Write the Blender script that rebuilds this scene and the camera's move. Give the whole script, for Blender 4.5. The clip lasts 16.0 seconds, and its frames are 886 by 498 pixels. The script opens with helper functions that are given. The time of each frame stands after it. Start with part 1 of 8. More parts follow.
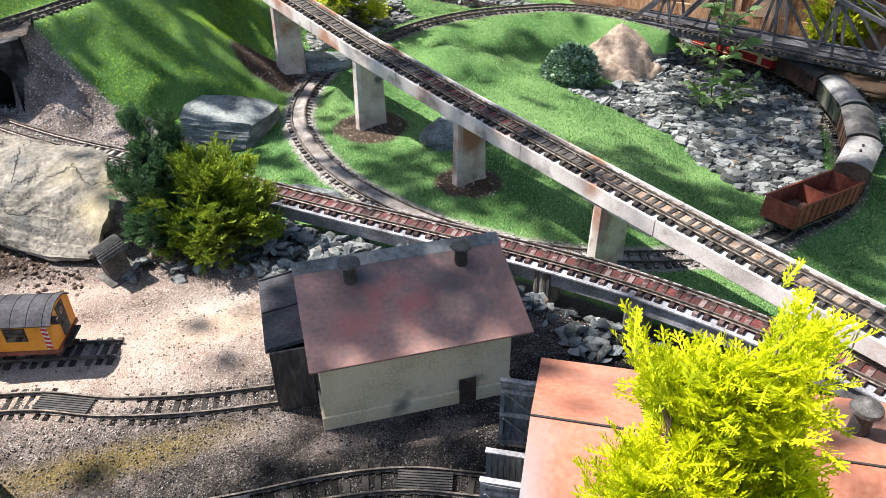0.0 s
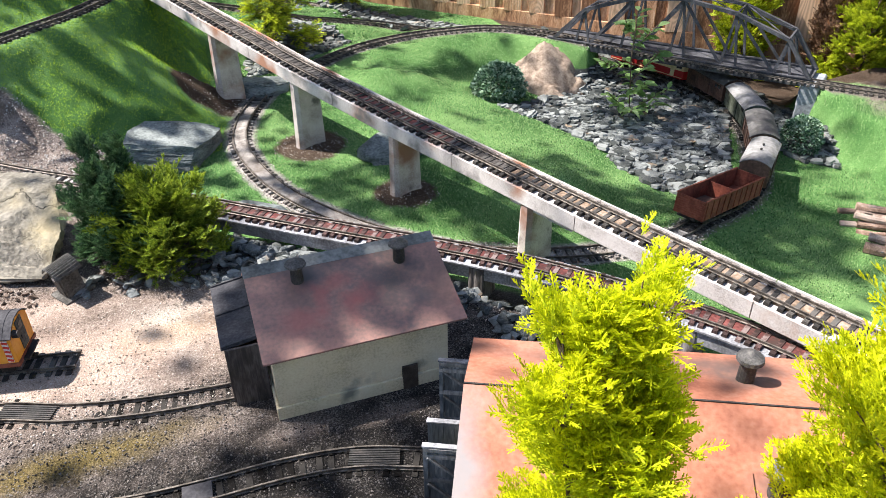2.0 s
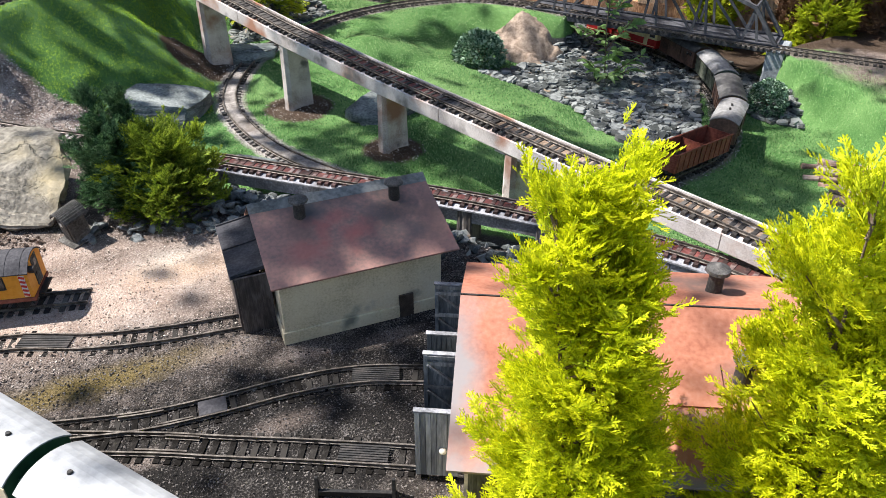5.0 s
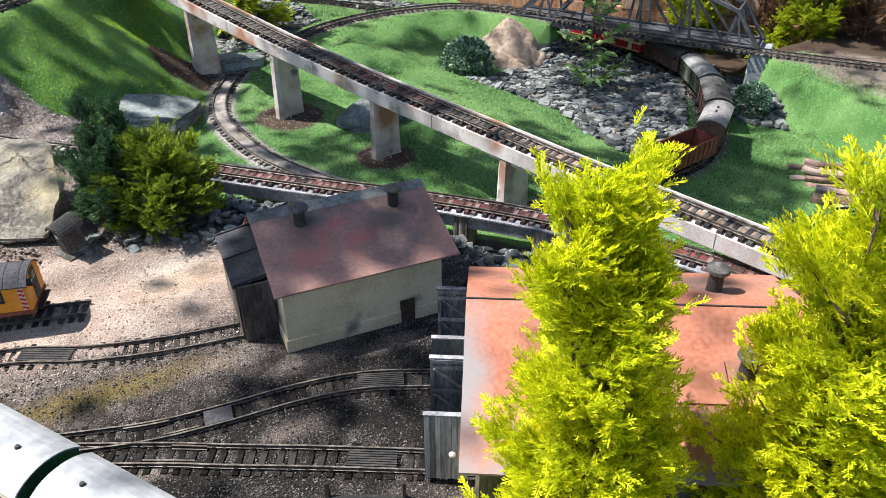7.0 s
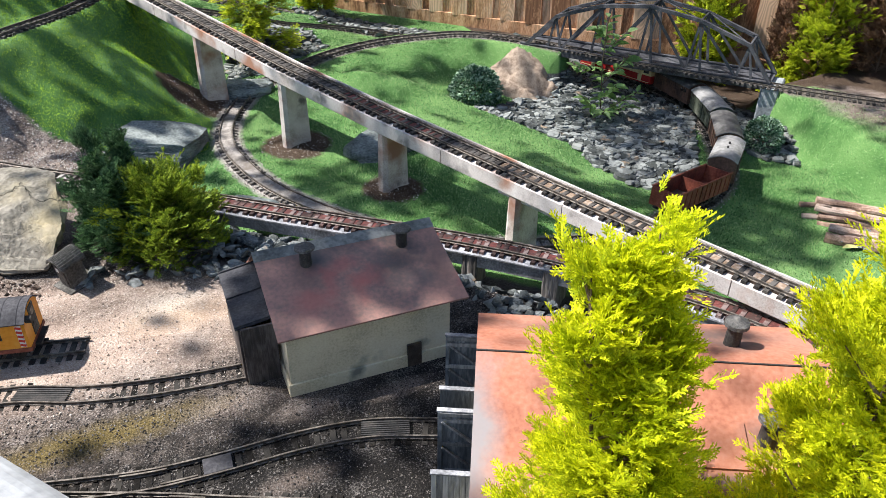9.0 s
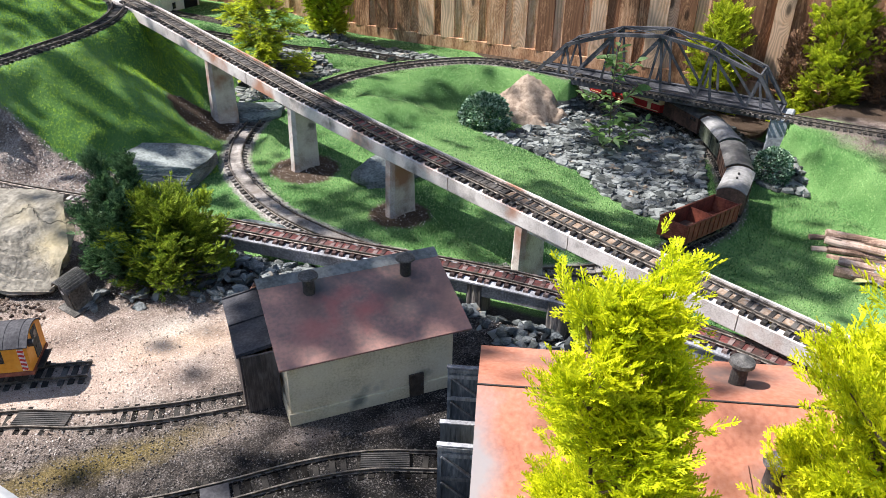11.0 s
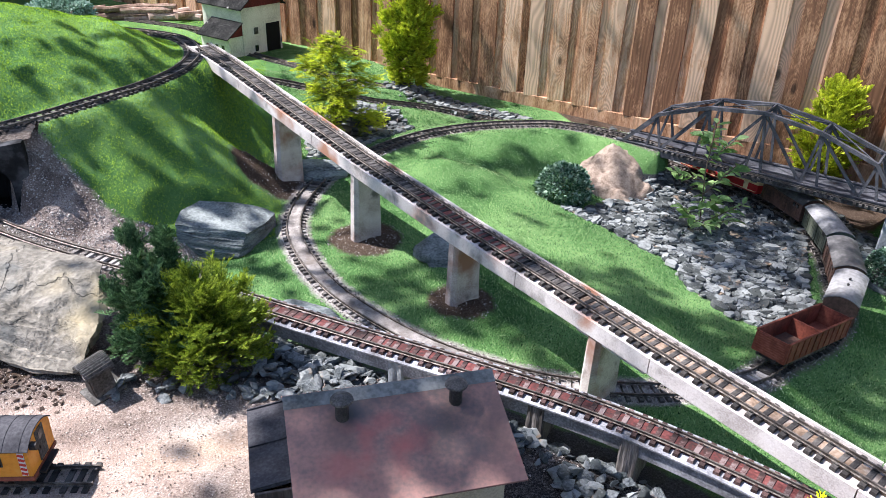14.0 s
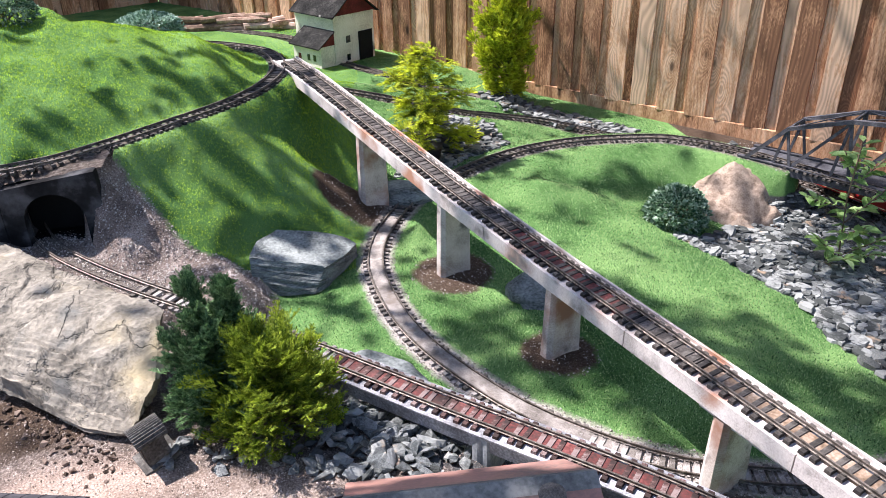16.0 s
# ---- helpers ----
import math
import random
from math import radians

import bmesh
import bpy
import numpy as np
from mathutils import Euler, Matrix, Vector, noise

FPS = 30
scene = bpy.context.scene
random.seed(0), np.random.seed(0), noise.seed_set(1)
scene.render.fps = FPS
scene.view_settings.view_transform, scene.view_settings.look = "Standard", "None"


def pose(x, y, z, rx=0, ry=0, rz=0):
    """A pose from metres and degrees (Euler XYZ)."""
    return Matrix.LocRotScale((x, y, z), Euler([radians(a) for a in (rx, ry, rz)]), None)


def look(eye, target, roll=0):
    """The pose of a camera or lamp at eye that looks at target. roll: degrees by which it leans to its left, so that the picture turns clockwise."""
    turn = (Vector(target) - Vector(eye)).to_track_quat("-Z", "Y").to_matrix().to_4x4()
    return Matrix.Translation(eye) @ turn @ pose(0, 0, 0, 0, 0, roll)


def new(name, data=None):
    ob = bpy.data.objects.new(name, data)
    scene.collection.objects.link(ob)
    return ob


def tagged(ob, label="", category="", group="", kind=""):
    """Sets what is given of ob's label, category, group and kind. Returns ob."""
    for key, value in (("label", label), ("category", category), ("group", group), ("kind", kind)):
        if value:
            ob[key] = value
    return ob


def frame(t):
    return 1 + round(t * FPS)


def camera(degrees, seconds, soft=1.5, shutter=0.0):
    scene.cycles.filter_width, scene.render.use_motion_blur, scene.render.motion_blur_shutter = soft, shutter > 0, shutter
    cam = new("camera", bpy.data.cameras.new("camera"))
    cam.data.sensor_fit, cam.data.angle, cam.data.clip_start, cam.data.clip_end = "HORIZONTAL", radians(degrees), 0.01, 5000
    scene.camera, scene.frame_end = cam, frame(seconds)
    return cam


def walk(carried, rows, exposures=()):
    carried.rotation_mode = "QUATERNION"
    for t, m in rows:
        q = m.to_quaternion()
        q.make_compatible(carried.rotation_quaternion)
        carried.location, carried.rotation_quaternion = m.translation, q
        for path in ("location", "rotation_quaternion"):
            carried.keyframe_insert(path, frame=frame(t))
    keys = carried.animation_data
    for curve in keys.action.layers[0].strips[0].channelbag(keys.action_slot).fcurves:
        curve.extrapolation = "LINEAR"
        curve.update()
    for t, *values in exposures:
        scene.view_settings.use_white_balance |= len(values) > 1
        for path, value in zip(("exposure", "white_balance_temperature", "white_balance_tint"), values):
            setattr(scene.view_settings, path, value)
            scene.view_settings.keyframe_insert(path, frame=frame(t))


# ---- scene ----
cam = camera(61.11, 16.0, soft=0.4)
PATH = [
    (0, (-0.0809, -0.9314, 1.0029), (0.1719, -0.1461, 0.4378), -0.81),
    (0.5, (-0.1032, -0.9745, 1.0095), (0.1722, -0.1904, 0.4534), -0.99),
    (1, (-0.1052, -1.0170, 1.0340), (0.1978, -0.2360, 0.4880), -1.05),
    (1.5, (-0.1010, -1.0398, 1.0472), (0.2204, -0.2617, 0.5075), -1.00),
    (2, (-0.1098, -1.0650, 1.0336), (0.2158, -0.2891, 0.4931), -0.93),
    (2.5, (-0.1273, -1.0875, 1.0230), (0.1899, -0.3123, 0.4767), -0.74),
    (3, (-0.1390, -1.1083, 1.0149), (0.1677, -0.3343, 0.4612), -0.56),
    (3.5, (-0.1398, -1.1310, 1.0065), (0.1669, -0.3600, 0.4484), -0.33),
    (4, (-0.1559, -1.1693, 1.0040), (0.1637, -0.4038, 0.4456), -0.15),
    (6.5, (-0.2437, -1.1897, 1.0061), (0.1328, -0.4449, 0.4552), -0.42),
    (7, (-0.2420, -1.1792, 1.0084), (0.1329, -0.4316, 0.4603), -0.37),
    (7.5, (-0.2439, -1.1625, 1.0130), (0.1303, -0.4116, 0.4688), -0.10),
    (8, (-0.2433, -1.1500, 1.0178), (0.1309, -0.3956, 0.4786), 0.09),
    (8.5, (-0.2377, -1.1378, 1.0239), (0.1381, -0.3803, 0.4901), 0.33),
    (9, (-0.2277, -1.1213, 1.0312), (0.1499, -0.3605, 0.5034), 0.48),
    (11.5, (-0.1994, -1.1068, 1.0523), (0.1668, -0.3204, 0.5547), 1.57),
    (12, (-0.1759, -1.0925, 1.0639), (0.1807, -0.2975, 0.5732), 2.39),
    (12.5, (-0.1456, -1.0619, 1.0703), (0.1956, -0.2552, 0.5877), 3.03),
    (13, (-0.1118, -1.0196, 1.0713), (0.2134, -0.2018, 0.5964), 3.25),
    (13.5, (-0.1018, -0.9600, 1.0698), (0.2088, -0.1337, 0.6000), 2.92),
    (14, (-0.0892, -0.8744, 1.0780), (0.2015, -0.0388, 0.6121), 2.17),
    (14.5, (-0.0649, -0.7916, 1.0777), (0.1977, 0.0541, 0.6131), 1.40),
    (15, (-0.0293, -0.6900, 1.0799), (0.1984, 0.1656, 0.6151), 0.64),
    (15.5, (-0.0102, -0.6341, 1.0685), (0.1823, 0.2296, 0.6026), -0.15),
    (16, (-0.0039, -0.6170, 1.0655), (0.1628, 0.2499, 0.5957), -0.91),
]
EXPOSURES = [(0, 1.31, 6500, 11), (2, 1.31, 6500, 11), (4, 1.11, 6450, 11), (6.5, 1.04, 6350, 9), (9, 1.06, 6350, 9), (11.5, 1.16, 6300, 12), (13, 1.23, 6050, 14), (14.2, 1.31, 6000, 16), (15, 1.34, 6150, 17), (16, 1.38, 6300, 19)]
walk(cam, [(t, look(eye, target, roll)) for t, eye, target, roll in PATH], EXPOSURES)

# ---- light ----
SUN_AZ = (-0.83, 0.56)          # horizontal way towards the sun
SUN_EL = 54.0
world = bpy.data.worlds.new("sky")
scene.world = world
world.use_nodes = True
wn = world.node_tree
sky = wn.nodes.new("ShaderNodeTexSky")
sky.sky_type, sky.sun_disc = "NISHITA", False
sky.sun_elevation = radians(SUN_EL)
sky.sun_rotation = math.atan2(SUN_AZ[0], SUN_AZ[1])
wn.links.new(sky.outputs["Color"], wn.nodes["Background"].inputs["Color"])
wn.nodes["Background"].inputs["Strength"].default_value = 0.088
sun = new("sun", bpy.data.lights.new("sun", "SUN"))
sun.data.energy, sun.data.angle, sun.data.color = 5.0, radians(0.6), (1.0, 0.955, 0.90)
sun.matrix_world = look((SUN_AZ[0], SUN_AZ[1], math.tan(radians(SUN_EL)) * math.hypot(*SUN_AZ)), (0, 0, 0))


# ---- materials ----
def material(name, colors, scale=40.0, rough=0.8, metal=0.0, bump=0.3, fine=None, depth=0.002, spec=0.3, stretch=(1, 1, 1), random=0.0,
             spots=None, translucent=0.0):
    """A worn surface: colours mixed by broad and fine noise, relief from the fine one."""
    m = bpy.data.materials.new(name)
    m.use_nodes = True
    nt = m.node_tree
    n, l = nt.nodes, nt.links
    b = n["Principled BSDF"]
    co = n.new("ShaderNodeTexCoord")
    mp = n.new("ShaderNodeMapping")
    mp.inputs["Scale"].default_value = stretch
    l.new(co.outputs["Object"], mp.inputs["Vector"])
    broad = n.new("ShaderNodeTexNoise")
    broad.inputs["Scale"].default_value, broad.inputs["Detail"].default_value = scale, 6.0
    broad.inputs["Roughness"].default_value = 0.6
    grain = n.new("ShaderNodeTexNoise")
    grain.inputs["Scale"].default_value, grain.inputs["Detail"].default_value = fine or scale * 9, 4.0
    l.new(mp.outputs["Vector"], broad.inputs["Vector"])
    l.new(mp.outputs["Vector"], grain.inputs["Vector"])
    mix = n.new("ShaderNodeMath")
    mix.operation = "MULTIPLY_ADD"
    mix.inputs[1].default_value, mix.inputs[2].default_value = 0.6, -0.3
    l.new(grain.outputs["Fac"], mix.inputs[0])
    add = n.new("ShaderNodeMath")
    l.new(broad.outputs["Fac"], add.inputs[0])
    l.new(mix.outputs[0], add.inputs[1])
    last = add
    if random:
        info = n.new("ShaderNodeObjectInfo")
        geo = n.new("ShaderNodeNewGeometry")
        both = n.new("ShaderNodeMath")
        l.new(info.outputs["Random"], both.inputs[0])
        l.new(geo.outputs["Random Per Island"], both.inputs[1])
        frac = n.new("ShaderNodeMath")
        frac.operation = "FRACT"
        l.new(both.outputs[0], frac.inputs[0])
        wide = n.new("ShaderNodeMath")
        wide.operation = "MULTIPLY_ADD"
        wide.inputs[1].default_value, wide.inputs[2].default_value = random, -random / 2
        l.new(frac.outputs[0], wide.inputs[0])
        sumup = n.new("ShaderNodeMath")
        l.new(add.outputs[0], sumup.inputs[0])
        l.new(wide.outputs[0], sumup.inputs[1])
        last = sumup
    ramp = n.new("ShaderNodeValToRGB")
    while len(ramp.color_ramp.elements) < len(colors):
        ramp.color_ramp.elements.new(0.5)
    for i, (e, c) in enumerate(zip(ramp.color_ramp.elements, colors)):
        e.position = 0.3 + 0.4 * i / max(1, len(colors) - 1)
        e.color = (*c, 1)
    l.new(last.outputs[0], ramp.inputs["Fac"])
    color = ramp.outputs["Color"]
    for spot in spots or ():
        # (colour, noise scale, threshold, softness)
        tint, size, start, soft = spot
        sn = n.new("ShaderNodeTexNoise")
        sn.inputs["Scale"].default_value, sn.inputs["Detail"].default_value = size, 5.0
        l.new(mp.outputs["Vector"], sn.inputs["Vector"])
        sr = n.new("ShaderNodeMapRange")
        sr.inputs["From Min"].default_value, sr.inputs["From Max"].default_value = start, start + soft
        l.new(sn.outputs["Fac"], sr.inputs["Value"])
        mx = n.new("ShaderNodeMix")
        mx.data_type = "RGBA"
        l.new(sr.outputs["Result"], mx.inputs["Factor"])
        l.new(color, mx.inputs["A"])
        mx.inputs["B"].default_value = (*tint, 1)
        color = mx.outputs["Result"]
    l.new(color, b.inputs["Base Color"])
    b.inputs["Roughness"].default_value, b.inputs["Metallic"].default_value = rough, metal
    b.inputs["Specular IOR Level"].default_value = spec
    if bump:
        bp = n.new("ShaderNodeBump")
        bp.inputs["Strength"].default_value, bp.inputs["Distance"].default_value = bump, depth
        l.new(add.outputs[0], bp.inputs["Height"])
        l.new(bp.outputs["Normal"], b.inputs["Normal"])
    if translucent:
        tr = n.new("ShaderNodeBsdfTranslucent")
        l.new(color, tr.inputs["Color"])
        ms = n.new("ShaderNodeMixShader")
        ms.inputs[0].default_value = translucent
        l.new(b.outputs[0], ms.inputs[1])
        l.new(tr.outputs[0], ms.inputs[2])
        l.new(ms.outputs[0], n["Material Output"].inputs["Surface"])
    return m


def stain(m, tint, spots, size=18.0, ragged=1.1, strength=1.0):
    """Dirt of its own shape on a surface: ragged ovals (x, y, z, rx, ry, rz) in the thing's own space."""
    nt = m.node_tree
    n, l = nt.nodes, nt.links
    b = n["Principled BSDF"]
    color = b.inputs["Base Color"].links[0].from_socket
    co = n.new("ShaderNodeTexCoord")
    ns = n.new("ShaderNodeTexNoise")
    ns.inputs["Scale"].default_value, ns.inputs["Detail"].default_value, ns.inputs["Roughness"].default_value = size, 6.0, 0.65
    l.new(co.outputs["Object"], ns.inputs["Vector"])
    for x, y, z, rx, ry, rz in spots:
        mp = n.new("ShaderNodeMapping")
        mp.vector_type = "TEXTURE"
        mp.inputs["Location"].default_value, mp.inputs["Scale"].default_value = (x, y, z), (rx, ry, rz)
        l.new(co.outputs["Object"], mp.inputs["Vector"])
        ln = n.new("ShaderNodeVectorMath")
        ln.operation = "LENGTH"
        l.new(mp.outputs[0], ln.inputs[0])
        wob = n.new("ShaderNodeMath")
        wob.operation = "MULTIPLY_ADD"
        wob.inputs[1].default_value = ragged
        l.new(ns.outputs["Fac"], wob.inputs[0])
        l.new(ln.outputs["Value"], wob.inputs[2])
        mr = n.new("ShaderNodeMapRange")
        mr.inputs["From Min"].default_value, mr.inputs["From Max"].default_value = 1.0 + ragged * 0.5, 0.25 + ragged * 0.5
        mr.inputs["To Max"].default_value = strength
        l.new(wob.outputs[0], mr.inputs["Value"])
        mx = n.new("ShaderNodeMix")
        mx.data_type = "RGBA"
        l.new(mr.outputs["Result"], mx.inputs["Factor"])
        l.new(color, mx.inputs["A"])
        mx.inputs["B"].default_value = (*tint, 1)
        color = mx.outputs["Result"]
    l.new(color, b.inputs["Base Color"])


M = {}
M["concrete"] = material("weathered_concrete", [(0.31, 0.275, 0.255), (0.50, 0.455, 0.43), (0.61, 0.575, 0.545)], 9, 0.85, bump=0.25, depth=0.001, fine=300,
                         spots=[((0.33, 0.17, 0.11), 5.0, 0.56, 0.10), ((0.16, 0.15, 0.14), 13.0, 0.60, 0.12)])
M["pier"] = material("stained_concrete_pier", [(0.29, 0.24, 0.215), (0.49, 0.43, 0.395), (0.61, 0.56, 0.525)], 14, 0.85, bump=0.25, depth=0.001, fine=300,
                     spots=[((0.28, 0.15, 0.105), 9.0, 0.50, 0.18), ((0.14, 0.13, 0.12), 17.0, 0.60, 0.12)])
M["deck_grey"] = material("trestle_grey", [(0.10, 0.10, 0.105), (0.215, 0.215, 0.23), (0.42, 0.42, 0.445)], 12, 0.8, fine=200, depth=0.001, spots=[((0.07, 0.062, 0.06), 9.0, 0.60, 0.14)])
M["rail"] = material("rail_steel", [(0.05, 0.042, 0.035), (0.125, 0.106, 0.09), (0.25, 0.22, 0.19)], 60, 0.55, metal=0.5, bump=0.1)
M["sleeper"] = material("sleeper_brown", [(0.025, 0.022, 0.02), (0.055, 0.048, 0.042), (0.11, 0.10, 0.09)], 45, 0.75, random=0.5, bump=0.3, depth=0.0008)
M["sleeper_black"] = material("sleeper_black", [(0.008, 0.007, 0.006), (0.018, 0.016, 0.0145), (0.042, 0.038, 0.034)], 45, 0.9, spec=0.08, random=0.5, bump=0.3, depth=0.0008)
M["sleeper_brown"] = material("sleeper_red_brown", [(0.03, 0.018, 0.016), (0.085, 0.045, 0.04), (0.20, 0.15, 0.14)], 30, 0.75, random=0.5, bump=0.3, depth=0.0008)
M["sleeper_pale"] = material("sleeper_dusty", [(0.09, 0.08, 0.07), (0.20, 0.18, 0.165), (0.33, 0.31, 0.29)], 40, 0.9, random=0.5, bump=0.3, depth=0.0008)
M["ballast_brown"] = material("brown_ballast", [(0.06, 0.05, 0.045), (0.15, 0.12, 0.10), (0.30, 0.26, 0.23)], 110, 0.95, bump=0.8, fine=520, depth=0.003)
M["steel_grey"] = material("bridge_grey", [(0.035, 0.036, 0.041), (0.066, 0.067, 0.076), (0.115, 0.115, 0.125)], 30, 0.7, spec=0.2, bump=0.1)
M["slate"] = material("slate", [(0.040, 0.045, 0.043), (0.135, 0.144, 0.138), (0.245, 0.257, 0.246)], 22, 0.75, random=0.6, bump=0.5, fine=160, depth=0.0015, stretch=(1, 1, 2.5),
                      spots=[((0.30, 0.22, 0.15), 16.0, 0.64, 0.08)])
M["slate_stone"] = material("broken_slate_stone", [(0.085, 0.097, 0.098), (0.185, 0.203, 0.204), (0.31, 0.328, 0.326)], 1.6, 0.7, random=0.7, bump=0.7, fine=14, depth=0.06, spots=[((0.30, 0.24, 0.18), 1.1, 0.64, 0.10)])
M["rock"] = material("grey_green_rock", [(0.06, 0.07, 0.068), (0.17, 0.19, 0.183), (0.29, 0.315, 0.30)], 9, 0.75, bump=0.9, fine=110, depth=0.004, stretch=(1, 1, 3.0))
def crack(m, tint, scale, width, stretch=(1, 1, 1), turn=0.0, strength=0.8, depth=0.006):
    """Thin dark clefts along the ridges of a noise, in colour and relief."""
    n, l = m.node_tree.nodes, m.node_tree.links
    b = n["Principled BSDF"]
    color = b.inputs["Base Color"].links[0].from_socket
    old = b.inputs["Normal"].links[0].from_socket if b.inputs["Normal"].links else None
    co = n.new("ShaderNodeTexCoord")
    mp = n.new("ShaderNodeMapping")
    mp.inputs["Scale"].default_value = stretch
    mp.inputs["Rotation"].default_value = (0, 0, radians(turn))
    l.new(co.outputs["Object"], mp.inputs["Vector"])
    ns = n.new("ShaderNodeTexNoise")
    ns.inputs["Scale"].default_value, ns.inputs["Detail"].default_value, ns.inputs["Roughness"].default_value = scale, 5.0, 0.55
    l.new(mp.outputs[0], ns.inputs["Vector"])
    sub = n.new("ShaderNodeMath")
    sub.operation = "SUBTRACT"
    sub.inputs[1].default_value = 0.5
    l.new(ns.outputs["Fac"], sub.inputs[0])
    ab = n.new("ShaderNodeMath")
    ab.operation = "ABSOLUTE"
    l.new(sub.outputs[0], ab.inputs[0])
    # clefts come and go
    gate = n.new("ShaderNodeTexNoise")
    gate.inputs["Scale"].default_value = scale * 0.8
    l.new(co.outputs["Object"], gate.inputs["Vector"])
    gr = n.new("ShaderNodeMapRange")
    gr.inputs["From Min"].default_value, gr.inputs["From Max"].default_value = 0.46, 0.60
    l.new(gate.outputs["Fac"], gr.inputs["Value"])
    mr = n.new("ShaderNodeMapRange")
    mr.inputs["From Min"].default_value, mr.inputs["From Max"].default_value = width, width * 0.2
    mr.inputs["To Max"].default_value = strength
    l.new(ab.outputs[0], mr.inputs["Value"])
    mu = n.new("ShaderNodeMath")
    mu.operation = "MULTIPLY"
    l.new(mr.outputs["Result"], mu.inputs[0])
    l.new(gr.outputs["Result"], mu.inputs[1])
    mx = n.new("ShaderNodeMix")
    mx.data_type = "RGBA"
    l.new(mu.outputs[0], mx.inputs["Factor"])
    l.new(color, mx.inputs["A"])
    mx.inputs["B"].default_value = (*tint, 1)
    l.new(mx.outputs["Result"], b.inputs["Base Color"])
    bp = n.new("ShaderNodeBump")
    bp.invert = True
    bp.inputs["Strength"].default_value, bp.inputs["Distance"].default_value = 1.0, depth
    l.new(mu.outputs[0], bp.inputs["Height"])
    if old:
        l.new(old, bp.inputs["Normal"])
    l.new(bp.outputs["Normal"], b.inputs["Normal"])


M["rock_pale"] = material("pale_rock", [(0.088, 0.079, 0.064), (0.19, 0.172, 0.140), (0.30, 0.272, 0.222)], 7, 0.9, bump=1.0, fine=95, depth=0.007,
                          spots=[((0.40, 0.33, 0.19), 3.4, 0.57, 0.16), ((0.13, 0.135, 0.128), 5.0, 0.57, 0.14), ((0.36, 0.325, 0.27), 9.0, 0.62, 0.10)])
crack(M["rock_pale"], (0.035, 0.032, 0.028), 3.0, 0.016, (2.6, 0.8, 4.0), 40, 0.55)
crack(M["rock_pale"], (0.06, 0.055, 0.05), 8.0, 0.016, (2.2, 0.9, 3.0), 52, 0.35, 0.003)
crack(M["rock"], (0.025, 0.03, 0.03), 5.0, 0.018, (1.0, 2.4, 6.0), 20, 0.7, 0.004)
M["roof_rust"] = material("rusty_roof_sheet", [(0.185, 0.125, 0.11), (0.30, 0.165, 0.135), (0.38, 0.20, 0.158)], 5, 0.6, bump=0.08, fine=120, depth=0.0006,
                          spots=[((0.38, 0.13, 0.11), 9.0, 0.60, 0.14), ((0.09, 0.08, 0.08), 7.0, 0.55, 0.14)])
M["roof_orange"] = material("orange_roof_sheet", [(0.28, 0.10, 0.06), (0.39, 0.155, 0.095), (0.44, 0.21, 0.145)], 4, 0.55, bump=0.06, fine=120, depth=0.0006,
                            spots=[((0.30, 0.27, 0.27), 5.5, 0.63, 0.14)])
M["soot"] = material("sooty_metal", [(0.012, 0.012, 0.012), (0.035, 0.033, 0.031), (0.07, 0.06, 0.055)], 30, 0.6, bump=0.15)
M["plaster"] = material("cream_plaster", [(0.46, 0.385, 0.26), (0.65, 0.555, 0.385), (0.72, 0.64, 0.475)], 10, 0.9, bump=0.2, fine=220, depth=0.0008,
                        spots=[((0.22, 0.21, 0.17), 12.0, 0.60, 0.14)])
M["plaster_white"] = material("white_plaster", [(0.48, 0.44, 0.37), (0.68, 0.63, 0.54), (0.77, 0.73, 0.65)], 8, 0.9, bump=0.2, fine=160, depth=0.0008,
                              spots=[((0.10, 0.10, 0.10), 7.0, 0.62, 0.12)])
M["door_brown"] = material("dark_brown_door", [(0.035, 0.025, 0.02), (0.06, 0.045, 0.035), (0.09, 0.07, 0.055)], 60, 0.7, bump=0.15)
M["shed_dark"] = material("dark_corrugated", [(0.045, 0.038, 0.035), (0.095, 0.076, 0.068), (0.20, 0.172, 0.155)], 14, 0.75, spec=0.15, bump=0.1, stretch=(1, 1, 0.25))
M["gate_blue"] = material("grey_blue_boards", [(0.05, 0.06, 0.07), (0.11, 0.125, 0.14), (0.26, 0.28, 0.30)], 25, 0.75, bump=0.2, stretch=(1, 1, 0.2))
M["gate_grey"] = material("worn_grey_boards", [(0.10, 0.105, 0.11), (0.21, 0.215, 0.22), (0.38, 0.385, 0.385)], 25, 0.85, bump=0.3, stretch=(1, 1, 0.15), random=0.3)
M["timber"] = material("old_timber", [(0.05, 0.046, 0.043), (0.15, 0.135, 0.125), (0.30, 0.275, 0.26)], 42, 0.9, bump=0.6, stretch=(1, 1, 0.12), depth=0.002)


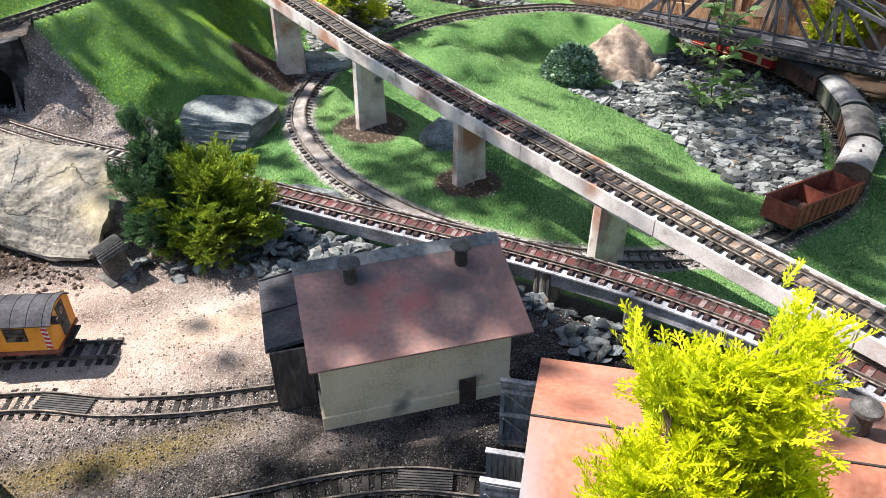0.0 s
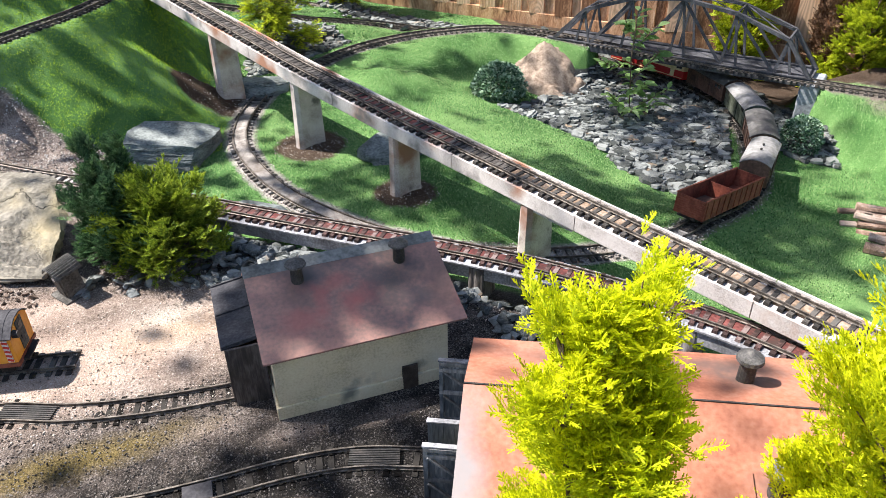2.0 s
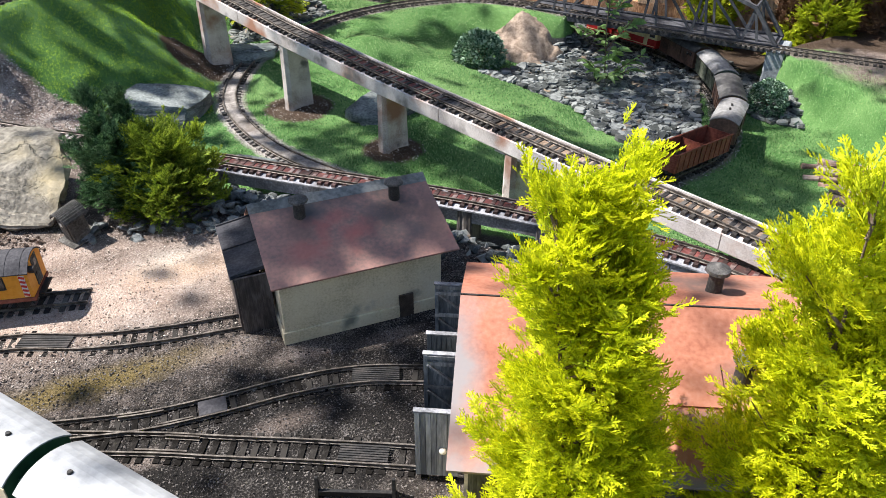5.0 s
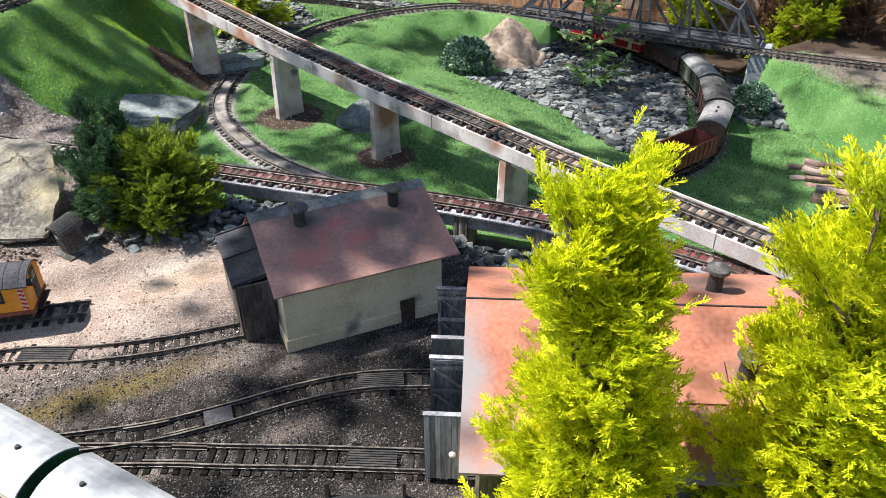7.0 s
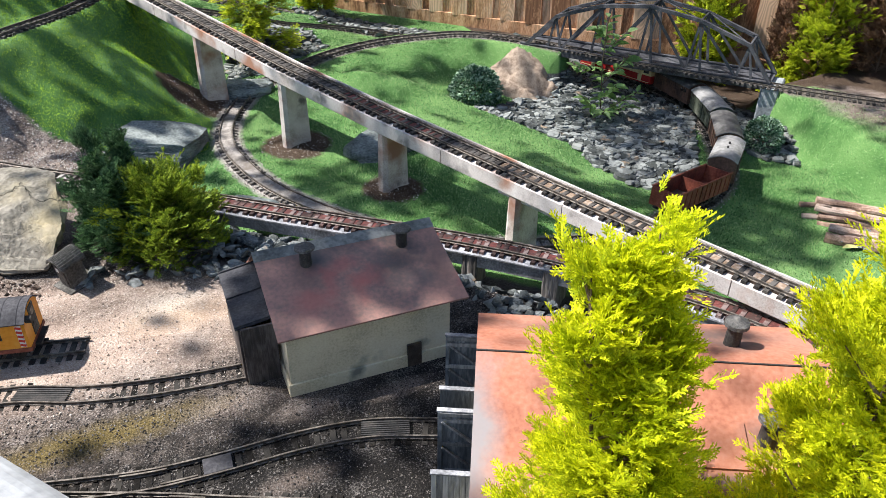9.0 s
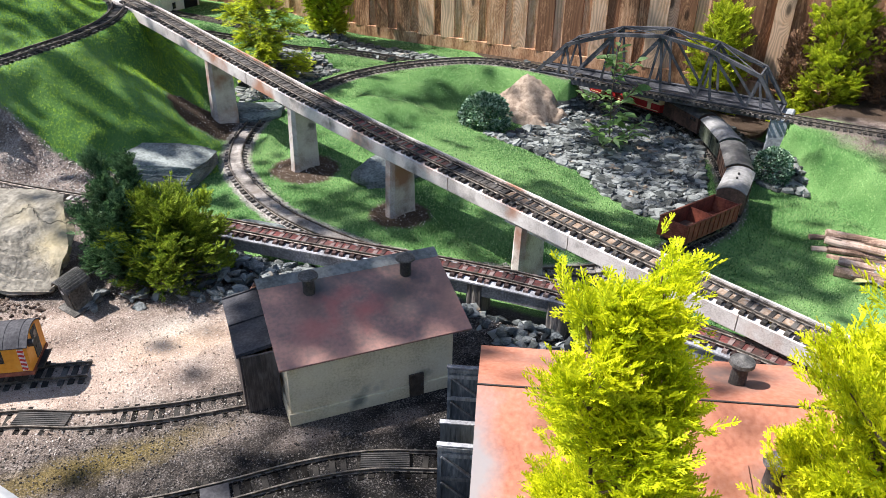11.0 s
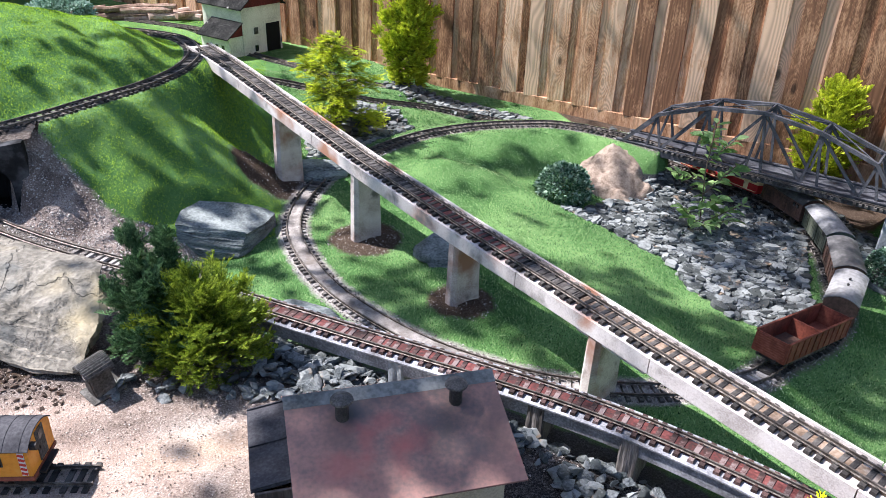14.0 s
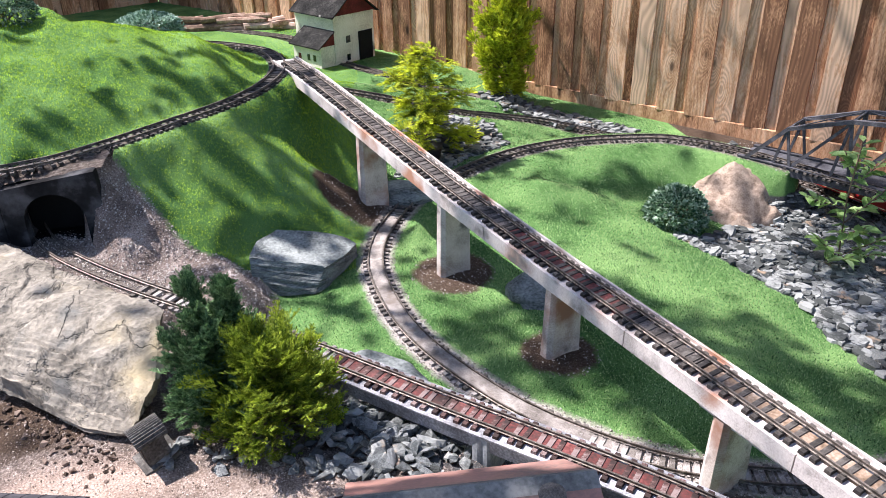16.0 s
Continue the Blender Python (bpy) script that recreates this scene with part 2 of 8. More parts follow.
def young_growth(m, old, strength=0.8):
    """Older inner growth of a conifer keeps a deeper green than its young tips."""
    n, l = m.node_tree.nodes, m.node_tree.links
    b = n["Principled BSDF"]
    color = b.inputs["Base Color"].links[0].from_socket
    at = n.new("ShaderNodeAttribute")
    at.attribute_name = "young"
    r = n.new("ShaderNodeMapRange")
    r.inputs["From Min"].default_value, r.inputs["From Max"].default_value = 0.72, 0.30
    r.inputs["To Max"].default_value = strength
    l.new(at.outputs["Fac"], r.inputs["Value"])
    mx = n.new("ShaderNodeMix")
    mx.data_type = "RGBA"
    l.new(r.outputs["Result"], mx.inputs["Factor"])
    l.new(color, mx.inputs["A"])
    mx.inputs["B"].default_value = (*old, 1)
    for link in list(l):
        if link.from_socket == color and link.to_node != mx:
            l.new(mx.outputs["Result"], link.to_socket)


def fence_material():
    m = material("fence_board", [(0.22, 0.107, 0.055), (0.43, 0.230, 0.122), (0.57, 0.335, 0.190), (0.68, 0.46, 0.30)], 3.2, 0.85, bump=0.6, fine=40, depth=0.002, stretch=(6, 6, 1.6), random=0.55)
    nt = m.node_tree
    n, l = nt.nodes, nt.links
    b = n["Principled BSDF"]
    base = b.inputs["Base Color"].links[0].from_socket
    co = n.new("ShaderNodeTexCoord")
    info = n.new("ShaderNodeObjectInfo")
    move = n.new("ShaderNodeCombineXYZ")
    far = n.new("ShaderNodeMath")
    far.operation = "MULTIPLY"
    far.inputs[1].default_value = 40.0
    l.new(info.outputs["Random"], far.inputs[0])
    l.new(far.outputs[0], move.inputs[2])
    l.new(far.outputs[0], move.inputs[0])
    add = n.new("ShaderNodeVectorMath")
    l.new(co.outputs["Object"], add.inputs[0])
    l.new(move.outputs[0], add.inputs[1])

    def op(kind, a, b_, c=None):
        t = n.new("ShaderNodeMath")
        t.operation = kind
        for i, v in enumerate((a, b_, c)):
            if isinstance(v, (int, float)):
                t.inputs[i].default_value = v
            elif v is not None:
                l.new(v, t.inputs[i])
        return t.outputs[0]

    mp = n.new("ShaderNodeMapping")
    mp.inputs["Scale"].default_value = (7, 7, 1.7)
    l.new(add.outputs[0], mp.inputs["Vector"])
    warp = n.new("ShaderNodeTexNoise")
    warp.inputs["Scale"].default_value, warp.inputs["Detail"].default_value = 1.0, 2.0
    l.new(mp.outputs[0], warp.inputs["Vector"])
    knot_map = n.new("ShaderNodeMapping")
    knot_map.inputs["Scale"].default_value = (9, 9, 3.6)
    l.new(add.outputs[0], knot_map.inputs["Vector"])
    knots = n.new("ShaderNodeTexVoronoi")
    knots.inputs["Scale"].default_value = 1.0
    l.new(knot_map.outputs[0], knots.inputs["Vector"])
    near_knot = n.new("ShaderNodeMapRange")
    near_knot.inputs["From Min"].default_value, near_knot.inputs["From Max"].default_value = 0.46, 0.10
    l.new(knots.outputs["Distance"], near_knot.inputs["Value"])
    across = n.new("ShaderNodeSeparateXYZ")
    l.new(co.outputs["Object"], across.inputs[0])
    # straight grain along the board that bends into rings round the knots
    straight = op("MULTIPLY_ADD", across.outputs[0], 330.0, op("MULTIPLY", warp.outputs["Fac"], 60.0))
    ringed = op("MULTIPLY", knots.outputs["Distance"], 62.0)
    field = op("ADD", op("MULTIPLY", ringed, near_knot.outputs["Result"]), op("MULTIPLY", straight, op("SUBTRACT", 1.0, near_knot.outputs["Result"])))
    wave = op("SINE", field, 0.0)
    grain = n.new("ShaderNodeMapRange")
    grain.inputs["From Min"].default_value, grain.inputs["From Max"].default_value = -1.0, 1.0
    grain.inputs["To Min"].default_value, grain.inputs["To Max"].default_value = 0.68, 1.02
    l.new(wave, grain.inputs["Value"])
    kr = n.new("ShaderNodeMapRange")
    kr.inputs["From Min"].default_value, kr.inputs["From Max"].default_value = 0.05, 0.15
    kr.inputs["To Min"].default_value, kr.inputs["To Max"].default_value = 0.20, 1.0
    l.new(knots.outputs["Distance"], kr.inputs["Value"])
    both = n.new("ShaderNodeMath")
    both.operation = "MULTIPLY"
    l.new(grain.outputs["Result"], both.inputs[0])
    l.new(kr.outputs["Result"], both.inputs[1])
    mul = n.new("ShaderNodeMix")
    mul.data_type, mul.blend_type = "RGBA", "MULTIPLY"
    mul.inputs["Factor"].default_value = 1.0
    l.new(base, mul.inputs["A"])
    l.new(both.outputs[0], mul.inputs["B"])
    l.new(mul.outputs["Result"], b.inputs["Base Color"])
    return m


M["fence"] = fence_material()
# black that stands for the dark inside the bore and the barn doorway
M["black"] = material("dark_inside", [(0.004, 0.004, 0.004), (0.008, 0.008, 0.008)], 20, 0.9, bump=0)
M["sand"] = material("sandy_mound", [(0.14, 0.10, 0.075), (0.27, 0.205, 0.155), (0.38, 0.305, 0.24)], 40, 0.95, bump=0.9, fine=240, depth=0.003)
M["leaf_yellow"] = material("golden_conifer", [(0.50, 0.56, 0.010), (0.80, 0.82, 0.014), (0.94, 0.92, 0.03)], 14, 0.55, random=0.6, bump=0, translucent=0.48)
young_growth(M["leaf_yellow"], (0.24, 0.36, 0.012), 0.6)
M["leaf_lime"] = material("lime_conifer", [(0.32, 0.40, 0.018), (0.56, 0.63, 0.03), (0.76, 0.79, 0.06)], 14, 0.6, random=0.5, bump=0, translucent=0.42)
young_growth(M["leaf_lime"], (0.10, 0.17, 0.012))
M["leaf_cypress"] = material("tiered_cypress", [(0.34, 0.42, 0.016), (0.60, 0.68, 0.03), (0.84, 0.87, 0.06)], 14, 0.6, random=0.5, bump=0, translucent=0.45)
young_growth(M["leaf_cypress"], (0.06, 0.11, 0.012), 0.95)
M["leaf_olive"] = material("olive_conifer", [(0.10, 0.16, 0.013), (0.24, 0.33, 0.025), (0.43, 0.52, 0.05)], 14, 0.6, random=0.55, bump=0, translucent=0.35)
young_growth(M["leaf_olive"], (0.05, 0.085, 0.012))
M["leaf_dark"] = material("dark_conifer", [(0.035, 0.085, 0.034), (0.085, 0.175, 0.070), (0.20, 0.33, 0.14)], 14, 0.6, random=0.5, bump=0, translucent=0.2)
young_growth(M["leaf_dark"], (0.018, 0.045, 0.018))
M["leaf_box"] = material("small_round_leaves", [(0.04, 0.10, 0.05), (0.15, 0.27, 0.15), (0.44, 0.56, 0.42)], 20, 0.5, random=0.6, bump=0, translucent=0.2)
M["leaf_pale"] = material("pale_round_leaves", [(0.08, 0.16, 0.10), (0.20, 0.33, 0.24), (0.42, 0.55, 0.45)], 20, 0.5, random=0.6, bump=0, translucent=0.2)
M["gable_red"] = material("maroon_boards", [(0.05, 0.008, 0.008), (0.11, 0.014, 0.014), (0.17, 0.035, 0.03)], 20, 0.75, bump=0.1)
M["leaf_broad"] = material("broad_leaves", [(0.05, 0.12, 0.02), (0.11, 0.22, 0.04), (0.20, 0.33, 0.08)], 14, 0.55, random=0.5, bump=0, translucent=0.3)
M["leaf_sapling"] = material("sapling_leaves", [(0.14, 0.25, 0.07), (0.28, 0.44, 0.15), (0.42, 0.58, 0.26)], 14, 0.55, random=0.5, bump=0, translucent=0.5)
M["leaf_brown"] = material("dead_foliage", [(0.07, 0.035, 0.02), (0.15, 0.075, 0.04), (0.24, 0.14, 0.08)], 14, 0.8, random=0.5, bump=0)
M["bark"] = material("bark", [(0.06, 0.04, 0.028), (0.14, 0.095, 0.065), (0.24, 0.18, 0.13)], 40, 0.9, bump=0.6, stretch=(1, 1, 0.3))
M["log"] = material("log_bark", [(0.13, 0.08, 0.056), (0.32, 0.21, 0.155), (0.50, 0.38, 0.31)], 30, 0.9, bump=0.5, random=0.4)
M["wagon_brown"] = material("brown_wagon", [(0.045, 0.028, 0.022), (0.10, 0.055, 0.04), (0.16, 0.09, 0.065)], 14, 0.6, bump=0.1)
M["wagon_rust"] = material("rust_red_wagon", [(0.09, 0.026, 0.016), (0.19, 0.05, 0.03), (0.27, 0.09, 0.055)], 14, 0.65, bump=0.1)
M["wagon_green"] = material("dull_green_wagon", [(0.035, 0.042, 0.03), (0.08, 0.09, 0.065), (0.13, 0.14, 0.11)], 14, 0.6, bump=0.1)
M["roof_grey"] = material("grey_wagon_roof", [(0.11, 0.105, 0.10), (0.24, 0.235, 0.23), (0.36, 0.355, 0.35)], 7, 0.5, bump=0.05)
M["roof_dark"] = material("dark_wagon_roof", [(0.045, 0.045, 0.045), (0.095, 0.092, 0.09), (0.17, 0.165, 0.16)], 7, 0.5, bump=0.05)
M["loco_red"] = material("loco_red", [(0.27, 0.015, 0.015), (0.42, 0.022, 0.022), (0.47, 0.05, 0.045)], 9, 0.4, bump=0)
M["loco_cream"] = material("loco_cream", [(0.55, 0.43, 0.21), (0.70, 0.58, 0.32), (0.76, 0.66, 0.42)], 9, 0.4, bump=0)
M["orange"] = material("orange_paint", [(0.62, 0.22, 0.02), (0.78, 0.31, 0.025), (0.80, 0.36, 0.05)], 12, 0.45, bump=0.03)
M["warn_red"] = material("warning_red", [(0.50, 0.03, 0.02), (0.60, 0.05, 0.03)], 30, 0.5, bump=0)
M["warn_white"] = material("warning_white", [(0.62, 0.60, 0.56), (0.76, 0.74, 0.70)], 30, 0.5, bump=0)
M["coach_roof"] = material("silver_coach_roof", [(0.25, 0.255, 0.26), (0.36, 0.365, 0.37), (0.46, 0.465, 0.47)], 6, 0.42, bump=0.03)
M["coach_green"] = material("bottle_green", [(0.012, 0.04, 0.02), (0.02, 0.065, 0.033), (0.035, 0.09, 0.05)], 10, 0.4, bump=0)
M["coach_cream"] = material("coach_cream", [(0.55, 0.45, 0.30), (0.68, 0.58, 0.42)], 10, 0.5, bump=0)
M["glass"] = material("dark_window", [(0.01, 0.011, 0.013), (0.02, 0.022, 0.026)], 20, 0.08, spec=0.6, bump=0)
M["chassis"] = material("black_chassis", [(0.008, 0.008, 0.008), (0.02, 0.019, 0.018), (0.05, 0.045, 0.04)], 40, 0.6, bump=0.05)
M["pot"] = material("dark_plastic_pot", [(0.008, 0.008, 0.009), (0.016, 0.016, 0.018)], 20, 0.5, bump=0)
M["box_grey"] = material("grey_kiosk", [(0.045, 0.042, 0.038), (0.10, 0.094, 0.086), (0.19, 0.18, 0.165)], 20, 0.9, spec=0.1, bump=0.15)
M["coal_plate"] = material("dark_steel_plate", [(0.030, 0.029, 0.032), (0.052, 0.050, 0.055), (0.085, 0.082, 0.086)], 20, 0.75, spec=0.12, bump=0.1)
M["ridge_sheet"] = material("grey_green_ridge_sheet", [(0.075, 0.078, 0.076), (0.14, 0.145, 0.14), (0.22, 0.225, 0.215)], 14, 0.75, spec=0.15, bump=0.15)
M["cowl"] = material("smoky_cowl_metal", [(0.035, 0.033, 0.032), (0.08, 0.076, 0.073), (0.15, 0.14, 0.13)], 36, 0.7, spec=0.2, bump=0.15)
M["stone_block"] = material("cut_stone", [(0.16, 0.175, 0.19), (0.26, 0.28, 0.295), (0.37, 0.39, 0.405)], 18, 0.85, bump=0.5, fine=120)
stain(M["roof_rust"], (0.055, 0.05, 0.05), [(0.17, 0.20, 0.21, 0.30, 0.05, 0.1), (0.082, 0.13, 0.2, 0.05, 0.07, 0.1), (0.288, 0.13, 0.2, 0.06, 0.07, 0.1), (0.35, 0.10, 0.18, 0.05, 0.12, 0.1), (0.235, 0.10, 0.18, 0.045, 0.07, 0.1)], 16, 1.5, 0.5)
stain(M["roof_rust"], (0.40, 0.10, 0.085), [(0.07, 0.06, 0.17, 0.06, 0.04, 0.1), (0.20, 0.09, 0.18, 0.05, 0.035, 0.1), (0.15, 0.13, 0.19, 0.05, 0.025, 0.1), (0.115, 0.10, 0.18, 0.022, 0.05, 0.1), (0.165, 0.07, 0.17, 0.03, 0.05, 0.1)], 24, 2.0, 0.42)
stain(M["roof_orange"], (0.24, 0.23, 0.235), [(0.0, -0.14, 0.2, 0.055, 0.22, 0.2), (0.25, -0.285, 0.15, 0.40, 0.035, 0.1)], 14, 1.3, 0.9)
stain(M["roof_orange"], (0.09, 0.075, 0.07), [(0.30, 0.13, 0.2, 0.35, 0.055, 0.1), (0.430, 0.082, 0.22, 0.06, 0.06, 0.1), (0.432, -0.125, 0.2, 0.05, 0.05, 0.1), (0.36, -0.19, 0.2, 0.14, 0.02, 0.1)], 16, 1.4, 0.75)


# ---- building blocks ----
def thing(name, label, category, group="", kind="", at=None):
    ob = new(name)
    ob.empty_display_size = 0.02
    if at is not None:
        ob.matrix_world = at
    return tagged(ob, label, category, group, kind)


def as_mesh(bm, mat, smooth=False):
    me = bpy.data.meshes.new("mesh")
    bm.normal_update()
    bm.to_mesh(me)
    bm.free()
    for one in mat if isinstance(mat, (list, tuple)) else [mat]:
        me.materials.append(M[one] if isinstance(one, str) else one)
    if smooth:
        me.shade_smooth()
    return me


def part(name, bm, mat, parent, label="", smooth=False):
    me = bm if isinstance(bm, bpy.types.Mesh) else as_mesh(bm, mat, smooth)
    ob = new(name, me)
    ob.parent = parent
    if label:
        ob["label"] = label
    return ob


def lone(name, bm, mat, label, category, group="", kind="", smooth=False):
    return tagged(new(name, as_mesh(bm, mat, smooth)), label, category, group, kind)


def box(bm, size, m=Matrix(), bevel=0.0, mat=0):
    got = bmesh.ops.create_cube(bm, size=1.0, matrix=m @ Matrix.Diagonal((*size, 1)))
    vs = got["verts"]
    for f in {f for v in vs for f in v.link_faces}:
        f.material_index = mat
    if bevel:
        bmesh.ops.bevel(bm, geom=list({e for v in vs for e in v.link_edges}), offset=bevel, segments=1, affect="EDGES")
    return vs


def solid(size, m=Matrix(), bevel=0.0):
    bm = bmesh.new()
    box(bm, size, m, bevel)
    return bm


def cyl(bm, r1, r2, height, m=Matrix(), n=16):
    """A cone or cylinder standing on z = 0 of m."""
    return bmesh.ops.create_cone(bm, cap_ends=True, segments=n, radius1=r1, radius2=r2, depth=height, matrix=m @ pose(0, 0, height / 2))["verts"]


def prism(points, depth, m=Matrix(), bm=None):
    """A flat outline in x and z of m, drawn out along y by depth."""
    bm = bm or bmesh.new()
    a = [bm.verts.new(m @ Vector((x, 0, z))) for x, z in points]
    b = [bm.verts.new(m @ Vector((x, depth, z))) for x, z in points]
    bm.faces.new(a)
    bm.faces.new(b[::-1])
    for i in range(len(a)):
        j = (i + 1) % len(a)
        bm.faces.new((a[j], a[i], b[i], b[j]))
    bmesh.ops.recalc_face_normals(bm, faces=bm.faces)
    return bm


def beam(bm, a, b, w, h, up=(0, 0, 1)):
    """A straight bar from a to b."""
    a, b = Vector(a), Vector(b)
    d = (b - a)
    x = d.normalized()
    y = Vector(up).cross(x)
    y = y.normalized() if y.length > 1e-5 else Vector((0, 1, 0))
    z = x.cross(y)
    m = Matrix((x, y, z)).transposed().to_4x4()
    m.translation = (a + b) / 2
    return box(bm, (d.length, w, h), m)


def smooth(a, b, v):
    t = np.clip((np.asarray(v, float) - a) / (b - a), 0, 1)
    return t * t * (3 - 2 * t)


def curve_points(ctrl, step=0.01):
    """A smooth curve through the control points, in even steps."""
    c = np.array(ctrl, float)
    c = np.vstack([2 * c[0] - c[1], c, 2 * c[-1] - c[-2]])
    out = []
    for i in range(1, len(c) - 2):
        p0, p1, p2, p3 = c[i - 1:i + 3]
        for u in np.linspace(0, 1, 40, endpoint=False):
            out.append(0.5 * (2 * p1 + (p2 - p0) * u + (2 * p0 - 5 * p1 + 4 * p2 - p3) * u * u + (3 * p1 - p0 - 3 * p2 + p3) * u ** 3))
    out = np.array(out + [c[-2]])
    s = np.r_[0, np.cumsum(np.linalg.norm(np.diff(out, axis=0), axis=1))]
    grid = np.linspace(0, s[-1], max(2, int(s[-1] / step)))
    return np.stack([np.interp(grid, s, out[:, k]) for k in range(out.shape[1])], 1)


# ---- courses of the railway lines: x, y and height of the railhead ----
LOOP = curve_points([(2.75, 0.45, -0.02), (2.36, 0.90, -0.015), (1.98, 1.42, -0.005), (1.70, 1.90, 0.0), (1.50, 2.11, 0.0), (1.30, 2.18, -0.005), (1.07, 2.20, -0.01),
                     (0.83, 2.15, -0.015), (0.60, 2.02, -0.02), (0.41, 1.89, -0.03), (0.26, 1.67, -0.035), (0.18, 1.45, -0.042), (0.18, 1.23, -0.045),
                     (0.24, 0.98, -0.05), (0.38, 0.72, -0.055), (0.54, 0.54, -0.058), (0.71, 0.42, -0.062), (0.95, 0.35, -0.075), (1.19, 0.35, -0.09),
                     (1.37, 0.43, -0.122), (1.57, 0.50, -0.148), (1.75, 0.61, -0.168), (1.90, 0.76, -0.18), (2.04, 0.95, -0.185), (2.12, 1.11, -0.187),
                     (2.16, 1.27, -0.187), (2.165, 1.42, -0.185), (2.12, 1.63, -0.18), (1.96, 1.95, -0.16), (1.73, 2.20, -0.135), (1.52, 2.40, -0.125),
                     (1.32, 2.58, -0.11), (1.12, 2.71, -0.085), (0.862, 2.69, -0.03), (0.731, 2.65, 0.005), (0.461, 2.614, 0.085), (0.30, 2.645, 0.118), (0.172, 2.677, 0.14), (0.13, 2.69, 0.142)])
BARN_LINE = curve_points([(0.90, 3.05, -0.05), (0.72, 3.24, -0.045), (0.587, 3.429, -0.045), (0.51, 3.557, -0.045), (0.40, 3.713, -0.045), (0.33, 3.82, -0.045), (0.26, 3.93, -0.045)])
LOG_LINE = curve_points([(0.007, 4.449, -0.0), (-0.078, 4.537, 0.0), (-0.245, 4.681, 0.0), (-0.51, 4.888, 0.0), (-0.799, 5.066, 0.0), (-1.22, 5.275, 0.0)])
TRESTLE = curve_points([(-0.90, 1.80, 0.115), (-0.80, 1.56, 0.112), (-0.715, 1.41, 0.104), (-0.61, 1.31, 0.088), (-0.475, 1.205, 0.072), (-0.30, 1.065, 0.066), (-0.10, 0.89, 0.065), (0.07, 0.73, 0.065), (0.20, 0.605, 0.066),
                        (0.34, 0.475, 0.067), (0.48, 0.345, 0.068), (0.61, 0.215, 0.068), (0.73, 0.07, 0.07), (0.84, -0.09, 0.072), (0.93, -0.25, 0.075), (1.00, -0.45, 0.08), (1.05, -0.75, 0.08)])
HILL = curve_points([(-1.75, 1.20, 0.31), (-1.25, 1.36, 0.31), (-0.83, 1.515, 0.31), (-0.70, 1.565, 0.312), (-0.56, 1.66, 0.318), (-0.415, 1.79, 0.322), (-0.25, 1.95, 0.326), (-0.13, 2.13, 0.33),
                     (-0.07, 2.37, 0.33), (-0.10, 2.61, 0.33), (-0.20, 2.76, 0.33), (-0.42, 2.95, 0.32), (-0.80, 3.15, 0.30)])
YARD_A = curve_points([(-1.15, 0.33, 0.0085), (-0.80, 0.29, 0.0085), (-0.52, 0.24, 0.0085), (-0.37, 0.175, 0.0085), (-0.21, 0.13, 0.0085), (-0.02, 0.10, 0.0085)])
YARD_B = curve_points([(-1.0, 0.12, 0.0100), (-0.70, 0.02, 0.0100), (-0.53, -0.03, 0.0100), (-0.39, -0.075, 0.0100), (-0.28, -0.105, 0.0100), (-0.16, -0.12, 0.0100), (-0.02, -0.13, 0.0100), (0.10, -0.155, 0.0100), (0.20, -0.20, 0.0100), (0.36, -0.28, 0.0100)])
YARD_C = curve_points([(-0.44, -0.085, 0.0105), (-0.27, -0.17, 0.0105), (-0.18, -0.22, 0.0105), (-0.05, -0.29, 0.0105), (0.11, -0.38, 0.0105), (0.30, -0.49, 0.0105)])
VIA_EDGE = (0.168, 1.774)       # near upper edge of the viaduct, and its run
VIA_RUN = Vector((0.357, -0.934, 0))
VIA_SIDE = Vector((0.934, 0.357, 0))
VIA_SOFFIT = ((-1.1, 0.062), (-0.4, 0.075), (0.184, 0.098), (0.845, 0.135), (1.303, 0.171), (1.774, 0.224), (2.2, 0.272), (2.6, 0.30))


def viaduct_at(y, side=0.05, up=0.0):
    """A point of the viaduct by its course in y: side metres from its near edge, up metres above its soffit."""
    ys, zs = zip(*VIA_SOFFIT)
    k = (VIA_EDGE[1] - y) / 0.934
    p = Vector((VIA_EDGE[0], VIA_EDGE[1], 0)) + VIA_RUN * k + VIA_SIDE * side
    p.z = float(np.interp(y, ys, zs)) + up
    return p


VIADUCT = curve_points([tuple(viaduct_at(y, 0.052, 0.055)) for y in (2.42, 2.1, 1.774, 1.5, 1.303, 1.05, 0.845, 0.5, 0.184, -0.1, -0.4, -0.8)])
PIERS = [viaduct_at(y, 0.05) for y in (1.774, 1.295, 0.835, 0.36)]
FENCE_N, FENCE_D = np.array((0.788, 0.616)), 3.0


def near(line, x, y):
    """Distance of places to a line, height of the line there, and on which side they lie (left: positive)."""
    best = np.full(np.shape(x), 1e9)
    z, side = np.zeros(np.shape(x)), np.zeros(np.shape(x))
    pts = line[::3]
    way = np.gradient(pts[:, :2], axis=0)
    for (px, py, pz), (wx, wy) in zip(pts, way):
        d = (x - px) ** 2 + (y - py) ** 2
        m = d < best
        best = np.where(m, d, best)
        z = np.where(m, pz, z)
        side = np.where(m, np.sign(wx * (y - py) - wy * (x - px)), side)
    return np.sqrt(best), z, side


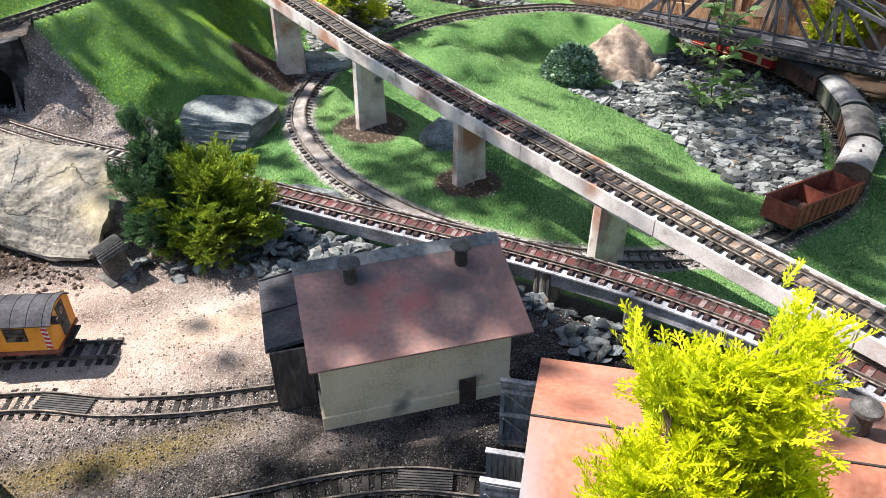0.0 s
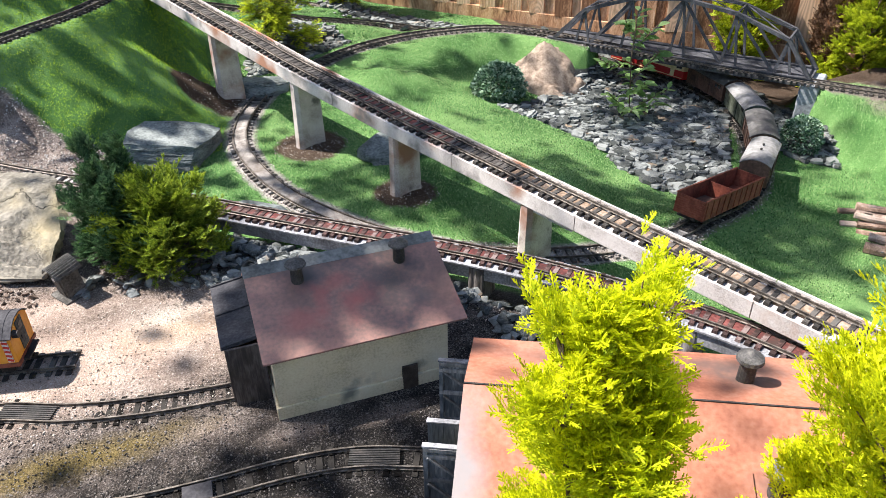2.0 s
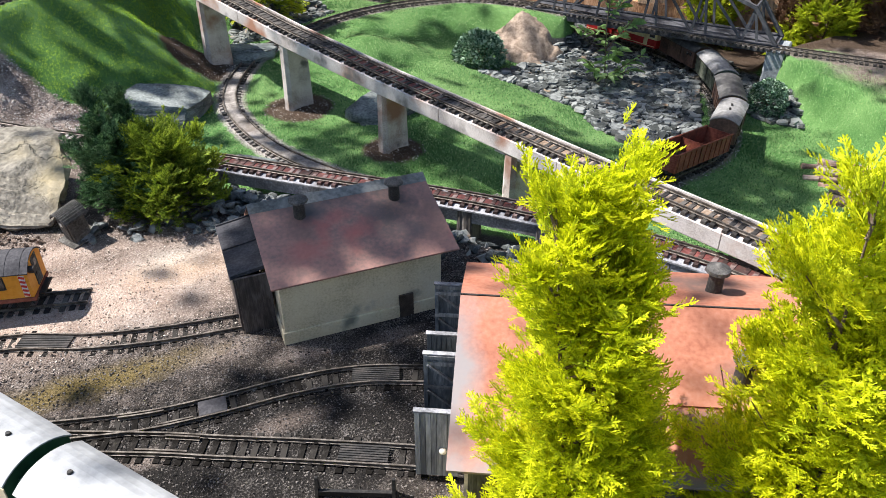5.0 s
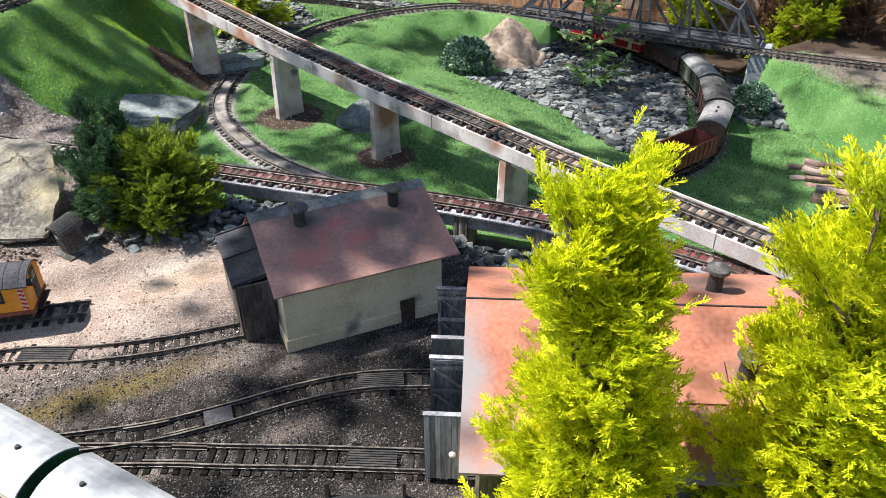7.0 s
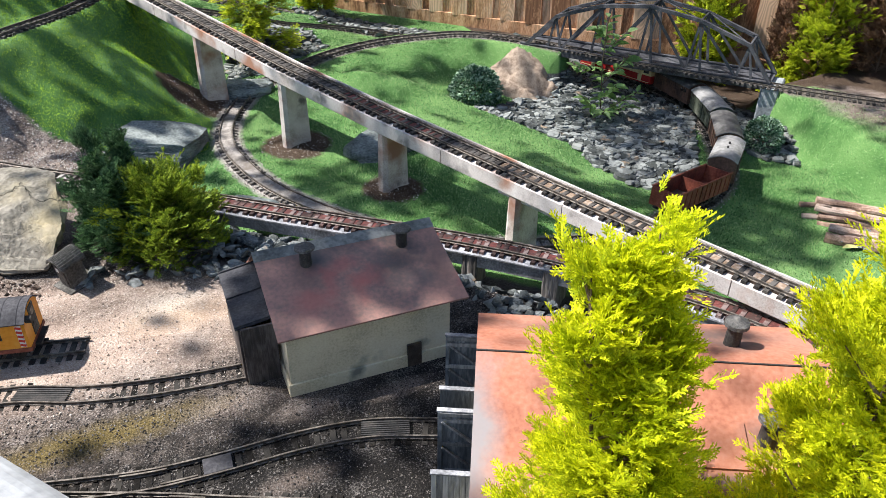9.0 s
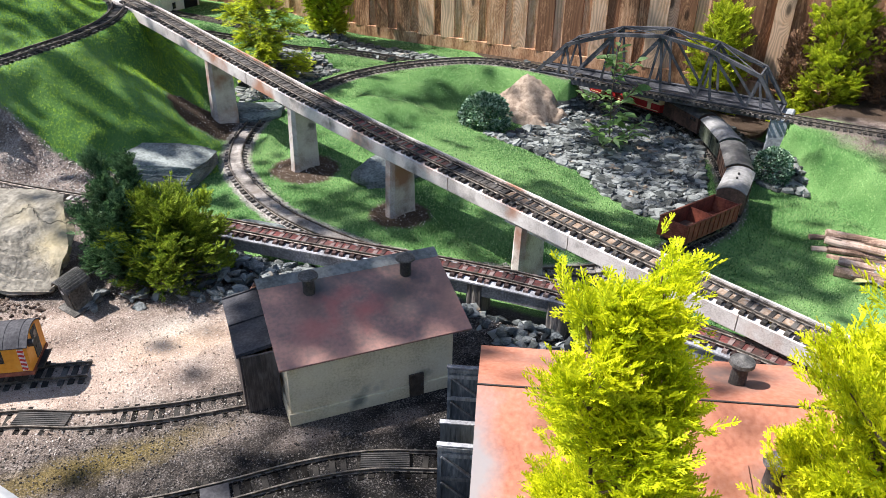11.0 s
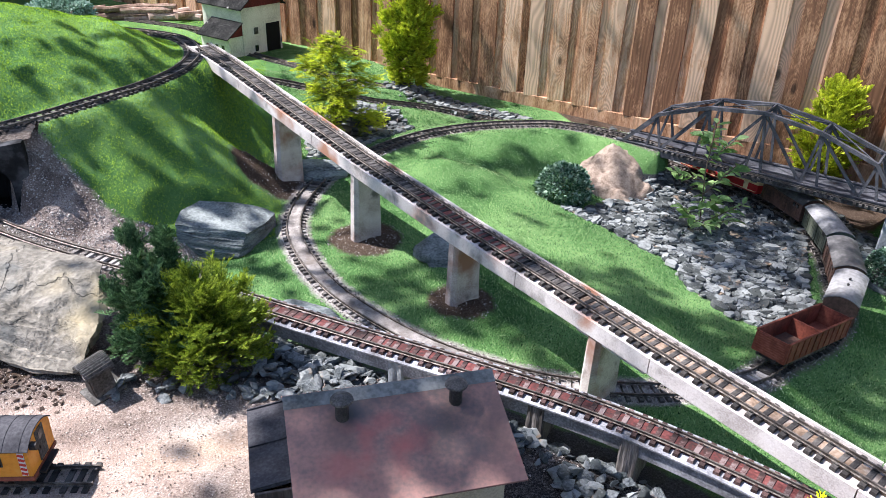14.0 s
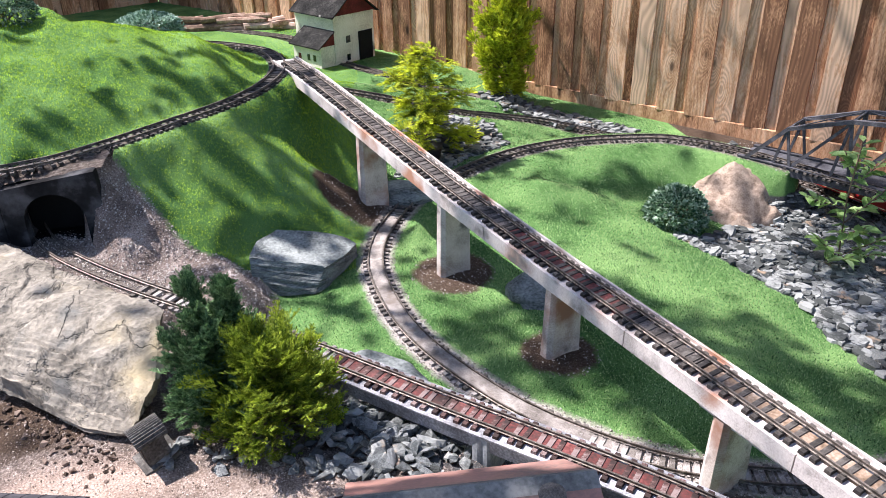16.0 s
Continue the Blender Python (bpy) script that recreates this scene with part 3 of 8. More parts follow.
def inside(poly, x, y):
    """Signed distance to an outline in the plan, positive inside."""
    n = len(poly)
    best = np.full(np.shape(x), 1e9)
    odd = np.zeros(np.shape(x), bool)
    for i in range(n):
        (ax, ay), (bx, by) = poly[i], poly[(i + 1) % n]
        t = np.clip(((x - ax) * (bx - ax) + (y - ay) * (by - ay)) / ((bx - ax) ** 2 + (by - ay) ** 2), 0, 1)
        best = np.minimum(best, np.hypot(x - ax - t * (bx - ax), y - ay - t * (by - ay)))
        cross = ((ay > y) != (by > y)) & (x < (bx - ax) * (y - ay) / (by - ay + 1e-12) + ax)
        odd ^= cross
    return np.where(odd, best, -best)


SLATE_BED = [(1.22, 1.50), (1.36, 1.24), (1.42, 1.05), (1.38, 0.86), (1.41, 0.70), (1.52, 0.61), (1.66, 0.64), (1.82, 0.80), (1.95, 0.98), (2.06, 1.10),
             (2.05, 0.72), (2.13, 0.60), (2.24, 0.74), (2.36, 1.10), (2.42, 1.45), (2.0, 2.2), (1.72, 2.1), (1.66, 1.85), (1.50, 1.62), (1.36, 1.48)]
SPOIL = [(-0.68, 1.62), (-0.535, 1.585), (-0.45, 1.50), (-0.385, 1.43), (-0.30, 1.375), (-0.20, 1.36), (-0.13, 1.30), (-0.10, 1.14), (-0.14, 0.98), (-0.45, 1.05), (-0.85, 1.35), (-0.85, 1.55)]
BACK_BED = [(0.46, 2.02), (0.62, 2.14), (0.84, 2.27), (0.83, 2.50), (0.55, 2.50), (0.36, 2.30), (0.34, 2.08)]
FENCE_BED = [(0.86, 3.06), (1.00, 2.92), (1.28, 2.66), (1.46, 2.47), (1.56, 2.55), (1.34, 2.84), (1.06, 3.18)]


def ripple(x, y, s, seed=0.0):
    return (np.sin(x * s + 1.3 * np.sin(y * s * 0.7 + seed)) * np.cos(y * s * 0.9 + 1.7 * np.sin(x * s * 0.6 + 2 * seed))
            + 0.5 * np.sin(2.1 * x * s + 3.1 * seed + y * s) * np.cos(1.7 * y * s - x * s)) / 1.5


def survey(x, y):
    """Height of the ground, and how far turf, slate, ballast and bare soil cover it."""
    x, y = np.asarray(x, float), np.asarray(y, float)
    z = -0.065 - 0.135 * smooth(0.75, 1.75, x) + 0.006 * ripple(x, y, 7)
    back = smooth(2.25, 2.6, y + 0.35 * np.clip(x - 1.2, 0, 2))
    flat = smooth(2.72, 3.20, y)
    z = z * (1 - back) + back * (-0.13 + 0.29 * smooth(1.3, 0.05, x) * (1 - flat) + flat * (0.072 * smooth(1.3, 0.9, x) + 0.045 * smooth(4.2, 4.6, y)))
    # near ridge that carries the line to the truss bridge
    ridge = LOOP[(LOOP[:, 1] > 1.80) & (LOOP[:, 0] < 1.73) & (LOOP[:, 2] > -0.035)]
    d, zr, side = near(ridge, x, y)
    w = np.exp(-(np.maximum(0, d - 0.05) / np.where(side > 0, 0.26 - 0.14 * smooth(1.30, 1.55, x), 0.12)) ** 2)
    z = z + w * np.maximum(0, zr - 0.012 - z)
    # bank at the far end of the bridge
    w = smooth(2.18, 2.29, x - 0.42 * np.clip(y - 0.72, 0, 1) + 0.18 * np.clip(0.6 - y, 0, 1)) * smooth(1.2, 1.0, y)
    z = z * (1 - w) + w * (-0.045 + 0.01 * ripple(x, y, 12, 1))
    # yard, level, ahead of the trestle
    d, _, side = near(TRESTLE, x, y)
    signed = d * side
    cut = smooth(0.25, 0.40, x)
    yard = np.clip((-signed - 0.045 * cut) / (0.07 - 0.005 * cut), 0, 1)
    yard = yard * yard * (3 - 2 * yard) * np.where(y < 1.2, 1, 0)
    z = z * (1 - yard) + yard * (0.003 * ripple(x, y, 17, 2) * (1 - smooth(0.25, -0.1, y) * 0.6))
    # hill: falls away to the right of its line, climbs on to the left
    d, zh, side = near(HILL, x, y)
    fall = zh - 0.022 - (0.70 + 0.5 * smooth(1.80, 2.0, y)) * np.maximum(0, d - 0.035) - 0.05 * smooth(0.05, 0.2, d) * 0.3
    climb = zh - 0.02 + 0.58 * 0.65 * (1 - np.exp(-np.maximum(0, d - 0.05) / 0.65))
    hill = np.where(side > 0, climb, fall) + smooth(0.04, 0.12, d) * (0.020 * ripple(x * 0.9 + y * 0.35, y * 0.35 - x * 0.3, 13, 3) + 0.006 * ripple(x, y, 31, 1))
    k = 0.035
    grow = np.clip(0.5 + 0.5 * (hill - z) / k, 0, 1)
    z = z * (1 - grow) + hill * grow + k * grow * (1 - grow) * 0.5
    # level shelf of spoil before the tunnel
    d, _, side = near(TRESTLE, x, y)
    w = smooth(-0.10, -0.24, x) * smooth(1.52, 1.42, y) * smooth(0.02, 0.06, d * side) * smooth(-1.3, -1.1, x)
    z = np.maximum(z, z * (1 - w) + w * 0.050)
    # seat of the layered boulder
    w = smooth(0.23, 0.15, np.hypot(x + 0.06, (y - 1.40) * 1.15))
    z = z * (1 - w) + w * np.minimum(z, -0.022 - 0.18 * (x + 0.116))
    # bare mouth of the tunnel
    w = smooth(0.30, 0.16, np.hypot(x + 0.52, (y - 1.21) * 1.2)) * smooth(1.47, 1.44, y)
    z = z * (1 - w) + w * np.minimum(z, 0.055)
    w = np.maximum(smooth(1.480, 1.462, y), smooth(1.60, 1.585, y) * smooth(0.098, 0.088, np.abs(x + 0.73))) * smooth(-0.555, -0.615, x) * smooth(1.15, 1.25, y)
    z = z * (1 - w) + w * np.minimum(z, 0.085 + 0.03 * smooth(0.09, 0.16, np.abs(x + 0.70)))
    # stony bank that runs down from the corner of the portal
    bank = 0.255 - 0.95 * np.hypot(x + 0.575, y - 1.505) + 0.006 * ripple(x, y, 60, 1)
    w = smooth(-0.622, -0.600, x) * smooth(1.62, 1.55, y)
    z = np.maximum(z, z * (1 - w) + w * bank)
    for line, wide in ((LOOP, 0.05), (TRESTLE[(TRESTLE[:, 0] < -0.05) & (TRESTLE[:, 1] < 1.45)], 0.05), (HILL, 0.05)):
        d, zt, _ = near(line, x, y)
        over = np.abs(zt - z) < 0.12
        w = np.exp(-(np.maximum(0, d - 0.035) / wide) ** 2) * over
        z = z * (1 - w) + w * (zt - 0.015)
    # folds of the turf mat
    for fx, fy, long, wide, tall, turn in ((0.90, 1.77, 0.17, 0.075, 0.045, -25), (0.352, 1.60, 0.08, 0.035, 0.028, 60)):
        u = (x - fx) * math.cos(radians(turn)) + (y - fy) * math.sin(radians(turn))
        v = (y - fy) * math.cos(radians(turn)) - (x - fx) * math.sin(radians(turn))
        z = z + tall * np.exp(-(u / long) ** 4 - (v / wide) ** 2)
    for p in PIERS[:3]:
        d = np.hypot(x - p.x, y - p.y)
        z = z + 0.012 * np.exp(-(d / 0.06) ** 2)
    # cover
    slate = np.maximum(np.maximum(inside(SLATE_BED, x, y), inside(BACK_BED, x, y)), inside(FENCE_BED, x, y))
    slate = np.where((x > 1.45) & (y < 2.0), np.minimum(slate, (-0.105 - z) * 2), slate)
    d, _, side = near(TRESTLE, x, y)
    bank = np.minimum(0.085 - np.abs(d * side + 0.03), np.where((x > -0.15) & (x < 0.95), 1.0, -1.0))
    bare = np.full(np.shape(x), -1.0)
    for p, r in zip(PIERS, (0.15, 0.13, 0.105, 0.09)):
        bare = np.maximum(bare, r - np.hypot(x - p.x + (0.06 if p is PIERS[0] else 0), y - p.y))
    # mulch along the fence
    gap = FENCE_D - (x * FENCE_N[0] + y * FENCE_N[1])
    bare = np.maximum(bare, np.where(x > 1.75, 0.47 - gap, -1) * 0.6)
    d, zt, side_h = near(HILL, x, y)
    bare = np.maximum(bare, np.where((x < -0.55) & (side_h < 0), 0.15 - d, -1))
    ballast = np.full(np.shape(x), -1.0)
    for line in (LOOP, TRESTLE[TRESTLE[:, 0] < -0.05], HILL, BARN_LINE, LOG_LINE):
        d, zt, _ = near(line, x, y)
        ballast = np.maximum(ballast, np.where(np.abs(zt - z) < 0.05, (0.062 if line is LOOP else 0.045) - d, -1))
    return z, dict(yard=-signed - 0.035 + 0 * x, slate=slate, bank=bank, bare=bare, ballast=ballast, spoil=inside(SPOIL, x, y))


STEP = 0.0135
GRID_X, GRID_Y = np.arange(-1.85, 3.35, STEP), np.arange(-1.65, 5.75, STEP)
GRID_Z, GRID_COVER = survey(*np.meshgrid(GRID_X, GRID_Y))


def sample(table, x, y):
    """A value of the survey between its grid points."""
    u = np.clip((np.asarray(x, float) - GRID_X[0]) / STEP, 0, len(GRID_X) - 1.001)
    v = np.clip((np.asarray(y, float) - GRID_Y[0]) / STEP, 0, len(GRID_Y) - 1.001)
    i, j = u.astype(int), v.astype(int)
    u, v = u - i, v - j
    return (table[j, i] * (1 - u) + table[j, i + 1] * u) * (1 - v) + (table[j + 1, i] * (1 - u) + table[j + 1, i + 1] * u) * v


def ground_at(x, y):
    return sample(GRID_Z, x, y), {k: sample(t, x, y) for k, t in GRID_COVER.items()}


def height(x, y):
    return float(sample(GRID_Z, np.array([x]), np.array([y]))[0])


# ---- ground: one sheet to the horizon ----
def outer(a, b):
    inner = np.arange(a, b + 1e-6, 0.0135)
    reach = np.geomspace(0.03, 120, 22)
    return np.r_[(a - np.cumsum(reach))[::-1], inner, b + np.cumsum(reach)]


def make_ground():
    gx, gy = outer(-1.5, 2.9), outer(-1.3, 5.3)
    X, Y = np.meshgrid(gx, gy)
    far = smooth(0.0, 3.0, np.maximum.reduce([-1.5 - X, X - 2.9, -1.3 - Y, Y - 5.4, 0 * X]))
    z, cover = ground_at(np.clip(X, -1.8, 3.2), np.clip(Y, -1.6, 5.6))
    z = z * (1 - far) - 0.1 * far
    nx, ny = len(gx), len(gy)
    i = np.arange(nx * ny).reshape(ny, nx)
    quads = np.stack([i[:-1, :-1], i[:-1, 1:], i[1:, 1:], i[1:, :-1]], -1).reshape(-1, 4)
    me = bpy.data.meshes.new("ground")
    me.from_pydata(np.stack([X, Y, z], -1).reshape(-1, 3).tolist(), [], quads.tolist())
    for name, values in cover.items():
        at = me.attributes.new(name, "FLOAT", "POINT")
        at.data.foreach_set("value", np.clip(values, -1, 1).astype(np.float32).ravel())
    me.materials.append(M["ground"])
    me.shade_smooth()
    return tagged(new("ground", me), "garden ground with turf, gravel yard, ballast and bare soil", "ground", kind="structure")


def ground_material():
    m = bpy.data.materials.new("garden_ground")
    m.use_nodes = True
    nt = m.node_tree
    n, l = nt.nodes, nt.links
    b = n["Principled BSDF"]
    co = n.new("ShaderNodeTexCoord").outputs["Object"]

    def noise_node(scale, detail=5.0, rough=0.6):
        t = n.new("ShaderNodeTexNoise")
        t.inputs["Scale"].default_value, t.inputs["Detail"].default_value, t.inputs["Roughness"].default_value = scale, detail, rough
        l.new(co, t.inputs["Vector"])
        return t.outputs["Fac"]

    def ramp(fac, *stops):
        r = n.new("ShaderNodeValToRGB")
        while len(r.color_ramp.elements) < len(stops):
            r.color_ramp.elements.new(0.5)
        for e, (p, c) in zip(r.color_ramp.elements, stops):
            e.position, e.color = p, (*c, 1)
        l.new(fac, r.inputs["Fac"])
        return r.outputs["Color"]

    def math_node(op, a, b_, c=None):
        t = n.new("ShaderNodeMath")
        t.operation = op
        for i, v in enumerate((a, b_, c)):
            if v is None:
                continue
            if isinstance(v, (int, float)):
                t.inputs[i].default_value = v
            else:
                l.new(v, t.inputs[i])
        return t.outputs[0]

    def mixed(fac, a, b_):
        t = n.new("ShaderNodeMix")
        t.data_type = "RGBA"
        l.new(fac, t.inputs["Factor"])
        l.new(a, t.inputs["A"])
        l.new(b_, t.inputs["B"])
        return t.outputs["Result"]

    def cover(name, ragged, soft, shift=0.0):
        a = n.new("ShaderNodeAttribute")
        a.attribute_name = name
        v = math_node("MULTIPLY_ADD", edge, ragged, a.outputs["Fac"])
        r = n.new("ShaderNodeMapRange")
        r.inputs["From Min"].default_value, r.inputs["From Max"].default_value = ragged * 0.5 - shift, ragged * 0.5 + soft - shift
        l.new(v, r.inputs["Value"])
        return r.outputs["Result"]

    def spot(x, y, rx, ry, soft=0.5):
        """1 in the middle of an oval of the plan, 0 outside."""
        s = n.new("ShaderNodeSeparateXYZ")
        l.new(co, s.inputs[0])
        dx = math_node("MULTIPLY", math_node("SUBTRACT", s.outputs[0], x), 1 / rx)
        dy = math_node("MULTIPLY", math_node("SUBTRACT", s.outputs[1], y), 1 / ry)
        d = math_node("SQRT", math_node("ADD", math_node("MULTIPLY", dx, dx), math_node("MULTIPLY", dy, dy)), 0.0)
        d = math_node("MULTIPLY_ADD", edge, 0.9, math_node("SUBTRACT", d, 0.45))
        r = n.new("ShaderNodeMapRange")
        r.inputs["From Min"].default_value, r.inputs["From Max"].default_value = 1.0, 1.0 - soft
        l.new(d, r.inputs["Value"])
        return r.outputs["Result"]

    edge = noise_node(22, 6.0, 0.7)
    grit = noise_node(260, 4.0, 0.7)
    mid = noise_node(9)
    turf = ramp(math_node("MULTIPLY_ADD", noise_node(420, 2.0), 0.6, math_node("MULTIPLY", noise_node(3.5), 0.5)),
                (0.36, (0.010, 0.036, 0.010)), (0.52, (0.075, 0.18, 0.048)), (0.72, (0.26, 0.42, 0.15)))
    gravel = ramp(math_node("MULTIPLY_ADD", grit, 0.65, math_node("MULTIPLY", noise_node(34), 0.35)), (0.34, (0.024, 0.019, 0.016)), (0.5, (0.145, 0.116, 0.099)), (0.66, (0.52, 0.445, 0.395)))
    sand = ramp(math_node("MULTIPLY_ADD", grit, 0.55, math_node("MULTIPLY", mid, 0.45)), (0.34, (0.19, 0.13, 0.10)), (0.5, (0.48, 0.365, 0.295)), (0.64, (0.72, 0.62, 0.54)))
    coal = ramp(math_node("MULTIPLY_ADD", grit, 0.6, math_node("MULTIPLY", noise_node(14), 0.4)), (0.36, (0.006, 0.006, 0.006)), (0.52, (0.026, 0.023, 0.021)), (0.66, (0.25, 0.225, 0.205)))
    chalk = ramp(grit, (0.3, (0.30, 0.28, 0.25)), (0.5, (0.58, 0.54, 0.47)), (0.7, (0.74, 0.71, 0.65)))
    moss = ramp(grit, (0.3, (0.05, 0.042, 0.015)), (0.55, (0.20, 0.145, 0.04)), (0.75, (0.38, 0.28, 0.11)))
    ochre = ramp(grit, (0.3, (0.36, 0.22, 0.13)), (0.5, (0.62, 0.44, 0.30)), (0.7, (0.76, 0.62, 0.48)))
    soil = ramp(grit, (0.3, (0.028, 0.018, 0.012)), (0.55, (0.075, 0.05, 0.034)), (0.74, (0.26, 0.22, 0.18)))
    dusty = ramp(math_node("MULTIPLY_ADD", grit, 0.55, math_node("MULTIPLY", noise_node(12), 0.45)), (0.36, (0.05, 0.038, 0.032)), (0.5, (0.21, 0.165, 0.14)), (0.64, (0.52, 0.44, 0.39)))
    dark_slate = ramp(grit, (0.3, (0.03, 0.03, 0.03)), (0.55, (0.09, 0.09, 0.09)), (0.74, (0.2, 0.2, 0.2)))
    pale = ramp(grit, (0.26, (0.20, 0.17, 0.15)), (0.5, (0.40, 0.36, 0.33)), (0.72, (0.58, 0.54, 0.50)))
    brown = ramp(grit, (0.28, (0.05, 0.042, 0.036)), (0.5, (0.14, 0.12, 0.10)), (0.72, (0.32, 0.28, 0.25)))
    yard = mixed(spot(-0.40, 0.36, 0.52, 0.24, 0.6), gravel, sand)
    yard = mixed(spot(-0.15, -0.24, 0.80, 0.30, 0.45), yard, coal)
    yard = mixed(spot(0.45, -0.20, 0.55, 0.42, 0.45), yard, coal)
    yard = mixed(math_node("MULTIPLY", spot(-0.22, 0.06, 0.42, 0.11, 0.6), 0.45), yard, coal)
    for sx, sy, sr, st in ((0.02, -0.045, 0.09, 0.035), (-0.06, -0.21, 0.10, 0.03), (-0.30, -0.19, 0.07, 0.03), (0.20, -0.07, 0.10, 0.03), (-0.13, 0.03, 0.10, 0.04)):
        yard = mixed(math_node("MULTIPLY", spot(sx, sy, sr, st, 0.9), 0.7), yard, dusty)
    yard = mixed(math_node("MULTIPLY", spot(-0.17, 0.42, 0.11, 0.07, 0.95), 0.55), yard, chalk)
    yard = mixed(math_node("MULTIPLY", spot(-0.38, 0.045, 0.30, 0.055, 0.7), 0.75), yard, moss)
    yard = mixed(math_node("MULTIPLY", spot(-0.52, 0.54, 0.28, 0.12, 0.6), 0.7), yard, sand)
    yard = mixed(spot(-0.66, 0.76, 0.22, 0.12, 0.35), yard, soil)
    yard = mixed(math_node("MULTIPLY", spot(-0.30, 0.47, 0.20, 0.08, 0.8), 0.6), yard, gravel)
    yard = mixed(math_node("MULTIPLY", spot(-0.16, 0.36, 0.15, 0.08, 0.9), 0.6), yard, ochre)
    color = mixed(cover("slate", 0.05, 0.015), turf, dark_slate)
    color = mixed(cover("bare", 0.06, 0.02), color, soil)
    color = mixed(cover("spoil", 0.07, 0.02), color, dusty)
    color = mixed(spot(2.55, 0.60, 0.24, 0.34, 0.4), color, dusty)
    left = spot(0.55, 1.00, 0.95, 1.00, 0.3)
    color = mixed(cover("ballast", 0.035, 0.02), color, mixed(left, brown, pale))
    color = mixed(cover("yard", 0.03, 0.02), color, yard)
    color = mixed(cover("bank", 0.04, 0.02), color, dark_slate)
    l.new(color, b.inputs["Base Color"])
    b.inputs["Roughness"].default_value = 0.95
    b.inputs["Specular IOR Level"].default_value = 0.15
    bp = n.new("ShaderNodeBump")
    bp.inputs["Strength"].default_value, bp.inputs["Distance"].default_value = 1.0, 0.006
    l.new(grit, bp.inputs["Height"])
    l.new(bp.outputs["Normal"], b.inputs["Normal"])
    return m


M["ground"] = ground_material()
ground = make_ground()


# ---- railway lines ----
GAUGE, PITCH = 0.045, 0.0245


def line_frame(line, i):
    a, b = line[max(0, i - 1)], line[min(len(line) - 1, i + 1)]
    t = Vector(b - a).normalized()
    s = Vector((-t.y, t.x, 0)).normalized()
    return Vector(line[i]), t, s


def rail_mesh(line, off):
    bm = bmesh.new()
    shape = ((-0.0032, -0.0075), (-0.0032, -0.0065), (-0.0011, -0.0055), (-0.0011, -0.0022), (-0.0017, -0.0012), (-0.0017, 0),
             (0.0017, 0), (0.0017, -0.0012), (0.0011, -0.0022), (0.0011, -0.0055), (0.0032, -0.0065), (0.0032, -0.0075))
    rings = []
    for i in list(range(0, len(line), 2)) + ([len(line) - 1] if len(line) % 2 == 0 else []):
        p, t, s = line_frame(line, i)
        rings.append([bm.verts.new(p + s * (off + u) + Vector((0, 0, w))) for u, w in shape])
    for a, b in zip(rings, rings[1:]):
        for k in range(len(shape)):
            j = (k + 1) % len(shape)
            bm.faces.new((a[k], a[j], b[j], b[k]))
    bm.faces.new(rings[0])
    bm.faces.new(rings[-1][::-1])
    bmesh.ops.recalc_face_normals(bm, faces=bm.faces)
    return bm


def sleeper_mesh(mat, width=0.078):
    bm = bmesh.new()
    prism([(-0.0062, -0.0150), (0.0062, -0.0150), (0.0052, -0.0075), (-0.0052, -0.0075)], width, pose(0, -width / 2, 0), bm)
    for s in (-1, 1):
        for u in (-1, 1):
            box(bm, (0.006, 0.004, 0.003), pose(0, s * (GAUGE / 2 + u * 0.0048), -0.0062))
    return as_mesh(bm, mat)


SLEEPERS = {k: sleeper_mesh(k) for k in ("sleeper_black", "sleeper", "sleeper_brown", "sleeper_pale")}


def railway(line, label, tint, stretch=(0, 9), missing=()):
    """A line with two rails and its sleepers; tint gives the kind of sleeper along the way."""
    track = thing("railway_track", label, "railway track", "garden railway tracks", "structure", pose(*line[0]))
    inv = track.matrix_world.inverted()
    for off in (-GAUGE / 2, GAUGE / 2):
        r = part("rail", rail_mesh(line, off), "rail", track)
        r.matrix_parent_inverse = inv
    s = np.r_[0, np.cumsum(np.linalg.norm(np.diff(line, axis=0), axis=1))]
    for k in range(int(s[-1] / PITCH)):
        at = (k + 0.5) * PITCH
        i = min(len(line) - 2, int(np.searchsorted(s, at)))
        p, t, side = line_frame(line, i)
        if any(np.hypot(p.x - mx, p.y - my) < mr for mx, my, mr in missing):
            continue
        ob = part("sleeper", SLEEPERS[tint(p)], None, track)
        m = Matrix((t, side, t.cross(side))).transposed().to_4x4()
        ob.matrix_parent_inverse = inv
        ob.matrix_basis = Matrix.Translation(p + Vector((0, 0, -0.0005))) @ m @ pose(0, random.uniform(-0.001, 0.001), 0, 0, 0, random.uniform(-2, 2))
    return track


railway(LOOP, "long curved garden railway line on ballast and turf", lambda p: "sleeper_pale" if p.x < 1.25 and p.y < 1.6 else "sleeper")
railway(TRESTLE, "railway line with rust-red boards on a grey trestle", lambda p: "sleeper_brown" if p.x > 0.02 else "sleeper_pale", missing=((-0.66, 1.36, 0.25),))
railway(HILL, "railway line along the crest of the grass hill", lambda p: "sleeper")
railway(BARN_LINE, "short siding through the turf into the barn", lambda p: "sleeper")
railway(LOG_LINE, "railway line passing the log pile before the fence", lambda p: "sleeper")
railway(VIADUCT, "railway line on the concrete viaduct", lambda p: "sleeper")
railway(YARD_A, "yard siding half sunk in gravel", lambda p: "sleeper_black")
railway(YARD_B, "curved yard track blackened with coal dust", lambda p: "sleeper_black")
railway(YARD_C, "straight yard track running into the engine shed", lambda p: "sleeper_black")


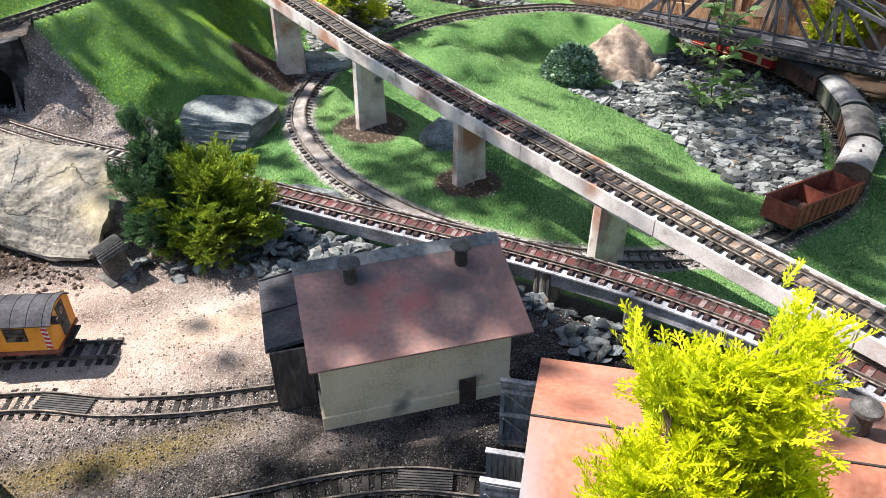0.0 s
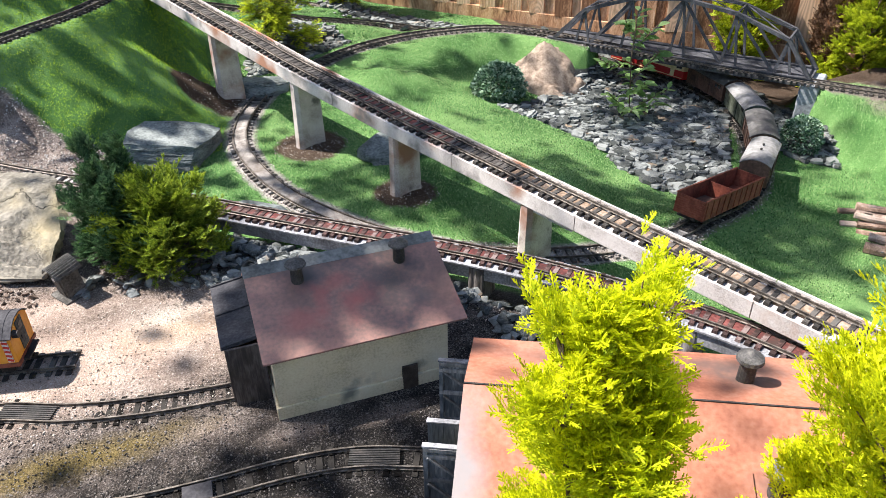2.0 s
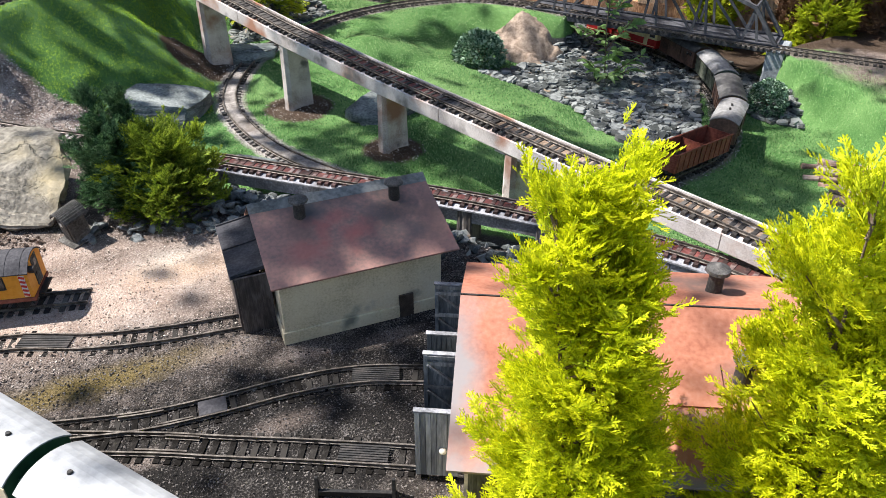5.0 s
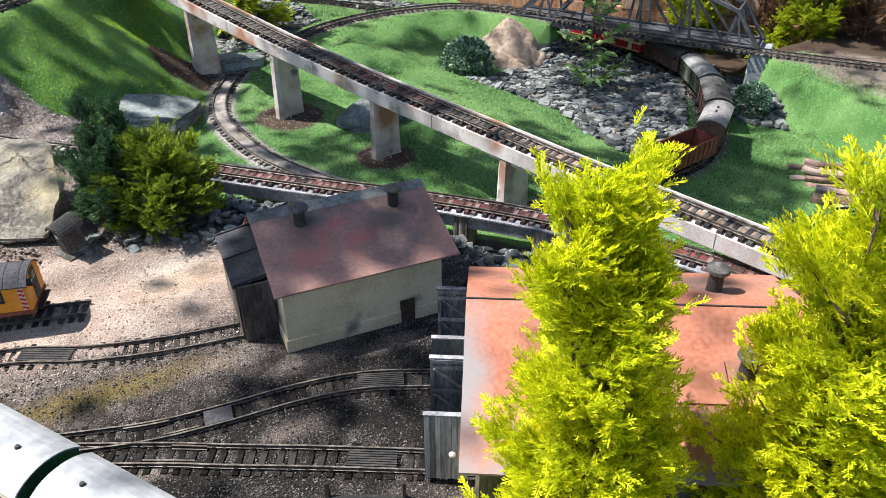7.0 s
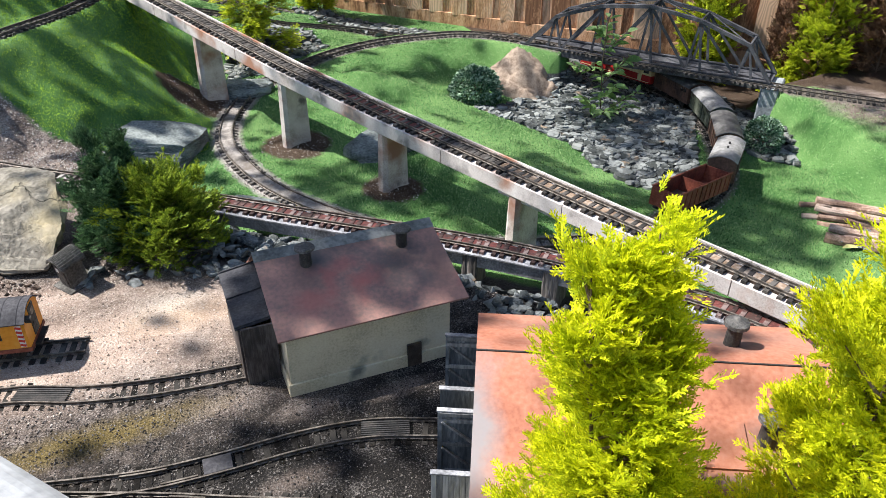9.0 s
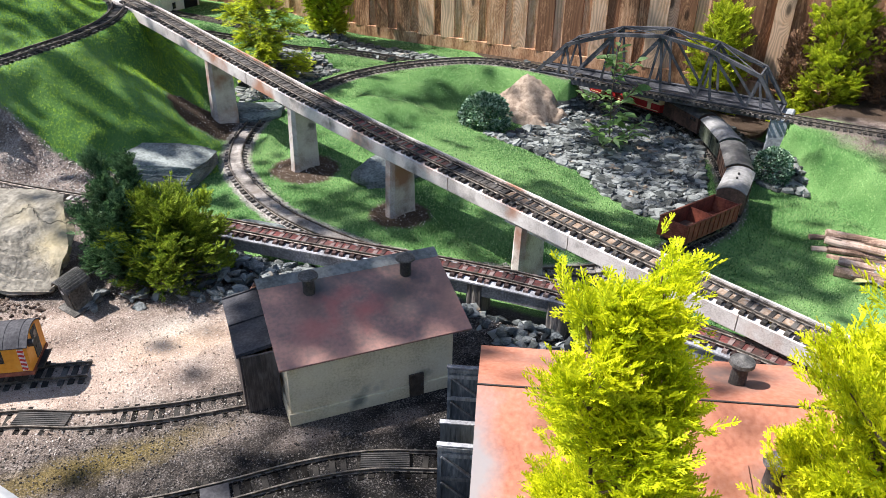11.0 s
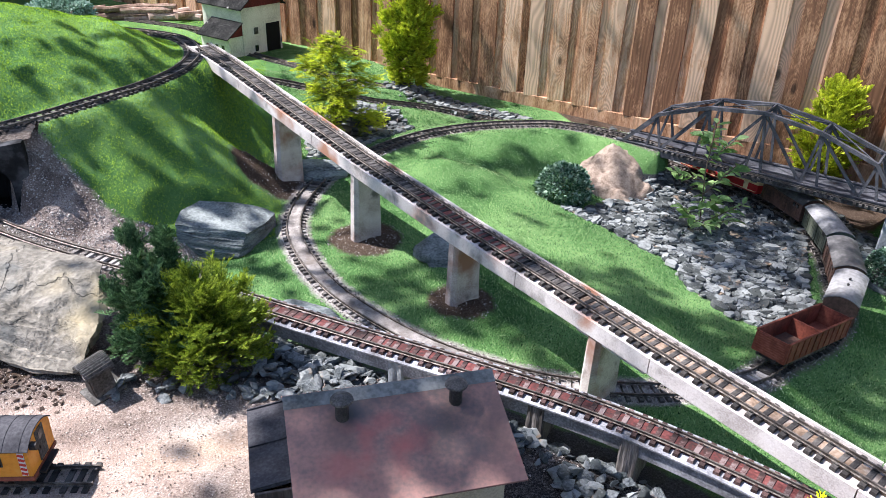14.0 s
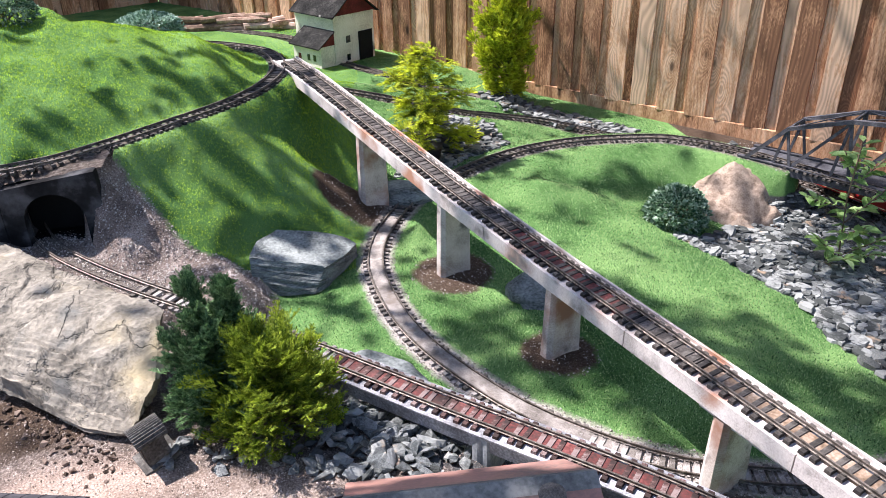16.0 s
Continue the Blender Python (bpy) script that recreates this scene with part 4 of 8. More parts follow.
def check_rails():
    """Short guard rails and the frog of the yard turnout."""
    crossing = thing("track_frog", "small steel frog and guard rails of the yard turnout", "railway track", "garden railway tracks", "structure", pose(-0.26, -0.14, 0.0105))
    inv = crossing.matrix_world.inverted()
    for line, x0, x1, off in ((YARD_B, -0.34, -0.25, GAUGE / 2 - 0.0065), (YARD_C, -0.31, -0.22, -GAUGE / 2 + 0.0065), (YARD_B, -0.27, -0.20, -GAUGE / 2 + 0.006), (YARD_C, -0.27, -0.21, GAUGE / 2 - 0.006)):
        piece = line[(line[:, 0] > x0) & (line[:, 0] < x1)]
        part("check_rail", rail_mesh(piece, off), "rail", crossing).matrix_parent_inverse = inv


check_rails()


# ---- dirt between the sleepers ----
M["track_dirt"] = material("track_dirt", [(0.022, 0.019, 0.017), (0.07, 0.061, 0.055), (0.18, 0.16, 0.147)], 26, 0.9, bump=0.6, fine=300, depth=0.0015)
M["track_dirt_red"] = material("red_boards_between_rails", [(0.035, 0.02, 0.017), (0.105, 0.028, 0.025), (0.22, 0.075, 0.066)], 8, 0.7, bump=0.4, fine=160, depth=0.0012, spots=[((0.045, 0.032, 0.027), 7.0, 0.49, 0.14)])
M["track_dirt_tan"] = material("tan_boards_between_rails", [(0.12, 0.078, 0.05), (0.25, 0.175, 0.12), (0.40, 0.33, 0.27)], 24, 0.8, bump=0.4, fine=160, depth=0.0012)
M["track_fill"] = material("pale_track_fill", [(0.11, 0.096, 0.084), (0.21, 0.188, 0.17), (0.35, 0.32, 0.295)], 26, 0.95, bump=0.8, fine=420, depth=0.002, spots=[((0.14, 0.115, 0.095), 12.0, 0.60, 0.12)])


def track_bed(line, parent, inv, mat, half, low, high):
    """A thin bed of grime under the sleepers."""
    bm = bmesh.new()
    rings = []
    for i in range(0, len(line), 4):
        p, t, s = line_frame(line, i)
        rings.append([bm.verts.new(p + s * u + Vector((0, 0, w))) for u, w in ((-half, low), (half, low), (half - 0.003, high), (-half + 0.003, high))])
    for a, b in zip(rings, rings[1:]):
        for k in range(4):
            j = (k + 1) % 4
            bm.faces.new((a[k], a[j], b[j], b[k]))
    bm.faces.new(rings[0])
    bm.faces.new(rings[-1][::-1])
    bmesh.ops.recalc_face_normals(bm, faces=bm.faces)
    part("track_bed", bm, mat, parent, "grimy bed between the sleepers").matrix_parent_inverse = inv


def fill_loop():
    """Pale fine ballast packed between the rails of the inner bend, uneven and thinning out at its ends."""
    bend = LOOP[(LOOP[:, 0] < 0.62) & (LOOP[:, 1] < 1.80) & (LOOP[:, 2] < -0.03)]
    bm = bmesh.new()
    rows = []
    for i in range(len(bend)):
        p, t, s = line_frame(bend, i)
        thin = 0.008 * (1 - min(1.0, min(i, len(bend) - 1 - i) / 22.0))
        row = []
        for u in np.linspace(-0.0208, 0.0208, 11):
            q = p + s * float(u)
            row.append(bm.verts.new(q + Vector((0, 0, -0.0048 - thin + 0.0024 * noise.noise(q * 42) + 0.0014 * noise.noise(q * 130)))))
        rows.append([bm.verts.new(p - s * 0.0208 + Vector((0, 0, -0.018)))] + row + [bm.verts.new(p + s * 0.0208 + Vector((0, 0, -0.018)))])
    for r0, r1 in zip(rows, rows[1:]):
        for k in range(len(r0)):
            j = (k + 1) % len(r0)
            bm.faces.new((r0[k], r1[k], r1[j], r0[j]))
    bm.faces.new(rows[0])
    bm.faces.new(rows[-1][::-1])
    bmesh.ops.recalc_face_normals(bm, faces=bm.faces)
    lone("track_fill", bm, "track_fill", "pale fine ballast packed between the rails", "ballast", kind="structure", smooth=True)


fill_loop()


# ---- viaduct ----
def make_viaduct():
    via = thing("viaduct", "weathered concrete railway viaduct on slab piers", "viaduct", kind="structure", at=pose(*viaduct_at(1.0)))
    inv = via.matrix_world.inverted()
    cuts = [2.46, 2.02, 1.52, 1.085, 0.60, 0.215, -0.20, -0.62, -1.05]
    prof = [(0.0, 0.004), (0.004, 0.0), (0.101, 0.0), (0.105, 0.004), (0.105, 0.046), (0.099, 0.046), (0.099, 0.038), (0.007, 0.038), (0.007, 0.043), (0.0, 0.043)]
    for a, b in zip(cuts, cuts[1:]):
        bm = bmesh.new()
        ys = np.linspace(a - 0.0012, b + 0.0012, 5)
        rings = [[bm.verts.new(viaduct_at(float(y), u, w)) for u, w in prof] for y in ys]
        for r0, r1 in zip(rings, rings[1:]):
            for k in range(len(prof)):
                j = (k + 1) % len(prof)
                bm.faces.new((r0[k], r0[j], r1[j], r1[k]))
        bm.faces.new(rings[0])
        bm.faces.new(rings[-1][::-1])
        bmesh.ops.recalc_face_normals(bm, faces=bm.faces)
        part("deck_segment", bm, "concrete", via).matrix_parent_inverse = inv
    for hi_y, lo_y, mat in ((9, 1.05, "track_dirt"), (1.06, 0.62, "track_dirt_red"), (0.63, 0.45, "track_dirt"), (0.46, -9, "track_dirt_tan")):
        track_bed(VIADUCT[(VIADUCT[:, 1] < hi_y) & (VIADUCT[:, 1] > lo_y)], via, inv, mat, 0.0215, -0.0175, -0.0100)
    for i, p in enumerate(PIERS):
        foot = height(p.x, p.y) - 0.03
        top = p.z + 0.001
        bm = bmesh.new()
        # slab across the line, with chamfered ends and a slight splay
        plan = [(-0.048, -0.010), (-0.038, -0.021), (0.042, -0.021), (0.048, -0.014), (0.048, 0.014), (0.042, 0.021), (-0.038, 0.021), (-0.048, 0.010)]
        rows = []
        for z, k in ((foot, 1.10), (top, 0.98)):
            rows.append([bm.verts.new(Vector((p.x, p.y, z)) + VIA_SIDE * (u * k) + VIA_RUN * (v * k)) for u, v in plan])
        for k in range(len(plan)):
            j = (k + 1) % len(plan)
            bm.faces.new((rows[0][k], rows[0][j], rows[1][j], rows[1][k]))
        bm.faces.new(rows[1])
        bm.faces.new(rows[0][::-1])
        bmesh.ops.recalc_face_normals(bm, faces=bm.faces)
        part("pier", bm, "pier", via).matrix_parent_inverse = inv
        if i == 3:
            bm = bmesh.new()
            a, b = viaduct_at(p.y + 0.035, 0.05, -0.006), viaduct_at(p.y - 0.15, 0.05, -0.006)
            beam(bm, a, b, 0.075, 0.012)
            part("corbel", bm, "concrete", via, "rust-stained concrete corbel").matrix_parent_inverse = inv


make_viaduct()


# ---- trestle behind the sheds ----
def make_trestle():
    tr = thing("trestle_bridge", "low grey trestle bridge on old timber posts", "trestle bridge", kind="structure", at=pose(0.48, 0.345, 0.05))
    inv = tr.matrix_world.inverted()
    line = TRESTLE[(TRESTLE[:, 0] > 0.0) & (TRESTLE[:, 1] > -0.72)]
    bm = bmesh.new()
    prof = [(-0.048, -0.015), (-0.048, -0.019), (-0.043, -0.019), (-0.043, -0.052), (-0.036, -0.052), (-0.036, -0.019), (0.036, -0.019), (0.036, -0.052), (0.043, -0.052), (0.043, -0.019), (0.048, -0.019), (0.048, -0.015)]
    rings = []
    for i in range(0, len(line), 3):
        p, t, s = line_frame(line, i)
        rings.append([bm.verts.new(p + s * u + Vector((0, 0, w))) for u, w in prof])
    for a, b in zip(rings, rings[1:]):
        for k in range(len(prof)):
            j = (k + 1) % len(prof)
            bm.faces.new((a[k], a[j], b[j], b[k]))
    bm.faces.new(rings[0])
    bm.faces.new(rings[-1][::-1])
    bmesh.ops.recalc_face_normals(bm, faces=bm.faces)
    part("deck", bm, "deck_grey", tr).matrix_parent_inverse = inv
    track_bed(line, tr, inv, "track_dirt_red", 0.0215, -0.0165, -0.0098)
    for (x, y), kind in (((0.30, 0.51), "stone_block"), ((0.553, 0.272), "timber"), ((0.693, 0.118), "timber"), ((0.86, -0.12), "timber"), ((0.965, -0.34), "timber")):
        i = int(np.argmin(np.hypot(line[:, 0] - x, line[:, 1] - y)))
        p, t, s = line_frame(line, i)
        foot = height(p.x, p.y) - 0.03
        bm = bmesh.new()
        m = Matrix((t, s, Vector((0, 0, 1)))).transposed().to_4x4()
        hgt = p.z - 0.0192 - foot
        m.translation = Vector((p.x, p.y, foot + hgt / 2))
        box(bm, (0.040, 0.091, hgt), m, 0.004)
        bmesh.ops.subdivide_edges(bm, edges=bm.edges, cuts=5, use_grid_fill=True)
        for v in bm.verts:
            if p.z - v.co.z > 0.026:
                v.co += noise.noise_vector(Vector((v.co.x * 110, v.co.y * 110, v.co.z * 14))) * 0.0032
        part("post", bm, kind, tr).matrix_parent_inverse = inv


make_trestle()


# ---- truss bridge ----
def make_truss():
    a, b = Vector((1.664, 1.880, -0.030)), Vector((2.305, 0.961, -0.030))
    run = (b - a).normalized()
    side = Vector((-run.y, run.x, 0))
    length = (b - a).length
    br = thing("truss_bridge", "dark grey arched steel truss railway bridge", "truss bridge", kind="structure", at=pose(*a))
    inv = br.matrix_world.inverted()
    wide, n = 0.150, 6

    def at(u, v, z):
        return a + run * (u * length) + side * v + Vector((0, 0, z))

    bm = bmesh.new()
    beam(bm, at(0, wide / 2, 0.012), at(1, wide / 2, 0.012), wide - 0.016, 0.008)
    for k in range(17):
        u = (k + 0.5) / 17
        beam(bm, at(u, 0.006, 0.003), at(u, wide - 0.006, 0.003), 0.006, 0.010)
    part("deck", bm, "steel_grey", br).matrix_parent_inverse = inv
    xs = [0.02, 0.148, 0.335, 0.525, 0.715, 0.902, 1.0]
    hs = [0.0, 0.153, 0.226, 0.250, 0.219, 0.147, 0.0]
    for v in (0.0, wide):
        bm = bmesh.new()
        beam(bm, at(0, v, 0.004), at(1, v, 0.004), 0.012, 0.034)
        beam(bm, at(0, v, 0.0225), at(1, v, 0.0225), 0.020, 0.004)
        part("bottom_chord", bm, "steel_grey", br).matrix_parent_inverse = inv
        bm = bmesh.new()
        for i in range(n):
            beam(bm, at(xs[i], v, hs[i] + 0.012), at(xs[i + 1], v, hs[i + 1] + 0.012), 0.017, 0.014)
        part("top_chord", bm, "steel_grey", br).matrix_parent_inverse = inv
        for i in range(1, n):
            for du in (-0.028, 0.028):
                bm = bmesh.new()
                beam(bm, at(xs[i] + du, v, 0.02), at(xs[i], v, hs[i] + 0.008), 0.006, 0.010, run)
                part("hanger", bm, "steel_grey", br).matrix_parent_inverse = inv
        for i in range(1, n - 1):
            for lo, hi in ((i, i + 1), (i + 1, i)):
                if (lo < hi) == (i < n / 2):
                    bm = bmesh.new()
                    beam(bm, at(xs[lo] + (0.028 if lo < hi else -0.028), v + 0.003, 0.02), at(xs[hi], v + 0.003, hs[hi] + 0.008), 0.006, 0.011, run)
                    part("diagonal", bm, "steel_grey", br).matrix_parent_inverse = inv
    for i in range(1, n):
        bm = bmesh.new()
        beam(bm, at(xs[i], 0, hs[i] + 0.013), at(xs[i], wide, hs[i] + 0.013), 0.007, 0.006)
        part("portal_bar", bm, "steel_grey", br).matrix_parent_inverse = inv
        if i < n - 1:
            for p, q in ((0, wide), (wide, 0)):
                bm = bmesh.new()
                beam(bm, at(xs[i], p, hs[i] + 0.0145), at(xs[i + 1], q, hs[i + 1] + 0.0145), 0.005, 0.003)
                part("wind_brace", bm, "steel_grey", br).matrix_parent_inverse = inv
    for u, nm in ((-0.012, "stone_block"), (1.005, "stone_block")):
        bm = bmesh.new()
        c = at(u, wide / 2, 0)
        foot = height(c.x, c.y) - 0.05
        m = Matrix((run, side, Vector((0, 0, 1)))).transposed().to_4x4()
        top = a.z - 0.001
        low = min(foot, -0.24)
        m.translation = Vector((c.x, c.y, (top + low) / 2))
        box(bm, (0.075, wide + 0.03, top - low), m, 0.006)
        lone("bridge_abutment", bm, nm, "grey stone block abutment under the truss bridge", "abutment", "bridge abutments", "structure")


make_truss()


# ---- goods shed with rusty roof ----
def make_house():
    hs = thing("goods_shed", "cream plaster goods shed with a rusty sheet roof", "shed", at=pose(0, 0, 0, 0, 0, -3.5))
    W, D, eave, ridge, mid = 0.336, 0.345, 0.150, 0.213, 0.205
    rear = 0.105
    bm = bmesh.new()
    # gabled body with thick walls
    prism([(0, -0.004), (D, -0.004), (D, rear), (mid, ridge - 0.008), (0, eave)], W, Matrix(((0, 1, 0, 0), (1, 0, 0, 0), (0, 0, 1, 0), (0, 0, 0, 1))), bm)
    part("wall", bm, "plaster", hs)
    bm = bmesh.new()
    for y in (-0.0025, D + 0.0025):
        box(bm, (W + 0.010, 0.005, 0.030), pose(W / 2, y, 0.015), 0.0008)
    for x in (-0.0025, W + 0.0025):
        box(bm, (0.005, D, 0.030), pose(x, D / 2, 0.015), 0.0008)
    part("plinth", bm, "plaster", hs, "plaster plinth with a pale top edge")
    for y0, z0, y1, z1, nm in ((-0.014, eave - 0.0045, mid, ridge, "roof"), (D + 0.012, rear - 0.009, mid, ridge, "roof")):
        bm = bmesh.new()
        x0, x1 = -0.016, W + 0.036
        vs = [(x0, y0, z0), (x1, y0, z0), (x1, y1, z1), (x0, y1, z1)]
        lo = [bm.verts.new(v) for v in vs]
        hi = [bm.verts.new((x, y, z + 0.0035)) for x, y, z in vs]
        bm.faces.new(lo[::-1])
        bm.faces.new(hi)
        for k in range(4):
            j = (k + 1) % 4
            bm.faces.new((lo[k], lo[j], hi[j], hi[k]))
        bmesh.ops.recalc_face_normals(bm, faces=bm.faces)
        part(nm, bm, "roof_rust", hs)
    bm = bmesh.new()
    prism([(mid - 0.026, ridge - 0.0040), (mid, ridge + 0.0062), (mid + 0.016, ridge - 0.0060), (mid, ridge + 0.0046)], W + 0.054, Matrix(((0, 1, 0, -0.017), (1, 0, 0, 0), (0, 0, 1, 0), (0, 0, 0, 1))), bm)
    part("ridge_cap", bm, "ridge_sheet", hs, "grey folded ridge cap")
    for x in (0.082, 0.288):
        y = 0.152
        z = eave + (ridge - eave) * y / mid
        bm = bmesh.new()
        cyl(bm, 0.0125, 0.0118, 0.044, pose(x, y, z - 0.004), 18)
        pipe = part("chimney", bm, "soot", hs, "sooty stub chimney", smooth=False)
        bm = bmesh.new()
        cyl(bm, 0.0208, 0.0198, 0.004, pose(x, y, z + 0.039), 22)
        cyl(bm, 0.0198, 0.002, 0.010, pose(x, y, z + 0.043), 22)
        part("cowl", bm, "cowl", pipe)
    door = part("door", solid((0.031, 0.005, 0.056), pose(0.256, -0.0035, 0.028)), "door_brown", hs, "dark brown plank door")
    part("door_handle", solid((0.0014, 0.003, 0.005), pose(0.267, -0.0065, 0.028)), "soot", door)
    return hs


make_house()


def make_lean_to():
    """Dark corrugated lean-to against the end of the shed."""
    lt = thing("lean_to", "dark corrugated lean-to beside the goods shed", "shed", at=pose(0, 0, 0, 0, 0, -3.5))
    part("corrugated_wall", solid((0.066, 0.004, 0.140), pose(-0.040, 0.066, 0.067)), "shed_dark", lt)
    for i in range(17):
        part("corrugation", solid((0.0021, 0.0016, 0.138), pose(-0.072 + i * 0.004, 0.0632, 0.068)), "shed_dark", lt)
    part("side_wall", solid((0.004, 0.20, 0.128), pose(-0.075, 0.175, 0.061)), "shed_dark", lt)
    part("rear_wall", solid((0.066, 0.004, 0.128), pose(-0.040, 0.273, 0.061)), "shed_dark", lt)
    part("roof", solid((0.082, 0.212, 0.004), pose(-0.042, 0.180, 0.139, 0, -9, 0)), "coal_plate", lt, "dark sheet roof")
    for y in (0.077, 0.180, 0.283):
        part("roof_batten", solid((0.080, 0.003, 0.003), pose(-0.042, y, 0.1428, 0, -9, 0)), "coal_plate", lt)


make_lean_to()


# ---- engine shed with the orange roof ----
HALL = Matrix(((0.864, 0.504, 0, 0.241), (-0.504, 0.864, 0, -0.301), (0, 0, 1, 0), (0, 0, 0, 1)))


def make_hall():
    """Its own x runs along the ridge, y across it to the back."""
    h = thing("engine_shed", "engine shed with an orange sheet roof and open gates", "shed", at=HALL)
    L, back, front, top, fall = 0.57, 0.182, 0.285, 0.254, 0.335
    wb, wf = back - 0.022, front - 0.03
    zb, zf = top - wb * fall - 0.006, top - wf * fall - 0.006
    t = 0.012
    bm = bmesh.new()
    box(bm, (L - 0.05, t, zb), pose(L / 2 + 0.005, wb - t / 2, zb / 2))
    part("back_wall", bm, "plaster", h)
    bm = bmesh.new()
    box(bm, (L - 0.05, t, zf), pose(L / 2 + 0.005, -wf + t / 2, zf / 2))
    part("front_wall", bm, "timber", h, "weathered boarded wall")
    # gable with two gateways, as jambs and lintel
    for x, nm in ((0.03, "entrance_gable"), (L - 0.03, "end_gable")):
        bm = bmesh.new()
        turn = Matrix(((0, 1, 0, x - t / 2), (1, 0, 0, 0), (0, 0, 1, 0), (0, 0, 0, 1)))
        if nm == "entrance_gable":
            prism([(-wf + t, 0.160), (wb - t, 0.160), (wb - t, zb), (0, top - 0.008), (-wf + t, zf)], t, turn, bm)
            for y0, y1 in ((-wf + t, -0.170), (-0.036, 0.010), (0.138, wb - t)):
                prism([(y0, 0.0), (y1, 0.0), (y1, 0.1599), (y0, 0.1599)], t, turn, bm)
        else:
            prism([(-wf + t, 0.0), (wb - t, 0.0), (wb - t, zb), (0, top - 0.008), (-wf + t, zf)], t, turn, bm)
        part(nm, bm, "plaster", h)
    for y1, nm in ((back, "roof"), (-front, "roof")):
        bm = bmesh.new()
        vs = [(0, 0, top), (L, 0, top), (L, y1, top - abs(y1) * fall), (0, y1, top - abs(y1) * fall)]
        lo = [bm.verts.new((x, y, z - 0.004)) for x, y, z in vs]
        hi = [bm.verts.new(v) for v in vs]
        bm.faces.new(lo[::-1])
        bm.faces.new(hi)
        for k in range(4):
            j = (k + 1) % 4
            bm.faces.new((lo[k], lo[j], hi[j], hi[k]))
        bmesh.ops.recalc_face_normals(bm, faces=bm.faces)
        part(nm, bm, "roof_orange", h)
    part("ridge_seam", solid((L, 0.003, 0.002), pose(L / 2, 0.0, top + 0.0006)), "soot", h, "dark seam along the ridge")
    part("roof_hatch", solid((0.085, 0.075, 0.004), pose(0.36, -0.135, top - 0.135 * fall + 0.002, math.degrees(math.atan(fall)), 0, 0)), "roof_orange", h, "raised orange roof hatch")
    for x, y in ((0.430, 0.082), (0.432, -0.125)):
        z = top - abs(y) * fall
        bm = bmesh.new()
        cyl(bm, 0.014, 0.0125, 0.048, pose(x, y, z - 0.006), 18)
        pipe = part("chimney", bm, "soot", h, "sooty stub chimney")
        bm = bmesh.new()
        cyl(bm, 0.021, 0.020, 0.006, pose(x, y, z + 0.042), 20)
        cyl(bm, 0.020, 0.002, 0.010, pose(x, y, z + 0.048), 20)
        part("cowl", bm, "cowl", pipe)
    # gates standing open, square to the gable: two show their braced inner side, two their boards
    for y, braced, lab in ((0.160, True, "open gate with its braced inner side showing"), (0.012, False, "open boarded gate"), (-0.038, True, "open gate with its braced inner side showing"), (-0.172, False, "open boarded gate, worn pale grey, with a round knob")):
        mat = "gate_grey" if y < -0.1 else "gate_blue"
        face, back = (1, -1) if braced else (-1, 1)
        gate = part("gate", solid((0.070, 0.004, 0.143), pose(-0.024, y, 0.0835)), mat, h, lab)
        for k in range(8):
            part("board", solid((0.0077, 0.0012, 0.141), pose(-0.0546 + k * 0.00875, y + face * 0.0026, 0.0835)), mat, gate)
            part("board", solid((0.0077, 0.0010, 0.141), pose(-0.0546 + k * 0.00875, y + back * 0.0024, 0.0835)), mat, gate)
        for z in (0.018, 0.083, 0.136, 0.150):
            part("ledge", solid((0.070, 0.0036, 0.007), pose(-0.024, y + back * 0.0046, z)), "gate_grey", gate)
        for x in (-0.0555, 0.0075):
            part("stile", solid((0.007, 0.0034, 0.143), pose(x, y + back * 0.0045, 0.0835)), mat, gate)
        for z in (0.051, 0.110):
            bm = bmesh.new()
            beam(bm, (-0.052, y + back * 0.0046, z + 0.024), (0.004, y + back * 0.0046, z - 0.024), 0.0034, 0.007, (0, 1, 0))
            part("brace", bm, "gate_grey", gate)
        part("cap_strip", solid((0.073, 0.009, 0.0025), pose(-0.024, y + back * 0.001, 0.1563)), "deck_grey", gate)
    knob = bmesh.new()
    bmesh.ops.create_uvsphere(knob, u_segments=12, v_segments=8, radius=0.006, matrix=pose(-0.014, -0.178, 0.075))
    part("knob", knob, "plaster_white", h, "pale round knob", smooth=True)


make_hall()


